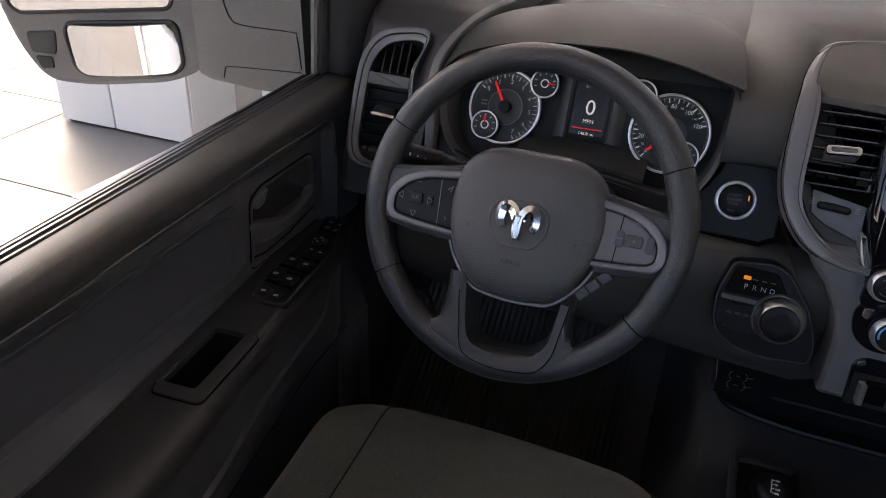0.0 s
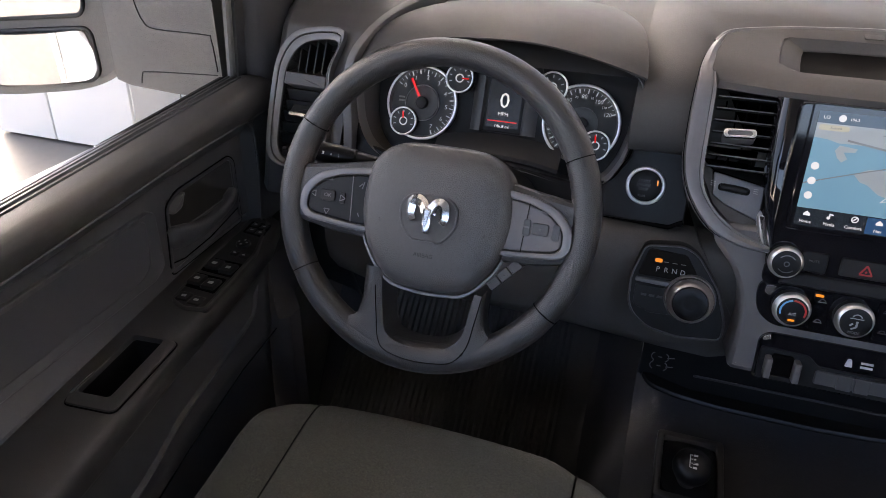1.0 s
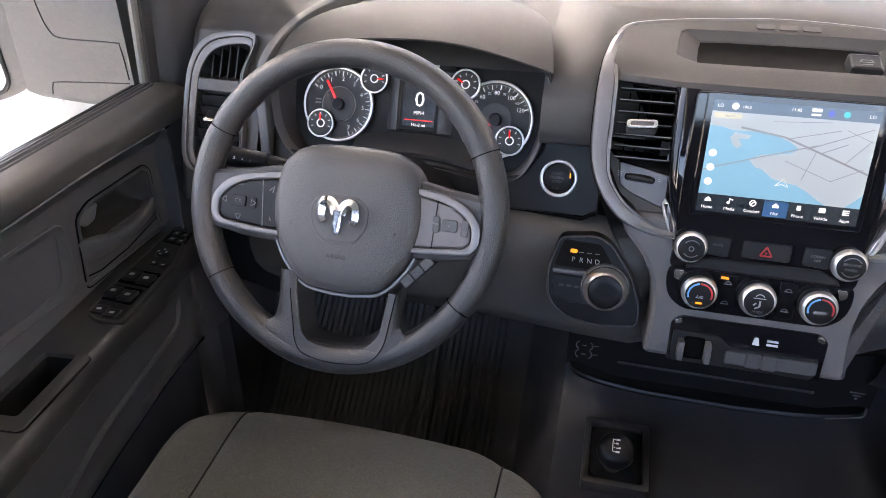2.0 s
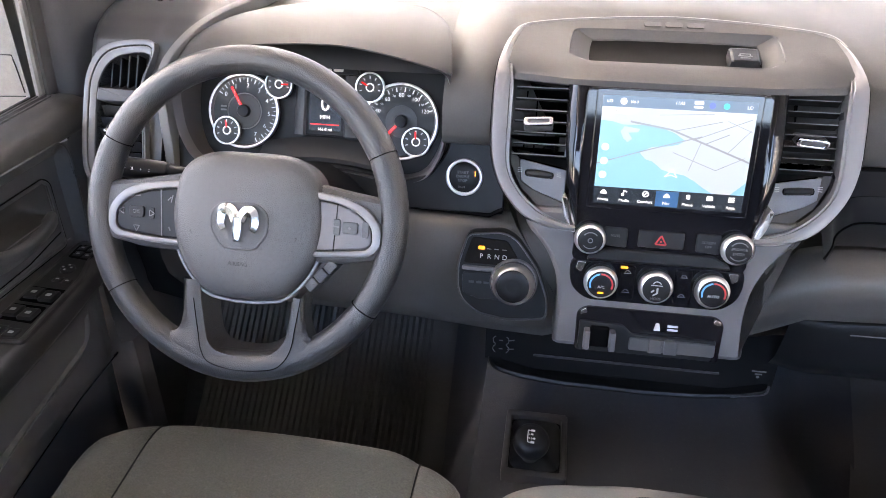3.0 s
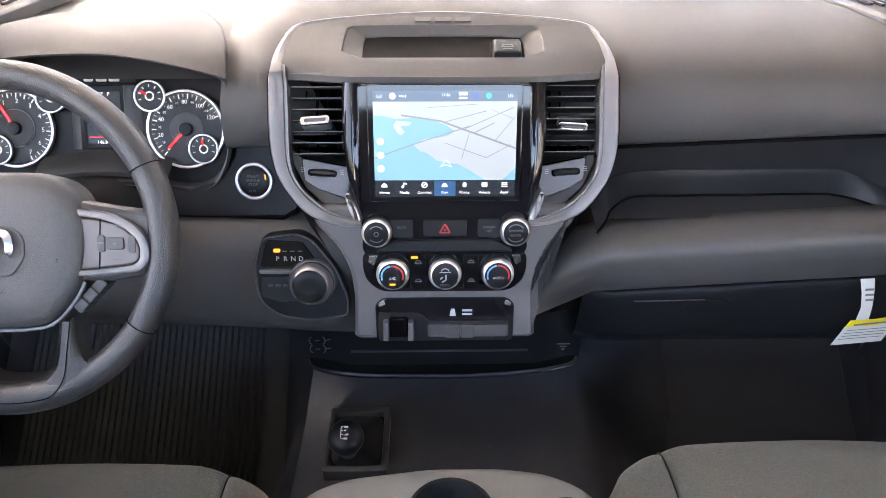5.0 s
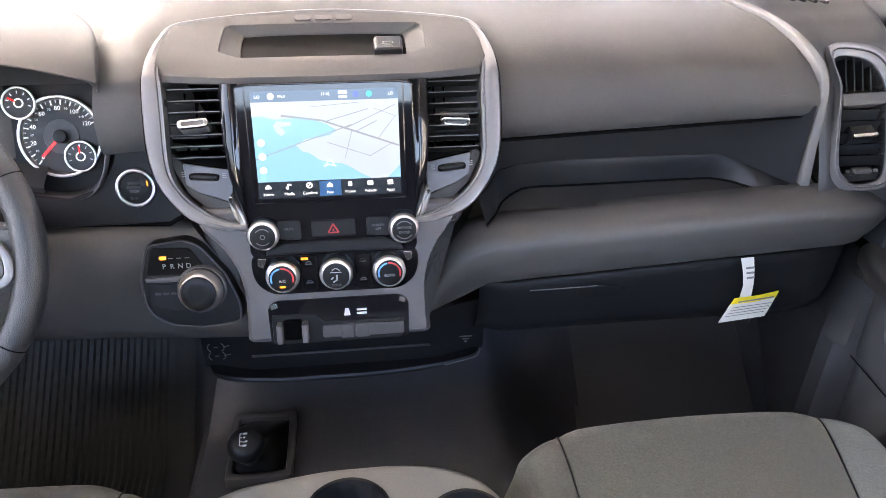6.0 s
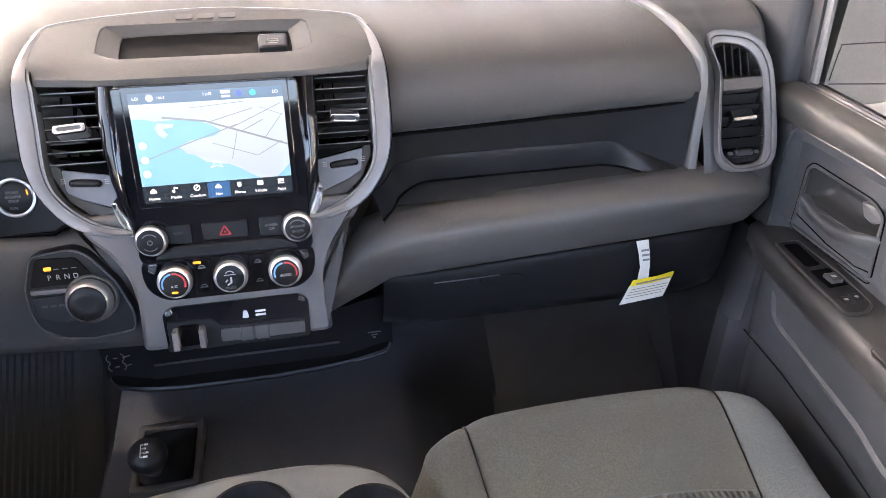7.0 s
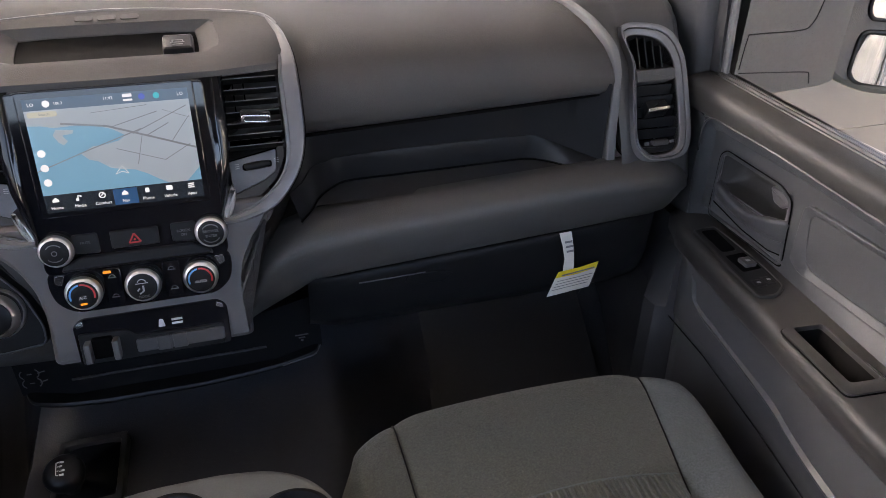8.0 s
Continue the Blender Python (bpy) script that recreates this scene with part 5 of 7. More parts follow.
bm = bmesh.new()
for p, q in (((-0.006, 0.069), (0.002, 0.078)), ((0.002, 0.078), (0.008, 0.069)), ((0.008, 0.069), (0.001, 0.0715)), ((0.001, 0.0715), (-0.006, 0.069))):
    bar(bm, p, q, 0.0007, Z0 + 0.0007, MC, 0.0002)
part("map_arrow", bm, LIT_WHITE, screen)

# knobs and keys under the screen
kl, m1 = knob("volume_knob", -0.0845, -0.0115, 0.0192, MC, 0.020, stack)
bm = bmesh.new()
arc(bm, 0.010, 40, 140, 0.0011, m1)
arc(bm, 0.010, 220, 320, 0.0011, m1)
band(bm, circle(0.0032, 16), circle(0.0022, 16), 0, 0.0003, 0.0001, m1)
part("knob_legend", bm, PRINT_DIM, kl)
kr, m1 = knob("tune_knob", 0.087, -0.0110, 0.0192, MC, 0.020, stack)
bm = bmesh.new()
arc(bm, 0.011, 35, 145, 0.0011, m1)
arc(bm, 0.011, 215, 325, 0.0011, m1)
part("knob_legend", bm, PRINT_DIM, kr)
lettering("BROWSE", 0.0046, m1 @ Matrix.Translation((0, 0.0028, 0)), PRINT_DIM, kr)
lettering("ENTER", 0.0046, m1 @ Matrix.Translation((0, -0.0032, 0)), PRINT_DIM, kr)
for nm, u, w, word in (("mute_key", -0.054, 0.029, "MUTE"), ("screen_off_key", 0.0555, 0.029, "SCREEN OFF")):
    bm = bmesh.new()
    slab(bm, rounded([(u - w / 2, -0.020), (u + w / 2, -0.022), (u + w / 2, 0.003), (u - w / 2, 0.003)], 0.004), 0.0, 0.0045, 0.0015, MC)
    k = part(nm, bm, BLACK, stack)
    for j, wd in enumerate(word.split()):
        lettering(wd, 0.0044, MC @ Matrix.Translation((u, -0.0075 - 0.005 * j, 0.0048)), PRINT_DIM, k)
bm = bmesh.new()
slab(bm, rect(0.054, 0.0215, 0.003, 0.0003, -0.0085), 0.0, 0.005, 0.0015, MC)
hz = part("hazard_key", bm, BLACK, stack, "black key with a red triangle")
bm = bmesh.new()
tri = [(-0.0065, -0.0140), (0.0065, -0.0140), (0.0, -0.0030)]
for p, q in zip(tri, tri[1:] + tri[:1]):
    bar(bm, p, q, 0.0018, 0.0052, MC)
shape(bm, circle(0.0013, 8, 0, -0.0105), 0.0052, MC)
part("triangle", bm, RED, hz)
bm = bmesh.new()
slab(bm, rounded(both([(0.086, -0.0405), (0.083, -0.034), (0.062, -0.0235)]), 0.003), -0.03, 0.006, 0.003, MC)
part("divider_bar", bm, BLACK, stack)
bm = bmesh.new()
slab(bm, rounded(both([(0.100, -0.044), (0.104, -0.036), (0.103, -0.020)]), 0.004), -0.03, 0.001, 0.001, MC)
part("divider_panel", bm, GLOSS, stack, "gloss black strip between the key rows")
# climate panel
clim = both([(0.082, -0.0945), (0.100, -0.080), (0.105, -0.062), (0.104, -0.040)])
bm = bmesh.new()
slab(bm, rounded(clim, 0.012), -0.03, -0.001, 0.001, MC)
cp = part("climate_panel", bm, GLOSS, stack, "gloss black climate panel")
for k, u in enumerate((-0.066, 0.0, 0.0665)):
    kk, m1 = knob("climate_knob", u, -0.0665, 0.0210, MC, 0.020, stack, z0=-0.001)
    if k != 1:
        for nm, a0, a1, mat in (("blue_arc", 100, 200, BLUE_PRINT), ("red_arc", -20, 95, RED)):
            bm = bmesh.new()
            arc(bm, 0.0135, a0, a1, 0.0020, m1)
            part(nm, bm, mat, kk)
        lettering("A/C" if k == 0 else "AUTO", 0.0050, m1 @ Matrix.Translation((0, -0.003, 0)), PRINT, kk)
    else:
        lettering("MODE", 0.0044, m1 @ Matrix.Translation((0, -0.0120, 0)), PRINT_DIM, kk)
        bm = bmesh.new()
        arc(bm, 0.005, 20, 160, 0.0011, m1 @ Matrix.Translation((0, 0.005, 0)))
        bar(bm, (-0.007, 0.005), (0.007, 0.005), 0.001, 0, m1)
        bar(bm, (0.001, 0.002), (0.001, -0.005), 0.0022, 0, m1)
        bar(bm, (0.001, -0.005), (-0.004, -0.008), 0.0018, 0, m1)
        bar(bm, (-0.003, -0.001), (-0.006, -0.004), 0.0018, 0, m1)
        part("knob_legend", bm, PRINT_MID, kk)
    if k == 0:
        bm = bmesh.new()
        shape(bm, rect(0.0075, 0.0024, 0.001, 0, -0.0105), 0, m1)
        part("lit_mark", bm, LIT_AMBER, kk)
for u in (-0.034, 0.0335):
    bm = bmesh.new()
    slab(bm, rect(0.0205, 0.046, 0.005, u, -0.067), -0.002, 0.0012, 0.001, MC)
    ky = part("rocker_key", bm, GLOSS, stack)
    for v in (-0.055, -0.080):
        bm = bmesh.new()
        bar(bm, (u - 0.0045, v), (u + 0.0045, v), 0.0012, 0.0013, MC)
        arc(bm, 0.0035, 20, 160, 0.0009, MC @ Matrix.Translation((u, v, 0.0013)))
        part("key_legend", bm, PRINT_DIM, ky)
bm = bmesh.new()
shape(bm, rect(0.009, 0.0032, 0.0014, -0.0385, -0.0475), 0.001, MC, 0.0012)
part("lit_mark", bm, LIT_AMBER, cp, "amber lit mark")
for s in (-1, 1):
    bm = bmesh.new()
    slab(bm, rounded([(s * 0.085, -0.045), (s * 0.096, -0.045), (s * 0.097, -0.054), (s * 0.090, -0.058)], 0.002), -0.002, 0.001, 0.0005, MC)
    part("corner_chrome", bm, CHROME, cp)
# lower switch bank
lowp = rounded([(-0.0895, -0.165), (0.0895, -0.165), (0.0905, -0.112), (0.080, -0.1035), (-0.080, -0.1035), (-0.0905, -0.112)], 0.006)
bm = bmesh.new()
slab(bm, lowp, -0.03, -0.002, 0.001, MC)
lp = part("switch_bank", bm, GLOSS, stack, "gloss black lower switch bank")
bm = bmesh.new()
slab(bm, rounded([(-0.086, -0.163), (0.080, -0.163), (0.084, -0.135), (-0.020, -0.135), (-0.032, -0.124), (-0.086, -0.122)], 0.004), -0.004, 0.0015, 0.001, MC)
part("bank_face", bm, BLACK, lp)
bm = bmesh.new()
slab(bm, rounded([(-0.0225, -0.1565), (0.083, -0.1565), (0.083, -0.139), (-0.0225, -0.139)], 0.004), -0.004, 0.004, 0.0015, MC)
part("blank_key", bm, DASH_LOW, lp, "grey blank keys")
for u in (0.010, 0.029):
    bm = bmesh.new()
    slab(bm, rect(0.0165, 0.019, 0.002, u, -0.148), 0.0, 0.0055, 0.001, MC)
    part("bank_key", bm, DASH_LOW, lp)
bm = bmesh.new()
shape(bm, rounded([(0.006, -0.128), (0.0145, -0.128), (0.0125, -0.118), (0.008, -0.118)], 0.001, 2), 0.0, MC, 0.0006)
shape(bm, rect(0.013, 0.0028, 0, 0.029, -0.1205), 0.0, MC, 0.0006)
shape(bm, rect(0.013, 0.0028, 0, 0.029, -0.1255), 0.0, MC, 0.0006)
part("bank_legend", bm, PRINT, lp)
for u in (-0.076, -0.044):
    bm = bmesh.new()
    block(bm, (u, -0.144, 0.006), (0.0075, 0.026, 0.020), 0.002, MC)
    part("cover_hinge", bm, STACK, lp)
bm = bmesh.new()
block(bm, (-0.060, -0.142, 0.002), (0.024, 0.028, 0.010), 0.003, MC)
part("port_cover", bm, DEEP, lp)
for s in (-1, 1):
    bm = bmesh.new()
    slab(bm, rounded([(s * 0.079, -0.106), (s * 0.086, -0.110), (s * 0.086, -0.115), (s * 0.077, -0.112)], 0.002), -0.003, 0.0, 0.0005, MC)
    part("corner_chrome", bm, CHROME, lp)

# ---- air vents ----


def centre_vent(s):
    v = thing("air_vent", (s * 0.157, 0.76, 0.78), "black slatted centre air vent with a bright tab and thumbwheel", "air vent", "air vents")
    f = lambda pts: [(s * x, y) for x, y in pts]
    bm = bmesh.new()
    slab(bm, rounded(f([(0.118, 0.060), (0.189, 0.060), (0.1925, 0.176), (0.118, 0.166)]), 0.004), -0.075, -0.055, 0, MV)
    part("duct", bm, DEEP, v)
    bm = bmesh.new()
    loft(bm, [[(s * 0.1915, y, z) for y in (0.03, 0.10, 0.150)] for z in (-0.06, -0.008)], MV)
    part("side_wall", bm, BLACK, v)
    for k in range(7):
        vv = 0.160 - 0.0136 * k
        bm = bmesh.new()
        mm = MV @ Matrix.Translation((s * 0.155, vv, -0.012)) @ pose(0, 0, 0, 1 if s < 0 else -20)
        slab(bm, rect(0.066, 0.0018, 0.0007, 0, 0), -0.008, 0.004, 0.0007, mm)
        sl = part("slat", bm, TRAY_BLACK, v)
        # Edge highlight painted as a light grey line along the black slat.
        bm = bmesh.new()
        tube(bm, [(-0.0325, 0.0004, 0.0038), (0.0325, 0.0004, 0.0038)], 0.0008, 6, mm)
        part("slat_highlight", bm, TRIM, sl)
        bm = bmesh.new()
        block(bm, (-s * 0.0345, 0.0045, 0.001), (0.0055, 0.0085, 0.006), 0.001, mm)
        part("slat_pivot", bm, VENT_GREY, sl)
    for k in range(4):
        bm = bmesh.new()
        block(bm, (s * (0.136 + 0.013 * k), 0.12, -0.046), (0.0018, 0.08, 0.014), 0, MV)
        part("fin", bm, DEEP, v)
    mm = MV @ Matrix.Translation((s * 0.158, 0.117 if s < 0 else 0.113, -0.004)) @ pose(0, 0, 0, -14 if s < 0 else 24, 0, -4 * s)
    bm = bmesh.new()
    slab(bm, rect(0.036, 0.010, 0.004), -0.016, 0.0065, 0.003, mm)
    tab = part("tab", bm, STACK if s < 0 else DASH_LOW, v)
    bm = bmesh.new()
    band(bm, rect(0.036, 0.0105, 0.0045), rect(0.026, 0.0045, 0.002), 0.003, 0.008, 0.0012, mm)
    part("tab_rim", bm, CHROME, tab, "bright tab rim")
    # lower panel with thumbwheel
    bm = bmesh.new()
    slab(bm, rounded(f([(0.119, 0.062), (0.177, 0.073), (0.174, 0.046), (0.158, 0.036), (0.1195, 0.022)]), 0.003), -0.02, -0.012, 0.001, MV)
    pl = part("lower_panel", bm, VENT_GREY, v, "grey-blue lower panel")
    bm = bmesh.new()
    pts = [(0.106, 0.0015), (0.118, 0.0015), (0.146, 0.0125), (0.173, 0.036), (0.188, 0.066), (0.190, 0.085), (0.178, 0.074), (0.174, 0.046), (0.158, 0.036), (0.119, 0.021), (0.112, 0.010)]
    slab(bm, f(pts), -0.03, -0.016, 0.001, MV)
    part("lower_surround", bm, DASH, v)
    bm = bmesh.new()
    rows = [[(s * 0.120, 0.076, -0.03), (s * 0.120, 0.064, -0.014)], [(s * 0.183, 0.086, -0.03), (s * 0.178, 0.075, -0.014)]]
    loft(bm, rows, MV)
    part("sill", bm, BLACK, v)
    bm = bmesh.new()
    lathe(bm, [(0.0022, -0.0160), (0.0042, -0.0125), (0.0047, 0.0), (0.0042, 0.0125), (0.0022, 0.0160)], 28, MV @ Matrix.Translation((s * 0.152, 0.0555, -0.0115)) @ pose(0, 0, 0, 0, 0, 4 * s) @ pose(0, 0, 0, 0, 90, 0))
    part("thumbwheel", bm, BLACK, pl)
    bm = bmesh.new()
    slab(bm, rect(0.036, 0.0085, 0.004, 0, -0.0005), -0.002, 0.0006, 0, MV @ Matrix.Translation((s * 0.152, 0.0555, -0.012)) @ pose(0, 0, 0, 0, 0, 4 * s))
    part("wheel_slot", bm, DEEP, pl)
    for e in (-1, 1):
        bm = bmesh.new()
        for k in (-1, 0, 1):
            bar(bm, (s * 0.152 + e * 0.0215, 0.0575 + e * 0.0015 * s + 0.0022 * k), (s * 0.152 + e * 0.0265, 0.0575 + e * 0.0018 * s + 0.0026 * k), 0.0007, -0.0118, MV)
        part("vent_legend", bm, PRINT_MID, pl)


centre_vent(-1)
centre_vent(1)


def outer_vent(s):
    """Tall corner vent with a satin frame, mirrored on the two ends of the dashboard."""
    v = thing("air_vent", (s * 0.742, 0.79, 0.69), "tall corner air vent in a satin grey frame", "air vent", "air vents")
    M = plane_at(s * 0.742, 0.798, 0.775, VENT_SLOPE)
    f = lambda pts: [(s * x, y) for x, y in pts]
    OUT, INN = VENT_OUT, VENT_INN
    o = [p[:] for p in spline(f(OUT), 4, True)]
    i = [p[:] for p in spline(f(INN), 4, True)]
    bm = bmesh.new()
    mix = lambda k: [(a[0] + (b[0] - a[0]) * k, a[1] + (b[1] - a[1]) * k) for a, b in zip(o, i)]
    band(bm, o, mix(0.42), -0.03, 0.007, 0.0009, M, drop=0.001)
    part("frame", bm, SILVER, v, "satin grey outer frame", angle=50)
    bm = bmesh.new()
    band(bm, mix(0.41), mix(0.50), -0.03, 0.0025, 0.0004, M)
    part("frame_groove", bm, DEEP, v)
    bm = bmesh.new()
    band(bm, mix(0.49), i, -0.03, 0.0050, 0.0009, M, drop=0.003)
    part("inner_frame", bm, SILVER, v, "satin grey inner frame", angle=50)
    bm = bmesh.new()
    slab(bm, i, -0.07, -0.06, 0, M)
    part("duct", bm, DEEP, v)
    bm = bmesh.new()
    loft(bm, [[(x, y, -0.065) for x, y in i], [(x, y, -0.002) for x, y in i]], M, closed=True)
    part("inner_wall", bm, BLACK, v)
    bm = bmesh.new()
    slab(bm, rounded(f([(-0.030, 0.034), (0.0355, 0.036), (0.0360, 0.018), (-0.0305, 0.016)]), 0.002), -0.03, 0.003, 0.002, M)
    part("cross_bar", bm, DASH_LOW, v, "grey cross bar")
    bm = bmesh.new()
    loft(bm, [[(s * -0.028, 0.031, 0.002), (s * 0.035, 0.034, 0.002)], [(s * -0.024, 0.048, -0.03), (s * 0.036, 0.050, -0.03)]], M)
    part("hood_shelf", bm, BLACK, v)
    for k in range(4):
        bm = bmesh.new()
        block(bm, (s * (-0.016 + 0.0125 * k), 0.062, -0.018), (0.0022, 0.046, 0.02), 0, M )
        part("fin", bm, BLACK, v)
    for k in range(5):
        bm = bmesh.new()
        mm = M @ Matrix.Translation((s * 0.0005, 0.006 - 0.0162 * k, -0.010)) @ pose(0, 0, 0, -52)
        slab(bm, rect(0.065, 0.0018, 0.0006), -0.009, 0.0075, 0.0006, mm)
        part("slat", bm, BLACK, v)
    mm = M @ Matrix.Translation((s * 0.000, -0.024, -0.002)) @ pose(0, 0, 0, -24, 0, 3 * s)
    bm = bmesh.new()
    slab(bm, rounded([(-0.019, -0.005), (0.019, -0.005), (0.016, 0.013), (-0.018, 0.013)], 0.002), -0.016, 0.006, 0.002, mm)
    tab = part("tab", bm, BLACK, v)
    bm = bmesh.new()
    slab(bm, rect(0.037, 0.0055, 0.0018, 0, -0.0045), 0.003, 0.0085, 0.001, mm)
    part("tab_rim", bm, CHROME, tab, "bright tab rim")
    bm = bmesh.new()
    slab(bm, rounded(f([(-0.033, -0.077), (0.030, -0.076), (0.025, -0.087), (-0.022, -0.089)]), 0.003), -0.03, -0.008, 0.001, M)
    loft(bm, [[(s * -0.034, -0.079, -0.008), (s * 0.030, -0.077, -0.008)], [(s * -0.034, -0.068, -0.03), (s * 0.030, -0.066, -0.03)]], M)
    pl = part("lower_panel", bm, BLACK, v)
    bm = bmesh.new()
    lathe(bm, [(0.004, -0.014), (0.0058, -0.012), (0.0058, 0.012), (0.004, 0.014)], 20, M @ Matrix.Translation((s * 0.004, -0.0745, -0.012)) @ pose(0, 0, 0, 0, 90, 0))
    part("thumbwheel", bm, DASH_LOW, pl)
    for e in (-1, 1):
        bm = bmesh.new()
        shape(bm, rect(0.006, 0.0055, 0.001, s * 0.004 + e * 0.0215, -0.0745), -0.0135, M, 0.004)
        part("vent_legend", bm, PRINT_DIM, pl)


outer_vent(1)
outer_vent(-1)

# ---- doors ----


def front_door(s):
    """Front door trim seen from inside; s = 1 passenger, -1 driver."""
    who = "passenger" if s > 0 else "driver"
    d = thing("front_door", (s * 0.84, 0.1, 0.12), "dark grey plastic %s door trim with armrest, closed" % who, "door", "front doors")
    Y = (-0.75, -0.3, 0.1, 0.35, 0.5, 0.62, 0.70, 0.755, 0.775)

    EDGE = ((-0.9, 0.70), (0.2, 0.711), (0.327, 0.724), (0.437, 0.741), (0.56, 0.753), (0.656, 0.765), (0.80, 0.785))

    def arm_x(y):
        for (a, xa), (b, xb) in zip(EDGE, EDGE[1:]):
            if y <= b:
                return xa + (xb - xa) * (y - a) / (b - a)
        return EDGE[-1][1]

    def sill_drop(y):
        return -0.045 * max(0.0, 0.60 - max(y, 0.20))

    # sill: flat top, crisp inner corner, face down to the recess
    bm = bmesh.new()
    rows = []
    for y in (-0.75, 0.1, 0.2, 0.4, 0.60, 0.7, 0.775, 0.80, 0.826, 0.834):
        e = 0.004 if y > 0.83 else 0.0
        q, w = 0.040 * (y - 0.79), sill_drop(y)
        rows.append([(s * (x + e), y, z + q - e) for x, z in ((0.868, 0.786), (0.850, 0.789), (0.828, 0.788), (0.8155, 0.785), (0.810, 0.779))] +
                    [(s * (x + e), y, z + w) for x, z in ((0.8085, 0.766), (0.809, 0.752), (0.812, 0.746), (0.822, 0.742))])
    loft(bm, rows)
    loft(bm, [[rows[-1][k] for k in range(9)], [(s * 0.868, 0.836, rows[-1][k][2] - 0.003) for k in range(9)]])
    part("sill_trim", bm, DOOR_TOP, d, "grained sill with a crisp corner", angle=45)
    # mid panel, set back below the sill, sloping in to the armrest
    HOLE = (0.586, 0.731, 0.641, 0.692)
    bm = bmesh.new()
    rows = []
    for y in (-0.75, 0.0, 0.2, 0.42, 0.5, 0.555, HOLE[0], HOLE[1], 0.745):
        w = sill_drop(y)
        foot = 0.815 + 0.09 * (max(y, 0.2) - 0.32)
        rows.append([(s * x, y, z) for x, z in ((0.812, 0.747 + w), (0.820, 0.736 + w), (0.836, 0.722 + w), (0.838, HOLE[3]), (0.838, HOLE[2]), (0.838, 0.602), (0.835, 0.596), (foot + 0.001, 0.584), (foot - 0.002, 0.572))])
    rows.append([(s * x, 0.757, z) for x, z in ((0.812, 0.744), (0.820, 0.735), (0.832, 0.722), (0.834, 0.692), (0.834, 0.641), (0.834, 0.602), (0.834, 0.596), (0.834, 0.584), (0.834, 0.572))])
    rows.append([(s * x, 0.765, z) for x, z in ((0.811, 0.743), (0.813, 0.735), (0.815, 0.722), (0.815, 0.692), (0.815, 0.641), (0.815, 0.602), (0.815, 0.596), (0.815, 0.584), (0.815, 0.572))])
    rows.append([(s * x, 0.84, z) for x, z in ((0.822, 0.760), (0.818, 0.735), (0.818, 0.722), (0.818, 0.692), (0.818, 0.641), (0.818, 0.602), (0.818, 0.596), (0.818, 0.584), (0.818, 0.572))])
    loft(bm, rows)
    hole_at = Vector((s * 0.838, (HOLE[0] + HOLE[1]) / 2, (HOLE[2] + HOLE[3]) / 2))
    bmesh.ops.delete(bm, geom=[f for f in bm.faces if (f.calc_center_median() - hole_at).length < 0.004], context="FACES")
    part("upper_panel", bm, DOOR, d, angle=40)
    # raised rear panel edge
    bm = bmesh.new()
    out = rounded([(-0.75, 0.601), (0.535, 0.601), (0.556, 0.612), (0.556, 0.690), (0.545, 0.697), (-0.75, 0.697)], 0.008)
    inn = rounded([(-0.75, 0.612), (0.518, 0.612), (0.534, 0.622), (0.544, 0.678), (0.536, 0.686), (-0.75, 0.686)], 0.008)
    MD = Matrix(((0, 0, -s, s * 0.838), (1, 0, 0, 0), (0, 1, 0, 0), (0, 0, 0, 1)))
    band(bm, out, inn, -0.004, 0.006, 0.002, MD, drop=0.004)
    part("panel_step", bm, DOOR, d, angle=40)
    # release handle: bezel line, hollow, pull and lever
    hb_o = rounded([(0.7395, 0.588), (0.7395, 0.688), (0.728, 0.6985), (0.606, 0.6965), (0.582, 0.685), (0.5695, 0.588)], 0.009)
    bm = bmesh.new()
    band(bm, hb_o, inset(hb_o, 0.0045), -0.004, 0.0025, 0.001, MD)
    hz = part("handle_bezel", bm, DOOR, d)
    bm = bmesh.new()
    tube(bm, [(s * 0.8372, y, z) for y, z in inset(hb_o, -0.0012)], 0.0012, 5, closed=True)
    part("bezel_gap", bm, DEEP, hz)
    bm = bmesh.new()
    hy, hz0 = (HOLE[0] + HOLE[1]) / 2, (HOLE[2] + HOLE[3]) / 2
    bowl = lambda d, r: rect(HOLE[1] - HOLE[0] - 2 * d, HOLE[3] - HOLE[2] - 2 * d, r, hy, hz0, 4)
    loft(bm, [[(y, z, w) for y, z in bowl(d, r)] for d, r, w in ((-0.003, 0.003, 0.0012), (0.0, 0.004, -0.003), (0.001, 0.006, -0.020), (0.005, 0.010, -0.032), (0.013, 0.010, -0.038), (0.021, 0.004, -0.040))], MD, closed=True, caps=True)
    bmesh.ops.delete(bm, geom=[f for f in bm.faces if len(f.verts) > 6 and abs(f.calc_center_median().x) < 0.85], context="FACES")
    part("handle_hollow", bm, ARM, hz, angle=60)
    # curved grip across the hollow
    bm = bmesh.new()
    rows = []
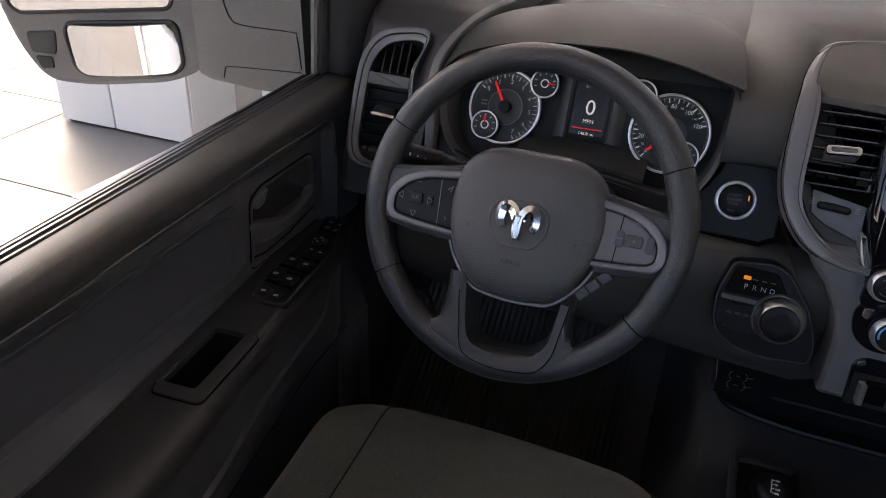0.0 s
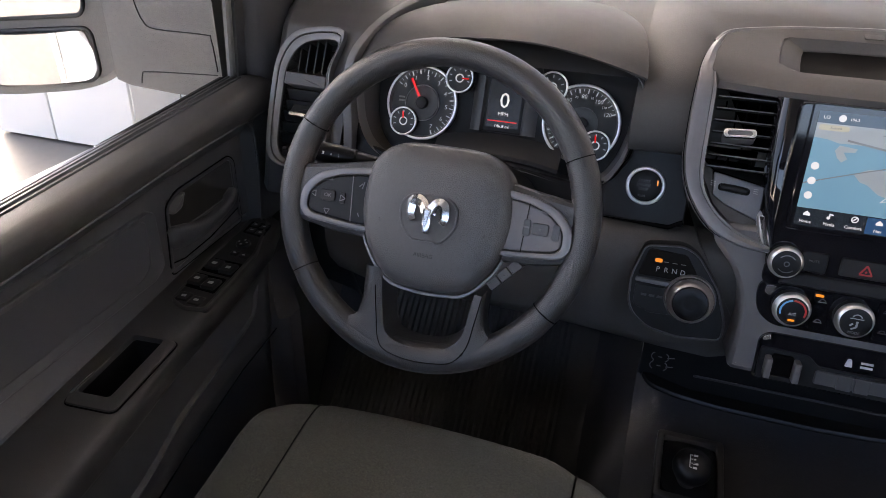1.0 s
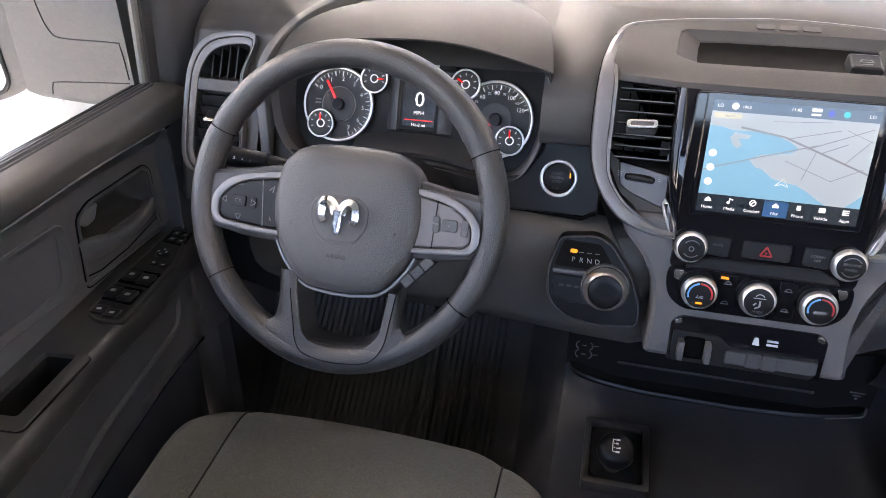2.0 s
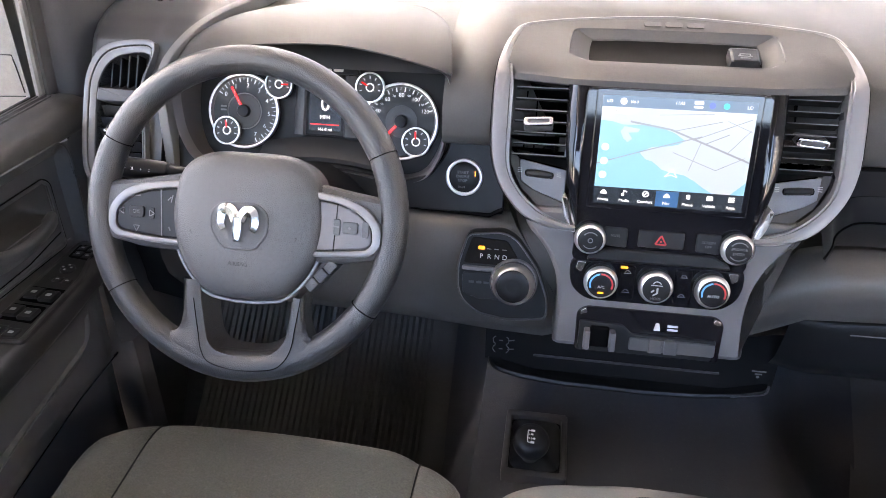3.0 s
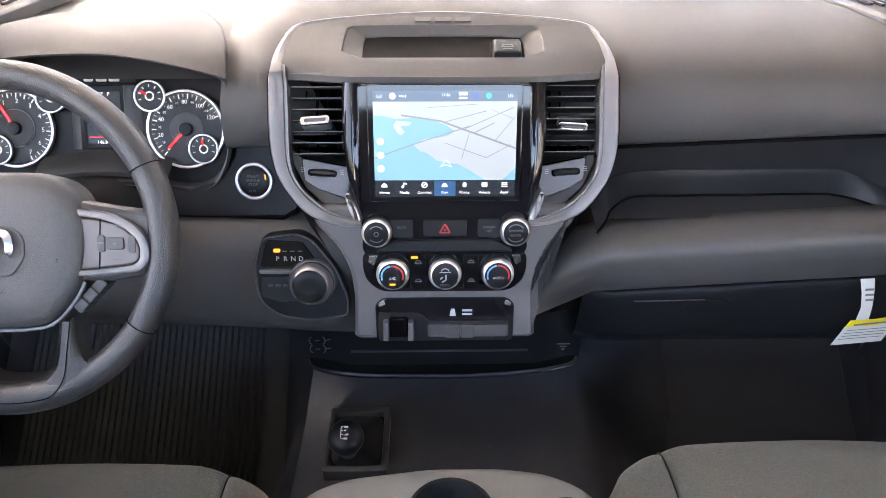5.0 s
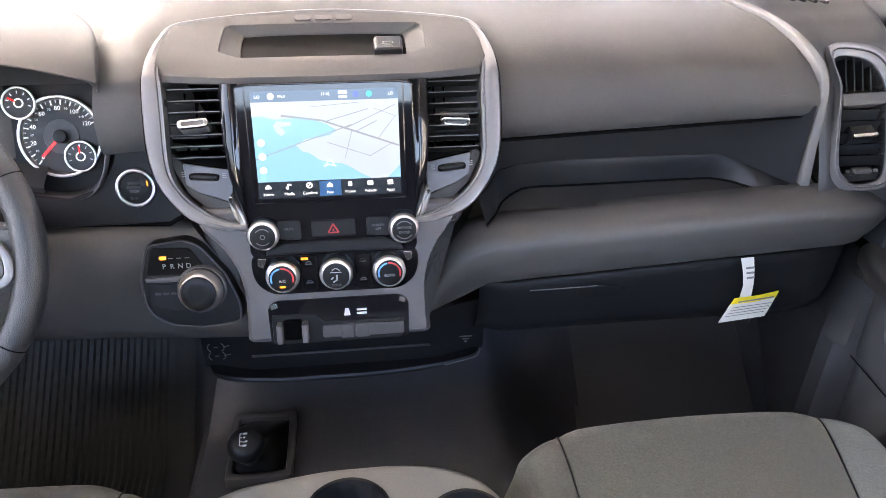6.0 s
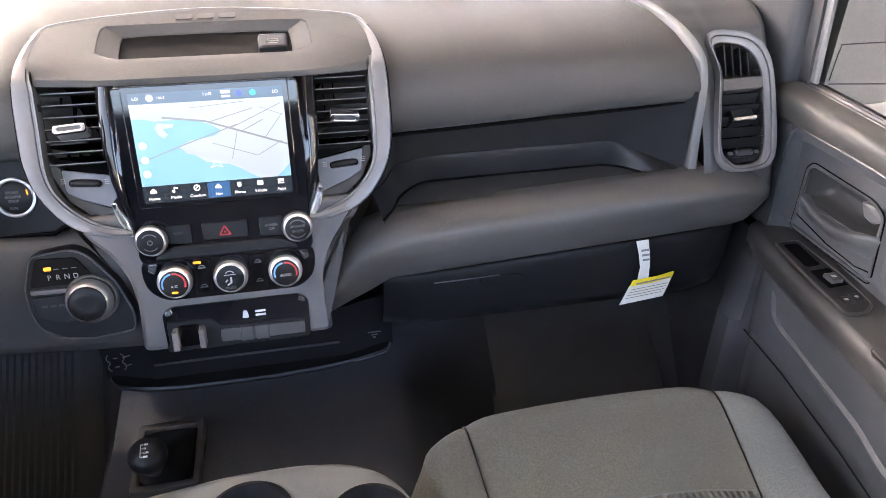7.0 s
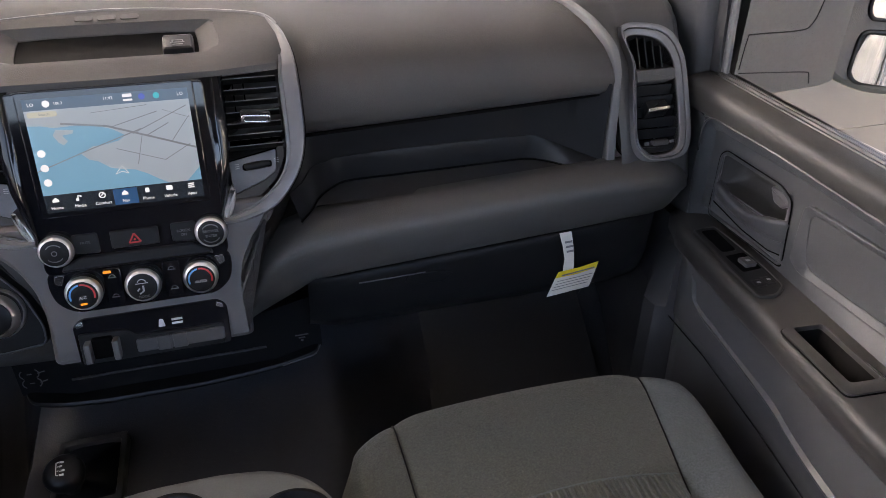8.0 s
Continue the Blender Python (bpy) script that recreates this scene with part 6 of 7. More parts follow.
    for y, z0, z1, w in ((0.5745, 0.628, 0.652, 0.003), (0.579, 0.621, 0.6565, 0.008), (0.595, 0.616, 0.651, 0.011), (0.615, 0.6135, 0.645, 0.013), (0.635, 0.613, 0.639, 0.014), (0.655, 0.6135, 0.6365, 0.0145), (0.675, 0.615, 0.6365, 0.014), (0.695, 0.617, 0.639, 0.013), (0.715, 0.6205, 0.644, 0.011), (0.729, 0.625, 0.649, 0.008), (0.7335, 0.630, 0.646, 0.003)):
        rows.append([(y, z1 - 0.002, -0.006), (y, z1, w - 0.005), (y, z1 - 0.002, w - 0.001), (y, z1 - 0.006, w), (y, (z0 + z1) / 2, w * 0.92), (y, z0 + 0.004, w * 0.7), (y, z0, -0.001)])
    loft(bm, rows, MD)
    part("pull_handle", bm, DOOR, hz, angle=60)
    bm = bmesh.new()
    tube(bm, [(s * 0.8365, y, z) for y, z in ((0.7335, 0.612), (0.66, 0.600), (0.60, 0.5985), (0.575, 0.604))], 0.001, 5)
    part("pull_gap", bm, DEEP, hz)
    bm = bmesh.new()
    slab(bm, rounded([(0.629, 0.686), (0.590, 0.6895), (0.5865, 0.674), (0.600, 0.664), (0.617, 0.667)], 0.004), -0.02, -0.001, 0.003, MD)
    part("release_lever", bm, SILVER, hz, "grey release lever")
    bm = bmesh.new()
    edge = [(0.811, 0.7545, 0.585), (0.811, 0.7615, 0.65), (0.811, 0.7635, 0.70), (0.811, 0.7615, 0.728), (0.811, 0.754, 0.742), (0.811, 0.738, 0.7475), (0.811, 0.70, 0.7475), (0.811, 0.60, 0.747)] + [(0.811, y, 0.7465 + sill_drop(y)) for y in (0.5, 0.35, 0.2, -0.3, -0.7)]
    tube(bm, spline([(s * x, y, z) for x, y, z in edge], 4), 0.0018, 6)
    part("recess_edge", bm, DOOR, d)
    # armrest
    bm = bmesh.new()
    rows = []
    for y in (-0.75, -0.3, 0.1, 0.25, 0.344, 0.4535, 0.55, 0.65, 0.72, 0.76, 0.785):
        a = arm_x(y) + max(0, (y - 0.72)) * 0.25
        zt = 0.580 - max(0, (y - 0.74)) * 0.1
        rows.append([(s * x, y, z) for x, z in ((0.845, zt), (max(0.804, a + 0.016), zt), (max(0.7545, a + 0.013), zt), (a + 0.010, zt - 0.0005), (a + 0.002, zt - 0.005), (a, zt - 0.014), (a + 0.002, zt - 0.034), (a + 0.010, zt - 0.046), (0.80, zt - 0.055))])
    loft(bm, rows)
    pit = [f for f in bm.faces if (f.calc_center_median() - Vector((s * 0.7795, 0.40, 0.58))).length < 0.008]
    bmesh.ops.delete(bm, geom=pit, context="FACES")
    part("armrest", bm, ARM, d, "dark armrest top", angle=60)
    # lower panel with a pressed rib
    bm = bmesh.new()
    rows = []
    for y in (-0.75, 0.0, 0.3, 0.45, 0.6, 0.68, 0.705, 0.72):
        a = min(arm_x(y) + 0.020, 0.775) + (0.03 if y > 0.715 else 0.004 if y > 0.70 else 0)
        rows.append([(s * x, y, z) for x, z in ((a - 0.002, 0.545), (a, 0.53), (a + 0.003, 0.47), (a + 0.005, 0.425), (a + 0.007, 0.405 + 0.07 * max(0.0, y - 0.34)), (a + 0.012, 0.397), (a + 0.016, 0.30), (a + 0.02, 0.12))])
    loft(bm, rows)
    part("lower_panel", bm, DOOR, d, angle=60)
    bm = bmesh.new()
    rib = [(0.666, 0.526), (0.658, 0.497), (0.637, 0.479), (0.58, 0.469), (0.45, 0.458), (0.35, 0.443), (0.0, 0.42)]
    rows = []
    for p in spline([(y, z, 0) for y, z in rib], 5):
        a = min(arm_x(p.x) + 0.021, 0.776)
        rows.append([(s * (a + 0.003), p.x + 0.006, p.y + 0.006), (s * (a - 0.003), p.x, p.y), (s * (a - 0.001), p.x - 0.008, p.y - 0.008), (s * (a + 0.004), p.x - 0.012, p.y - 0.012)])
    loft(bm, rows)
    part("pressed_rib", bm, DOOR, d, angle=60)
    bm = bmesh.new()
    tube(bm, [(s * (min(arm_x(y) + 0.020, 0.775) - 0.003), y, 0.400 + 0.07 * max(0.0, y - 0.34)) for y in (-0.3, 0.3, 0.45, 0.6, 0.68, 0.70)], 0.0011, 6)
    part("panel_seam", bm, DEEP, d)
    # armrest pocket
    def arm_ring(name, cx, cy, w, l, mat, tilt):
        mm = Matrix.Translation((s * cx, cy, 0.580)) @ pose(0, 0, 0, 0, 0, tilt * s)
        bm = bmesh.new()
        o, i = rect(w + 0.021, l + 0.020, 0.009, -0.0075 * s, -0.0085), rect(w, l, 0.005)
        band(bm, o, i, -0.004, 0.0038, 0.0016, mm)
        r = part(name, bm, mat, d)
        bm = bmesh.new()
        tube(bm, [mm @ Vector((x, y, 0.0008)) for x, y in inset(o, -0.0008)], 0.0011, 5, closed=True)
        part("pocket_gap", bm, DEEP, r)
        bm = bmesh.new()
        loft(bm, [[(x, y, z) for x, y in inset(i, q)] for z, q in ((0.001, -0.0015), (-0.03, 0.001), (-0.05, 0.002), (-0.051, 0.008))], mm, closed=True, caps=True)
        bmesh.ops.delete(bm, geom=[f for f in bm.faces if len(f.verts) > 6 and (mm.inverted() @ f.calc_center_median()).z > -0.02], context="FACES")
        part("well", bm, TRAY_BLACK, r)

    arm_ring("armrest_pocket", 0.779, 0.3985, 0.0405, 0.103, ARM, -4.5)
    # switch plate
    plate = rounded([(0.764, 0.520), (0.790, 0.515), (0.818, 0.533), (0.826, 0.60), (0.828, 0.706), (0.786, 0.706), (0.772, 0.60)], 0.010)
    if s < 0:
        plate = rounded([(0.753, 0.520), (0.782, 0.514), (0.8095, 0.526), (0.8225, 0.62), (0.8315, 0.755), (0.816, 0.764), (0.800, 0.760), (0.767, 0.665)], 0.009)
    bm = bmesh.new()
    slab(bm, [(s * x, y) for x, y in plate], 0.576, 0.5835, 0.002)
    sp = part("switch_plate", bm, BLACK, d)
    bm = bmesh.new()
    band(bm, [(s * x, y) for x, y in plate], [(s * x, y) for x, y in inset(plate, 0.004)], 0.580, 0.5850, 0.0012)
    part("plate_border", bm, ARM, sp)

    def rocker(x, y, w, l, h=0.004, mat=BLACK):
        bm = bmesh.new()
        slab(bm, rect(w, l, 0.002, s * x, y, 3), 0.580, 0.5835 + h, 0.0015)
        r = part("switch", bm, mat, sp)
        bm = bmesh.new()
        shape(bm, rect(w * 0.36, l * 0.24, 0.0008, s * x, y, 2), 0.5836 + h)
        part("switch_mark", bm, PRINT_MID, r)

    if s > 0:
        # Flat near-black patch: the pull pocket's inner shade put into colour.
        bm = bmesh.new()
        slab(bm, rounded([(0.788, 0.632), (0.812, 0.632), (0.818, 0.695), (0.794, 0.695)], 0.006), 0.583, 0.5842, 0)
        part("pull_pocket_shade", bm, DEEP, sp)
        # Flat too: shade round the window switch painted near-black.
        bm = bmesh.new()
        slab(bm, rounded([(0.784, 0.578), (0.816, 0.580), (0.818, 0.624), (0.786, 0.622)], 0.003), 0.583, 0.5840, 0)
        part("switch_well_shade", bm, DEEP, sp)
        rocker(0.803, 0.596, 0.018, 0.020, 0.006, DASH_LOW)
        rocker(0.786, 0.548, 0.015, 0.016, 0.002)
        rocker(0.804, 0.551, 0.015, 0.016, 0.002)
    else:
        rocker(0.7965, 0.537, 0.018, 0.018, 0.002)
        rocker(0.7755, 0.5335, 0.018, 0.018, 0.002)
        for y in (0.572, 0.613):
            # Shade of the switch hollow, painted as a flat near-black patch.
            bm = bmesh.new()
            slab(bm, rounded([(s * 0.815, y - 0.013), (s * 0.764, y - 0.017), (s * 0.768, y + 0.019), (s * 0.818, y + 0.021)], 0.003), 0.583, 0.5840, 0)
            part("switch_well_shade", bm, DEEP, sp)
            rocker(0.8025, y + 0.003, 0.020, 0.022, 0.005)
            rocker(0.7785, y - 0.001, 0.020, 0.022, 0.005)
        rocker(0.7955, 0.6545, 0.013, 0.011, 0.002)
        rocker(0.7795, 0.652, 0.013, 0.011, 0.002)
        bm = bmesh.new()
        lathe(bm, [(0.0105, 0.582), (0.0105, 0.5865), (0.0085, 0.588)], 24, Matrix.Translation((s * 0.7975, 0.6805, 0)))
        mk = part("mirror_pad", bm, BLACK, sp)
        for k in range(4):
            bm = bmesh.new()
            a = k * math.pi / 2
            shape(bm, rect(0.003, 0.003, 0, s * 0.7975 + 0.0062 * math.cos(a), 0.6805 + 0.0062 * math.sin(a)), 0.5882)
            part("switch_mark", bm, PRINT_MID, mk)
        # Flat near-black patch for the shade round the front switches.
        bm = bmesh.new()
        slab(bm, rounded([(s * 0.819, 0.713), (s * 0.783, 0.708), (s * 0.789, 0.746), (s * 0.823, 0.748)], 0.003), 0.583, 0.5845, 0)
        part("switch_well_shade", bm, DEEP, sp)
        rocker(0.8085, 0.722, 0.014, 0.014, 0.002)
        rocker(0.7925, 0.719, 0.014, 0.014, 0.002)
        rocker(0.8115, 0.739, 0.013, 0.013, 0.002)
        rocker(0.7955, 0.7365, 0.013, 0.013, 0.002)
    # window
    bm = bmesh.new()
    for x, z, r in ((0.856, 0.7885, 0.0028), (0.863, 0.790, 0.0032), (0.871, 0.7895, 0.0032), (0.880, 0.787, 0.004)):
        tube(bm, [(s * x, -0.75, z - 0.062), (s * x, 0.30, z - 0.020), (s * x, 0.812, z)], r, 6)
    part("window_seal", bm, SEAL, d, "black rubber seal strips")
    bm = bmesh.new()
    loft(bm, [[(s * 0.872, y, 0.785), (s * 0.866, y, 1.0), (s * 0.82, y, 1.42)] for y in (-0.75, 0.808)])
    g = part("window_glass", bm, SIDE_GLASS, d, "lightly tinted side window glass")
    g.visible_shadow = False
    bm = bmesh.new()
    for x, y, w, l in ((0.866, 0.826, 0.014, 0.022),):
        loft(bm, [[(s * (x - w / 2), y - l / 2, 0.790), (s * (x + w / 2), y - l / 2, 0.790), (s * (x + w / 2), y + l / 2, 0.790), (s * (x - w / 2), y + l / 2, 0.790)],
                  [(s * (x - w / 2 - 0.045), y - l / 2, 1.45), (s * (x + w / 2 - 0.045), y - l / 2, 1.45), (s * (x + w / 2 - 0.045), y + l / 2, 1.45), (s * (x - w / 2 - 0.045), y + l / 2, 1.45)]], closed=True, caps=True)
    part("window_upright", bm, PILLAR, d)
    bm = bmesh.new()
    loft(bm, [[(s * (x - k), y, z) for x, y in ((0.864, 0.816), (0.864, 0.808), (0.867, 0.805), (0.873, 0.806), (0.874, 0.816))] for z, k in ((0.79, 0.0), (1.45, 0.045))], closed=True, caps=True)
    part("window_channel", bm, TRIM, d, "slim grey glass channel")
    bm = bmesh.new()
    block(bm, (s * 0.905, 0.03, 0.42), (0.04, 1.56, 0.60), 0.01)
    part("outer_skin", bm, TRUCK_PAINT, d, "white painted outer skin")
    bm = bmesh.new()
    slab(bm, rounded([(-0.70, 0.52), (-0.52, 0.525), (-0.50, 0.55), (-0.53, 0.575), (-0.70, 0.57), (-0.72, 0.545)], 0.012), -0.09, -0.072, 0.006, MD)
    part("outer_handle", bm, BLACK, d, "black outer door handle")


front_door(1)
front_door(-1)

for s in (-1, 1):
    # windscreen pillar trim and kick panel
    bm = bmesh.new()
    rows = []
    for z, y0, y1 in ((0.74, 0.835, 1.10), (0.80, 0.835, 1.10), (0.90, 0.835, 1.06), (1.05, 0.835, 0.98), (1.25, 0.82, 0.87), (1.45, 0.45, 0.6)):
        k = (z - 0.78) * 0.06
        rows.append([(s * (0.868 - k), y0, z), (s * (0.842 - k), y0 + 0.004, z), (s * (0.833 - k), y0 + 0.02, z), (s * (0.812 - k), (y0 + y1) / 2, z), (s * (0.80 - k), y1, z), (s * (0.81 - k), y1 + 0.2, z)])
    loft(bm, rows)
    tagged(part("pillar_trim", bm, PILLAR, angle=60), "dark grey windscreen pillar trim", "pillar trim", kind="structure")
    bm = bmesh.new()
    rows = []
    for z in (0.08, 0.2, 0.36, 0.415, 0.44, 0.50, 0.55):
        e = 0.0 if z < 0.42 else 0.03 if z < 0.5 else 0.05
        rows.append([(s * 0.86, 0.735, z), (s * (0.79 + e * 0.3), 0.735 + e * 0.3, z), (s * (0.775 + e), 0.745 + e * 0.3, z), (s * (0.772 + e), 0.775 + e, z), (s * (0.80 + e * 0.5), 0.80 + e, z), (s * 0.83, 1.0, z), (s * 0.83, 1.25, z)])
    loft(bm, rows)
    tagged(part("kick_panel", bm, PILLAR, angle=50), "dark grey moulded kick panel beside the footwell", "kick panel", kind="structure")

# ---- seats ----


def seat_cushion(cx, hw, front, label, left_mat, right_mat, seam_l, seam_r, slant=0.0):
    st = thing("seat_cushion", (cx, 0.3, 0.14), label, "seat", "front seats")
    ys = [0.02, 0.12, 0.22, 0.32, 0.40, 0.47, front - 0.06, front - 0.03, front - 0.012, front - 0.002, front + 0.003, front, front - 0.012, front - 0.03]
    zs = [0.405, 0.402, 0.402, 0.406, 0.411, 0.4165, 0.4205, 0.420, 0.4155, 0.406, 0.385, 0.355, 0.30, 0.20]

    def line(x, k):
        u = (x - cx) / hw
        curve = 0.060 * max(0, abs(u) - 0.55) ** 1.6 / 0.45 ** 1.6
        y = ys[k] - (curve if k > 4 else 0) * min(1, (k - 4) / 2)
        crown = 0.012 * (1 - u * u)
        z = zs[k] + (crown if zs[k] > 0.37 else 0)
        return y, z

    def lean(k):
        return slant * max(0.0, front - ys[k])

    def strip(x0, x1, n, lift, m, name):
        bm = bmesh.new()
        rows = []
        for j in range(n + 1):
            t = j / n
            x = x0 + (x1 - x0) * t
            bulge = lift * math.sin(math.pi * min(max(t, 0), 1)) ** 0.5 if 0 < t < 1 else 0
            row = []
            for k in range(len(ys)):
                y, z = line(x, k)
                row.append((x - t * lean(k), y + (bulge * 0.3 if k > 7 else 0), z + (bulge if zs[k] > 0.37 else 0)))
            rows.append(row)
        loft(bm, rows)
        return part(name, bm, m, st, angle=80)

    strip(seam_l, seam_r, 24, 0.005, FABRIC, "centre_panel")
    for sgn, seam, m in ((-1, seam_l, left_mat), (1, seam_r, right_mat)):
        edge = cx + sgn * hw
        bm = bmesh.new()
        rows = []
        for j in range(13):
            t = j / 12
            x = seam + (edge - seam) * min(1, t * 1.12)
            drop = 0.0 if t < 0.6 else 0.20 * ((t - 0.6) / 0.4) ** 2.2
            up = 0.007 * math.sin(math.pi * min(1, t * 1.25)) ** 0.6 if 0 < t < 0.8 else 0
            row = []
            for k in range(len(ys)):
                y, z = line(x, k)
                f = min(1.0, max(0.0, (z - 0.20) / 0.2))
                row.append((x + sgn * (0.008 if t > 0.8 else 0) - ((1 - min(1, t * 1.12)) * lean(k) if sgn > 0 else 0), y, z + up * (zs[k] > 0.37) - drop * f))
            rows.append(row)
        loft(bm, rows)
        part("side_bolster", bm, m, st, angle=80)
    for seam in (seam_l, seam_r):
        bm = bmesh.new()
        pts = []
        for k in range(len(ys) - 2):
            y, z = line(seam, k)
            pts.append((seam - (lean(k) if seam == seam_r else 0), y + (0.0008 if k > 8 else 0), z + (0.0006 if k <= 8 else 0)))
        tube(bm, spline(pts, 3), 0.0013, 6)
        part("seam", bm, BLACK, st)
    # ribbed rear insert
    n = 34
    for j in range(n):
        bm = bmesh.new()
        x = seam_l + 0.05 + (seam_r - seam_l - 0.10) * (j + 0.5) / n
        w = (seam_r - seam_l - 0.10) / n
        pts = []
        for k in (0, 1, 2, 3):
            y, z = line(x, k)
            pts.append((x, min(y, 0.418 - 0.06 * ((x - cx) / hw) ** 2), z + 0.006))
        y, z = line(x, 4)
        pts.append((x, 0.418 - 0.06 * ((x - cx) / hw) ** 2, line(x, 4)[1] + 0.0055))
        tube(bm, pts, w * 0.42, 6)
        part("insert_rib", bm, FABRIC, st)
    bm = bmesh.new()
    tube(bm, [(x, 0.420 - 0.06 * ((x - cx) / hw) ** 2, line(x, 4)[1] + 0.0055) for x in [seam_l + 0.05 + (seam_r - seam_l - 0.10) * j / 20 for j in range(21)]], 0.0022, 6)
    part("insert_seam", bm, FABRIC_SIDE, st)
    bm = bmesh.new()
    block(bm, (cx, 0.27, 0.185), (hw * 1.7, 0.5, 0.10), 0.02)
    part("seat_base", bm, BLACK, st)
    return st


seat_cushion(-0.464, 0.265, 0.578, "dark grey cloth driver seat cushion with stitched bolsters", FABRIC, FABRIC, -0.628, -0.272)
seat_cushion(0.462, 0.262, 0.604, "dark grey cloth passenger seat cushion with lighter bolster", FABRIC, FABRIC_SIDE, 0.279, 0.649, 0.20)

# centre seat folded into a console with cup holders
con = thing("console_armrest", (0.005, 0.3, 0.33), "grey plastic folded centre armrest with two cup holders", "console")
CO = [(-0.185, 0.0), (-0.186, 0.30), (-0.186, 0.44), (-0.176, 0.478), (-0.155, 0.500), (-0.118, 0.517), (-0.02, 0.5305), (0.06, 0.5305), (0.118, 0.521), (0.156, 0.500), (0.180, 0.468), (0.192, 0.43), (0.192, 0.30), (0.191, 0.0)]
co = rounded(CO, 0.02, 4)
CUPS = [(0.003, 0.4615, 0.046), (0.134, 0.4335, 0.043), (-0.125, 0.40, 0.043)]
bm = bmesh.new()
top = 0.462
outer_loops = []
for z, d in ((0.25, 0.012), (0.40, 0.004), (0.44, 0.0), (top - 0.010, 0.0), (top - 0.003, 0.003), (top, 0.010)):
    outer_loops.append([(x, y, z) for x, y in inset(co, d)])
vs = loft(bm, outer_loops, closed=True)
rim_edges = [bm.edges.get((vs[-1][i], vs[-1][(i + 1) % len(co)])) for i in range(len(co))]
for cx, cy, r in CUPS[:2]:
    ringv = [bm.verts.new((x, y, top)) for x, y in circle(r, 40, cx, cy)]
    rim_edges += [bm.edges.new((ringv[i], ringv[(i + 1) % 40])) for i in range(40)]
bmesh.ops.triangle_fill(bm, use_beauty=True, edges=rim_edges, normal=(0, 0, 1))
part("lid", bm, CONSOLE, con, "grey grained plastic top", angle=50)
for cx, cy, r in CUPS[:2]:
    mm = Matrix.Translation((cx, cy, 0))
    bm = bmesh.new()
    lathe(bm, [(r, top - 0.001), (r + 0.0035, top + 0.0015), (r - 0.001, top + 0.002), (r - 0.003, top - 0.002), (r - 0.004, top - 0.03), (r - 0.006, top - 0.075), (r - 0.012, top - 0.080)], 48, mm)
    bmesh.ops.delete(bm, geom=[f for f in bm.faces if len(f.verts) > 10 and f.calc_center_median().z > top - 0.01], context="FACES")
    cup = part("cup_holder", bm, BLACK, con, "black rubber-lined cup holder", angle=40)
    bm = bmesh.new()
    band(bm, circle(r - 0.006, 40, cx, cy), circle(r - 0.0085, 40, cx, cy), top - 0.045, top - 0.041, 0.001)
    part("liner_ring", bm, SILVER, cup)

# ---- floor things ----
lever = thing("transfer_lever", (-0.127, 0.69, 0.335), "black floor lever with a round knob in a framed boot", "lever")
bm = bmesh.new()
ml = pose(-0.127, 0.695, 0.338, 3)
band(bm, rect(0.092, 0.124, 0.006), rect(0.074, 0.102, 0.005), -0.012, 0.009, 0.0025, ml)
part("boot_frame", bm, DASH_LOW, lever)
bm = bmesh.new()
slab(bm, rect(0.080, 0.108), -0.012, -0.002, 0, ml)
part("frame_floor", bm, BLACK, lever)
bm = bmesh.new()
rows = []
for k in range(8):
    t = k / 7
    w = 0.024 * (1 - t) ** 0.8 + 0.012
    rows.append([(x, y + (-0.045) * t, 0.004 + 0.05 * t) for x, y in rounded([(-w, -w * 1.35), (w, -w * 1.35), (w, w * 1.35), (-w, w * 1.35)], w * 0.5, 3)])
loft(bm, rows, ml, closed=True, caps=True)
part("boot", bm, BLACK, lever)
bm = bmesh.new()
tube(bm, [(-0.128, 0.655, 0.37), (-0.131, 0.640, 0.405)], 0.0085, 12)
part("shaft", bm, BLACK, lever)
bm = bmesh.new()
mkn = pose(-0.134, 0.631, 0.405, 22)
lathe(bm, [(0.013, -0.034), (0.016, -0.020), (0.021, -0.006), (0.0245, 0.006), (0.0240, 0.014), (0.0195, 0.0205), (0.010, 0.0245), (0.003, 0.0252)], 32, mkn)
kb = part("knob", bm, KNOB_BLACK, lever, "smooth dark knob with a white shift pattern", angle=70)
bm = bmesh.new()
mtop = mkn @ Matrix.Translation((0, 0, 0.0254))
bar(bm, (-0.005, -0.008), (-0.005, 0.009), 0.0010, -0.001, mtop, 0.001)
for v, w in ((0.0085, 0.005), (0.003, 0.003), (-0.0025, 0.006), (-0.0080, 0.005)):
    bar(bm, (-0.004, v), (-0.002, v), 0.0010, -0.0012, mtop, 0.001)
    bar(bm, (-0.001, v), (-0.001 + w, v), 0.0024, -0.0012, mtop, 0.001)
part("shift_pattern", bm, PRINT, kb)

# low tray with port symbols under the stack
tray = thing("lower_tray", (0.0, 0.85, 0.33), "black plastic tray below the stack with white symbols", "tray")
bm = bmesh.new()
plan = [(-0.214, 0.90), (-0.212, 0.805), (-0.1985, 0.782), (-0.160, 0.769), (-0.10, 0.7615), (0.03, 0.760), (0.10, 0.765), (0.157, 0.7735), (0.203, 0.788), (0.2125, 0.809), (0.214, 0.90)]
rows = []
for z, shrink, back in ((0.345, 0.10, 0.075), (0.378, 0.05, 0.042), (0.396, 0.014, 0.010), (0.401, 0.002, 0.001), (0.405, 0.0, 0.0), (0.4085, 0.003, 0.002), (0.409, 0.012, 0.009)):
    rows.append([(x * (1 - shrink), y + back, z) for x, y in rounded(plan, 0.014, 4)])
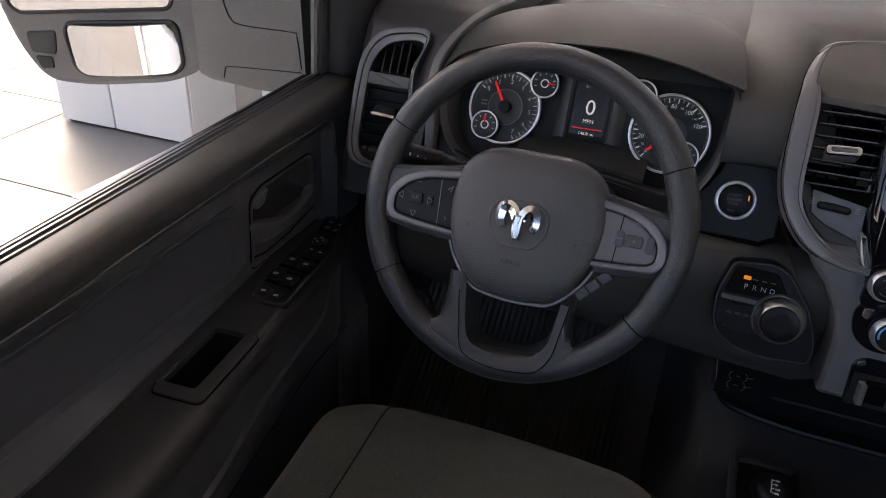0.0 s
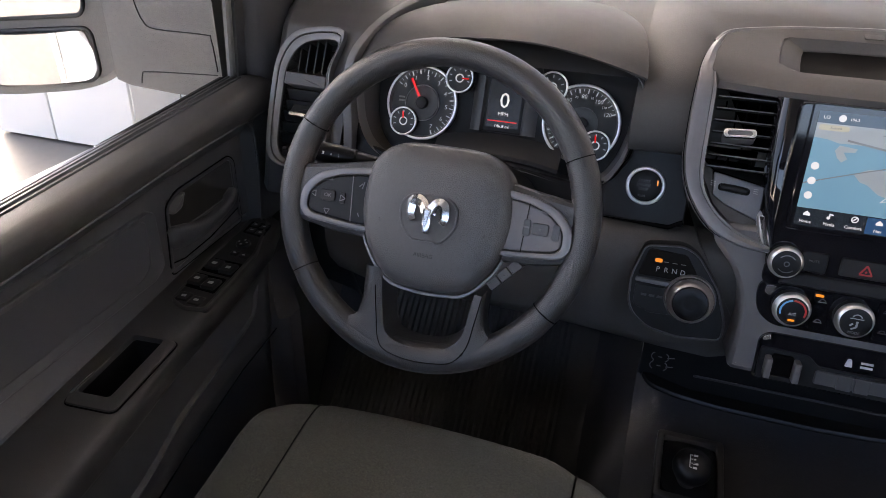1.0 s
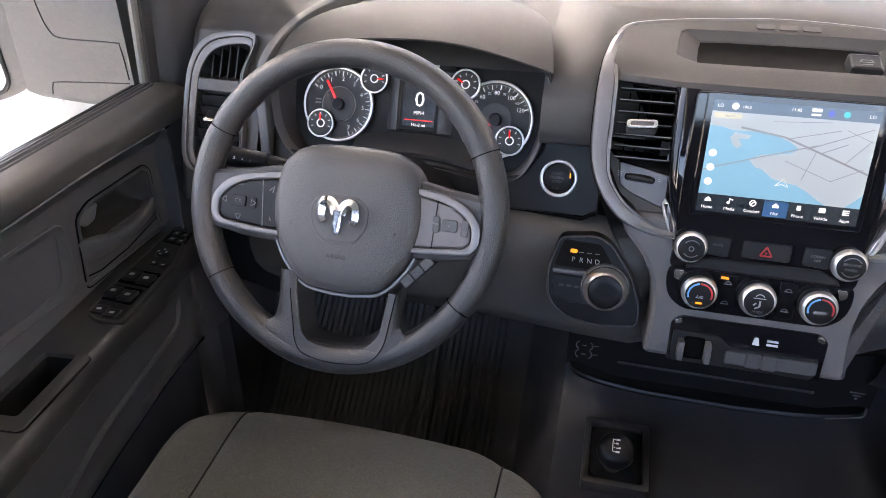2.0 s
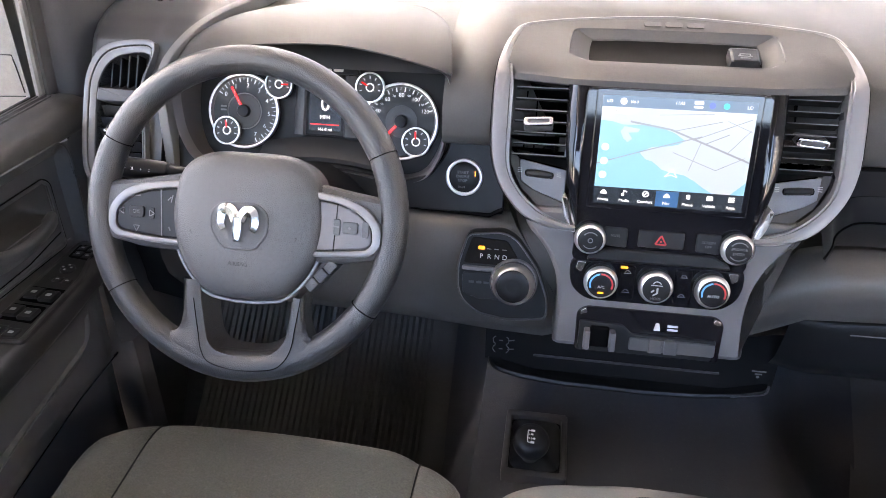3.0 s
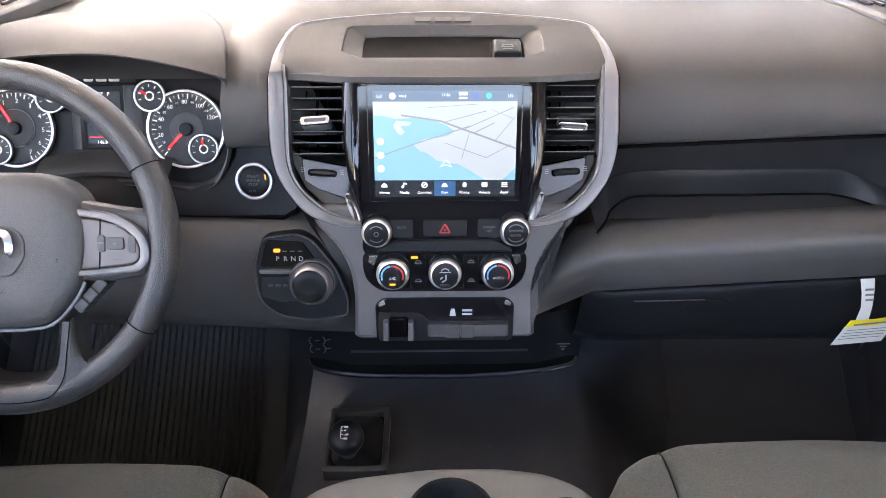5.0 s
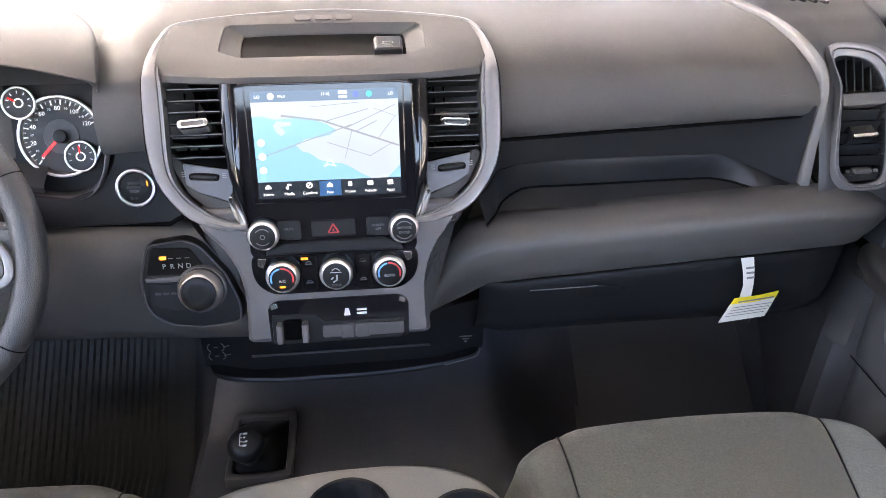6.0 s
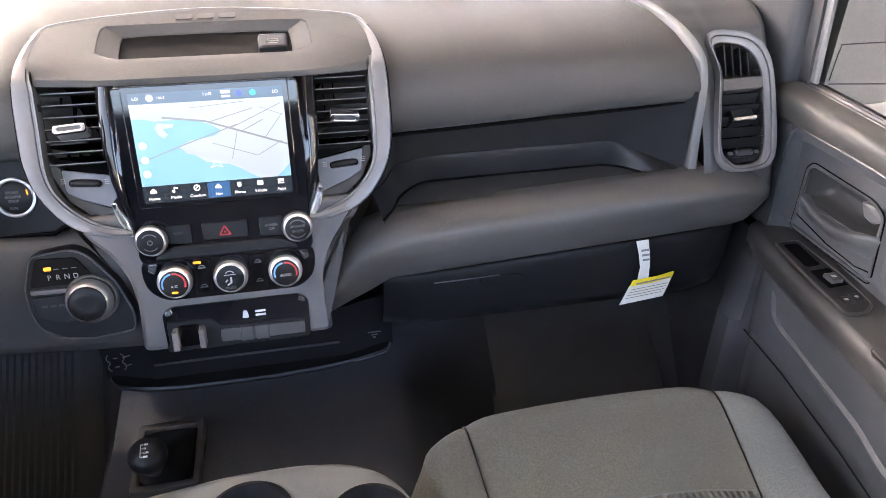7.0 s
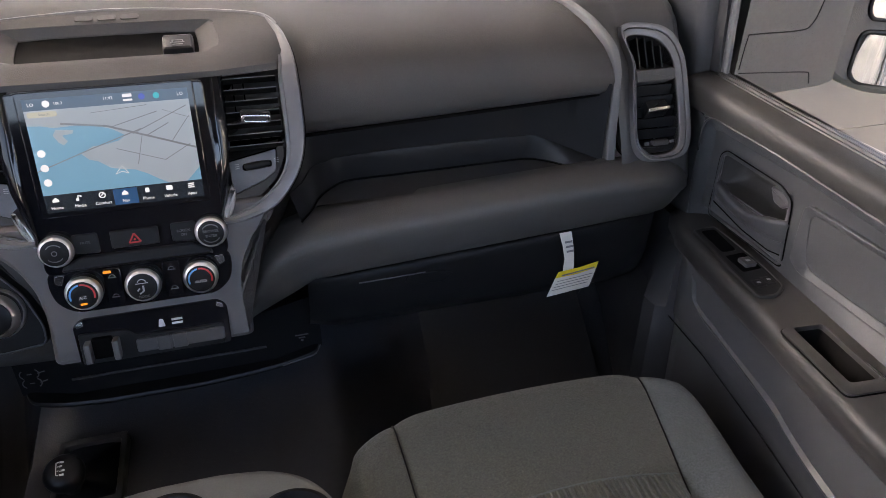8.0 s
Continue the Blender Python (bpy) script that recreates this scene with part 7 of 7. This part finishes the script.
loft(bm, rows, closed=True, caps=True)
part("tray_body", bm, KNOB_BLACK, tray, angle=40)
bm = bmesh.new()
loft(bm, [[(x, 0.786 + 0.02 * (abs(x) > 0.19), z) for x in (-0.215, -0.2, -0.14, 0.14, 0.2, 0.215)] for z in (0.405, 0.50)])
face = part("tray_back", bm, KNOB_BLACK, tray)
bm = bmesh.new()
block(bm, (-0.005, 0.784, 0.437), (0.27, 0.003, 0.003), 0.001)
part("slot_edge", bm, RUBBER, tray)
MTB = plane_at(-0.19, 0.7855, 0.447, 0)
bm = bmesh.new()
for v in (0.010, -0.006):
    arc(bm, 0.008, 120, 240, 0.0014, MTB @ Matrix.Translation((-0.004, v, 0)))
    arc(bm, 0.008, -60, 60, 0.0014, MTB @ Matrix.Translation((0.004, v, 0)))
    bar(bm, (0.010, v), (0.020, v + 0.002), 0.0014, 0, MTB)
    bar(bm, (-0.003, v), (0.003, v), 0.0014, 0, MTB)
part("port_symbols", bm, PRINT_DIM, tray)
MTB = plane_at(0.184, 0.7855, 0.443, 0)
bm = bmesh.new()
bar(bm, (-0.010, 0.004), (0.010, 0.004), 0.0022, 0, MTB)
bar(bm, (-0.005, -0.001), (0.005, -0.001), 0.0022, 0, MTB)
shape(bm, circle(0.0022, 10, 0, -0.006), 0, MTB)
part("port_symbols", bm, PRINT_DIM, tray)
bm = bmesh.new()
tube(bm, spline([(0.150, 0.7715, 0.405), (0.180, 0.7795, 0.405), (0.203, 0.7875, 0.4055), (0.2125, 0.808, 0.406)], 4), 0.0010, 6)
part("chrome_edge", bm, STACK, tray)

# ribbed rubber mats
for s in (-1, 1):
    mat_ = thing("floor_mat", (s * 0.47, 0.7, 0.10), "black ribbed rubber floor mat in the footwell", "floor mat", "floor mats")
    bm = bmesh.new()
    rows = []
    prof = [(0.42, 0.112), (0.70, 0.114), (0.80, 0.118), (0.86, 0.130), (0.92, 0.18), (1.02, 0.27), (1.10, 0.345), (1.24, 0.472)]
    for k in range(91):
        x = 0.235 + 0.006 * k
        e = max(0, (0.30 - x) / 0.065)
        rib = (0.0045 if s < 0 else 0.002) if k % 2 and x > 0.335 else 0.0
        rows.append([(s * x, y, z + 0.10 * e * e + rib) for y, z in prof])
    loft(bm, rows)
    part("mat_sheet", bm, RUBBER, mat_, angle=30)
    bm = bmesh.new()
    tube(bm, spline([(s * 0.235, y, z + 0.105) for y, z in prof], 3), 0.007, 8)
    part("raised_lip", bm, RUBBER, mat_)

# ---- paper tag under the dashboard ----
tag = thing("warning_tag", (0.63, 0.755, 0.465), "white paper tag with yellow heading hanging from a strap", "tag")
bm = bmesh.new()
loft(bm, [[(0.582, 0.749, 0.5835), (0.602, 0.749, 0.5845)], [(0.588, 0.745, 0.562), (0.606, 0.745, 0.562)], [(0.592, 0.742, 0.54), (0.608, 0.742, 0.54)], [(0.592, 0.744, 0.512), (0.611, 0.744, 0.514)]])
part("strap", bm, PAPER, tag, "white paper strap", angle=80)
bm = bmesh.new()
loft(bm, [[(0.585, 0.744, 0.516), (0.62, 0.741, 0.521), (0.653, 0.743, 0.526)], [(0.581, 0.745, 0.504), (0.616, 0.742, 0.508), (0.651, 0.744, 0.513)]])
part("heading", bm, YELLOW, tag, "yellow heading", angle=80)
bm = bmesh.new()
loft(bm, [[(0.581, 0.7455, 0.504), (0.616, 0.7425, 0.508), (0.651, 0.7445, 0.513)], [(0.577, 0.747, 0.488), (0.611, 0.744, 0.492), (0.648, 0.746, 0.495)], [(0.572, 0.751, 0.466), (0.606, 0.749, 0.471), (0.645, 0.749, 0.475)]])
part("card", bm, PAPER, tag, "white card", angle=80)
for k in range(4):
    bm = bmesh.new()
    z = 0.500 - 0.0062 * k
    a = Vector((0.584 - 0.002 * k, 0.7420 + 0.0013 * k, z))
    b = Vector((0.645 - 0.002 * k, 0.7410 + 0.0013 * k, z + 0.0065))
    loft(bm, [[a, b], [a + Vector((0, 0.0003, -0.0014)), b + Vector((0, 0.0003, -0.0014))]])
    part("print_line", bm, INK, tag)
bm = bmesh.new()
loft(bm, [[(0.590, 0.7410, 0.5115), (0.645, 0.7395, 0.519)], [(0.590, 0.7412, 0.5085), (0.645, 0.7397, 0.516)]])
part("print_line", bm, INK, tag)

for k in range(3):
    bm = bmesh.new()
    z = 0.571 - 0.008 * k
    loft(bm, [[(0.590 + 0.002 * k, 0.7435 - 0.0010 * k, z), (0.6025 + 0.002 * k, 0.7435 - 0.0010 * k, z + 0.0005)], [(0.590 + 0.002 * k, 0.7431 - 0.0010 * k, z - 0.0035), (0.6025 + 0.002 * k, 0.7431 - 0.0010 * k, z - 0.003)]])
    part("print_line", bm, INK, tag)

# ---- towing mirrors ----


def towing_mirror(s):
    m = thing("door_mirror", (s * 1.1, 0.85, 0.72), "large grey towing mirror with two glasses on a folding arm", "mirror", "door mirrors")
    face = 0.79
    MM = pose(s * 1.20, face, 0.86, 90, 0, 14 * -s) @ Matrix.Diagonal((0.91, 1.0, 1.0, 1.0))
    f = lambda pts: [(s * x, y) for x, y in pts]
    out = rounded(f([(-0.150, 0.30), (-0.178, 0.02), (-0.172, -0.09), (-0.10, -0.125), (0.05, -0.142), (0.14, -0.138), (0.178, -0.085), (0.205, 0.0), (0.20, 0.30)]), [0.03, 0.05, 0.04, 0.05, 0.06, 0.05, 0.05, 0.05, 0.03])
    bm = bmesh.new()
    rows = []
    for z, d in ((-0.16, 0.06), (-0.12, 0.03), (-0.05, 0.008), (-0.01, 0.0), (0.0, 0.003), (0.003, 0.010)):
        rows.append([(x, y, z) for x, y in inset(out, d)])
    loft(bm, rows, MM, closed=True, caps=True)
    part("case", bm, MIRROR_CASE, m, "textured grey mirror case", angle=50)
    for nm, pts in (("main_glass", [(-0.105, 0.28), (-0.118, 0.012), (-0.11, 0.0), (0.16, -0.022), (0.175, -0.01), (0.168, 0.28)]), ("lower_glass", [(-0.120, -0.026), (-0.122, -0.090), (-0.108, -0.103), (0.055, -0.117), (0.074, -0.107), (0.080, -0.05), (0.072, -0.040)])):
        bm = bmesh.new()
        o = rounded(f(pts), 0.012)
        band(bm, inset(o, -0.007), o, 0.0, 0.007, 0.003, MM)
        fr = part("glass_rim", bm, SEAL, m)
        bm = bmesh.new()
        if nm == "main_glass":
            slab(bm, inset(o, -0.001), 0.0, 0.0045, 0.0, MM)
        else:
            ring_ = inset(o, -0.001)
            lo_u, hi_u = min(p[0] for p in ring_) + 0.0005, max(p[0] for p in ring_) - 0.0005
            uc = (lo_u + hi_u) / 2
            rows = []
            for k in range(25):
                u = lo_u + (hi_u - lo_u) * k / 24
                cut = sorted(a[1] + (b[1] - a[1]) * (u - a[0]) / (b[0] - a[0]) for a, b in zip(ring_, ring_[1:] + ring_[:1]) if (a[0] > u) != (b[0] > u))
                z = 0.0045 + ((hi_u - uc) ** 2 - (u - uc) ** 2) / 0.56
                rows.append([(u, cut[0], 0.0), (u, cut[0], z), (u, cut[-1], z), (u, cut[-1], 0.0)])
            loft(bm, rows, MM)
        part(nm, bm, MIRROR, m, "flat mirror glass" if nm == "main_glass" else "convex mirror glass", angle=30)
    bm = bmesh.new()
    slab(bm, rounded(f([(0.100, -0.050), (0.158, -0.055), (0.155, -0.088), (0.108, -0.090)]), 0.008), 0.0, 0.0055, 0.002, MM)
    part("marker_lamp", bm, DOOR, m)
    bm = bmesh.new()
    slab(bm, rounded(f([(0.118, -0.094), (0.150, -0.094), (0.142, -0.116), (0.118, -0.113)]), 0.004), 0.0, 0.0048, 0.001, MM)
    part("lamp_lens", bm, SEAL, m)
    # folding arm between door and case
    bm = bmesh.new()
    rows = []
    for x, z0, z1 in ((0.878, 0.752, 1.0), (0.96, 0.752, 0.99), (1.03, 0.756, 0.98), (1.05, 0.762, 0.97)):
        rows.append([(s * x, y, z) for y, z in rounded([(0.802, z0), (0.98, z0 - 0.01), (0.98, z1), (0.802, z1)], 0.008)])
    loft(bm, rows, closed=True, caps=True)
    arm = part("arm", bm, MIRROR_CASE, m, "grey folding arm", angle=50)
    for pts in ([(1.002, 0.93), (0.995, 0.884), (0.987, 0.860), (0.970, 0.8505), (0.895, 0.8500), (0.8865, 0.844), (0.8835, 0.797)], [(0.884, 0.7915), (0.945, 0.7875), (0.996, 0.7835), (1.004, 0.779), (1.008, 0.764)]):
        bm = bmesh.new()
        tube(bm, spline([(s * x, 0.8018, z) for x, z in pts], 4), 0.0009, 6)
        part("arm_joint", bm, BLACK, arm)


towing_mirror(-1)
towing_mirror(1)


def truck_body():
    """Painted body behind the front doors, reflected in the mirror glasses."""
    t = thing("truck_body", (0, -2.6, GROUND_Z), "white painted crew cab side and cargo bed of the truck", "truck body")
    for s in (-1, 1):
        bm = bmesh.new()
        block(bm, (s * 0.945, -1.16, 0.40), (0.035, 0.76, 0.66), 0.012)
        door = part("rear_door", bm, TRUCK_PAINT, t)
        bm = bmesh.new()
        block(bm, (s * 0.972, -1.36, 0.55), (0.022, 0.20, 0.05), 0.01)
        part("outer_handle", bm, BLACK, door, "black outer door handle")
        bm = bmesh.new()
        block(bm, (s * 0.955, -2.72, 0.36), (0.07, 2.2, 0.86), 0.02)
        part("bed_side", bm, TRUCK_PAINT, t)
        for y in (-2.6,):
            bm = bmesh.new()
            lathe(bm, [(0.20, -0.11), (0.36, -0.13), (0.40, -0.10), (0.40, 0.10), (0.36, 0.13), (0.20, 0.11)], 40, Matrix.Translation((s * 0.80, y, GROUND_Z + 0.40)) @ pose(0, 0, 0, 0, 90, 0))
            part("wheel", bm, BLACK, t, "black rear tyre")
    bm = bmesh.new()
    block(bm, (0, -3.80, 0.36), (1.90, 0.06, 0.86), 0.02)
    part("tailgate", bm, TRUCK_PAINT, t)
    bm = bmesh.new()
    block(bm, (0, -2.7, 0.05), (1.84, 2.2, 0.08), 0.01)
    part("bed_floor", bm, BLACK, t)


truck_body()

# ---- paving slabs ----
tile_mesh = None
for x0, nx, y0, ny in ((-9.9, 15, -4.0, 9),):
    for i in range(nx):
        for j in range(ny):
            if tile_mesh is None:
                bm = bmesh.new()
                slab(bm, rect(1.19, 1.19, 0.004, 0, 0, 1), -0.02, 0.012, 0.003)
                t = part("paving_slab", bm, TILE, ground)
                tile_mesh = t.data
            else:
                t = new("paving_slab", tile_mesh)
                t.parent = ground
            t.matrix_basis = Matrix.Translation((x0 + 1.2 * i, y0 + 1.2 * j, GROUND_Z - 0.008))
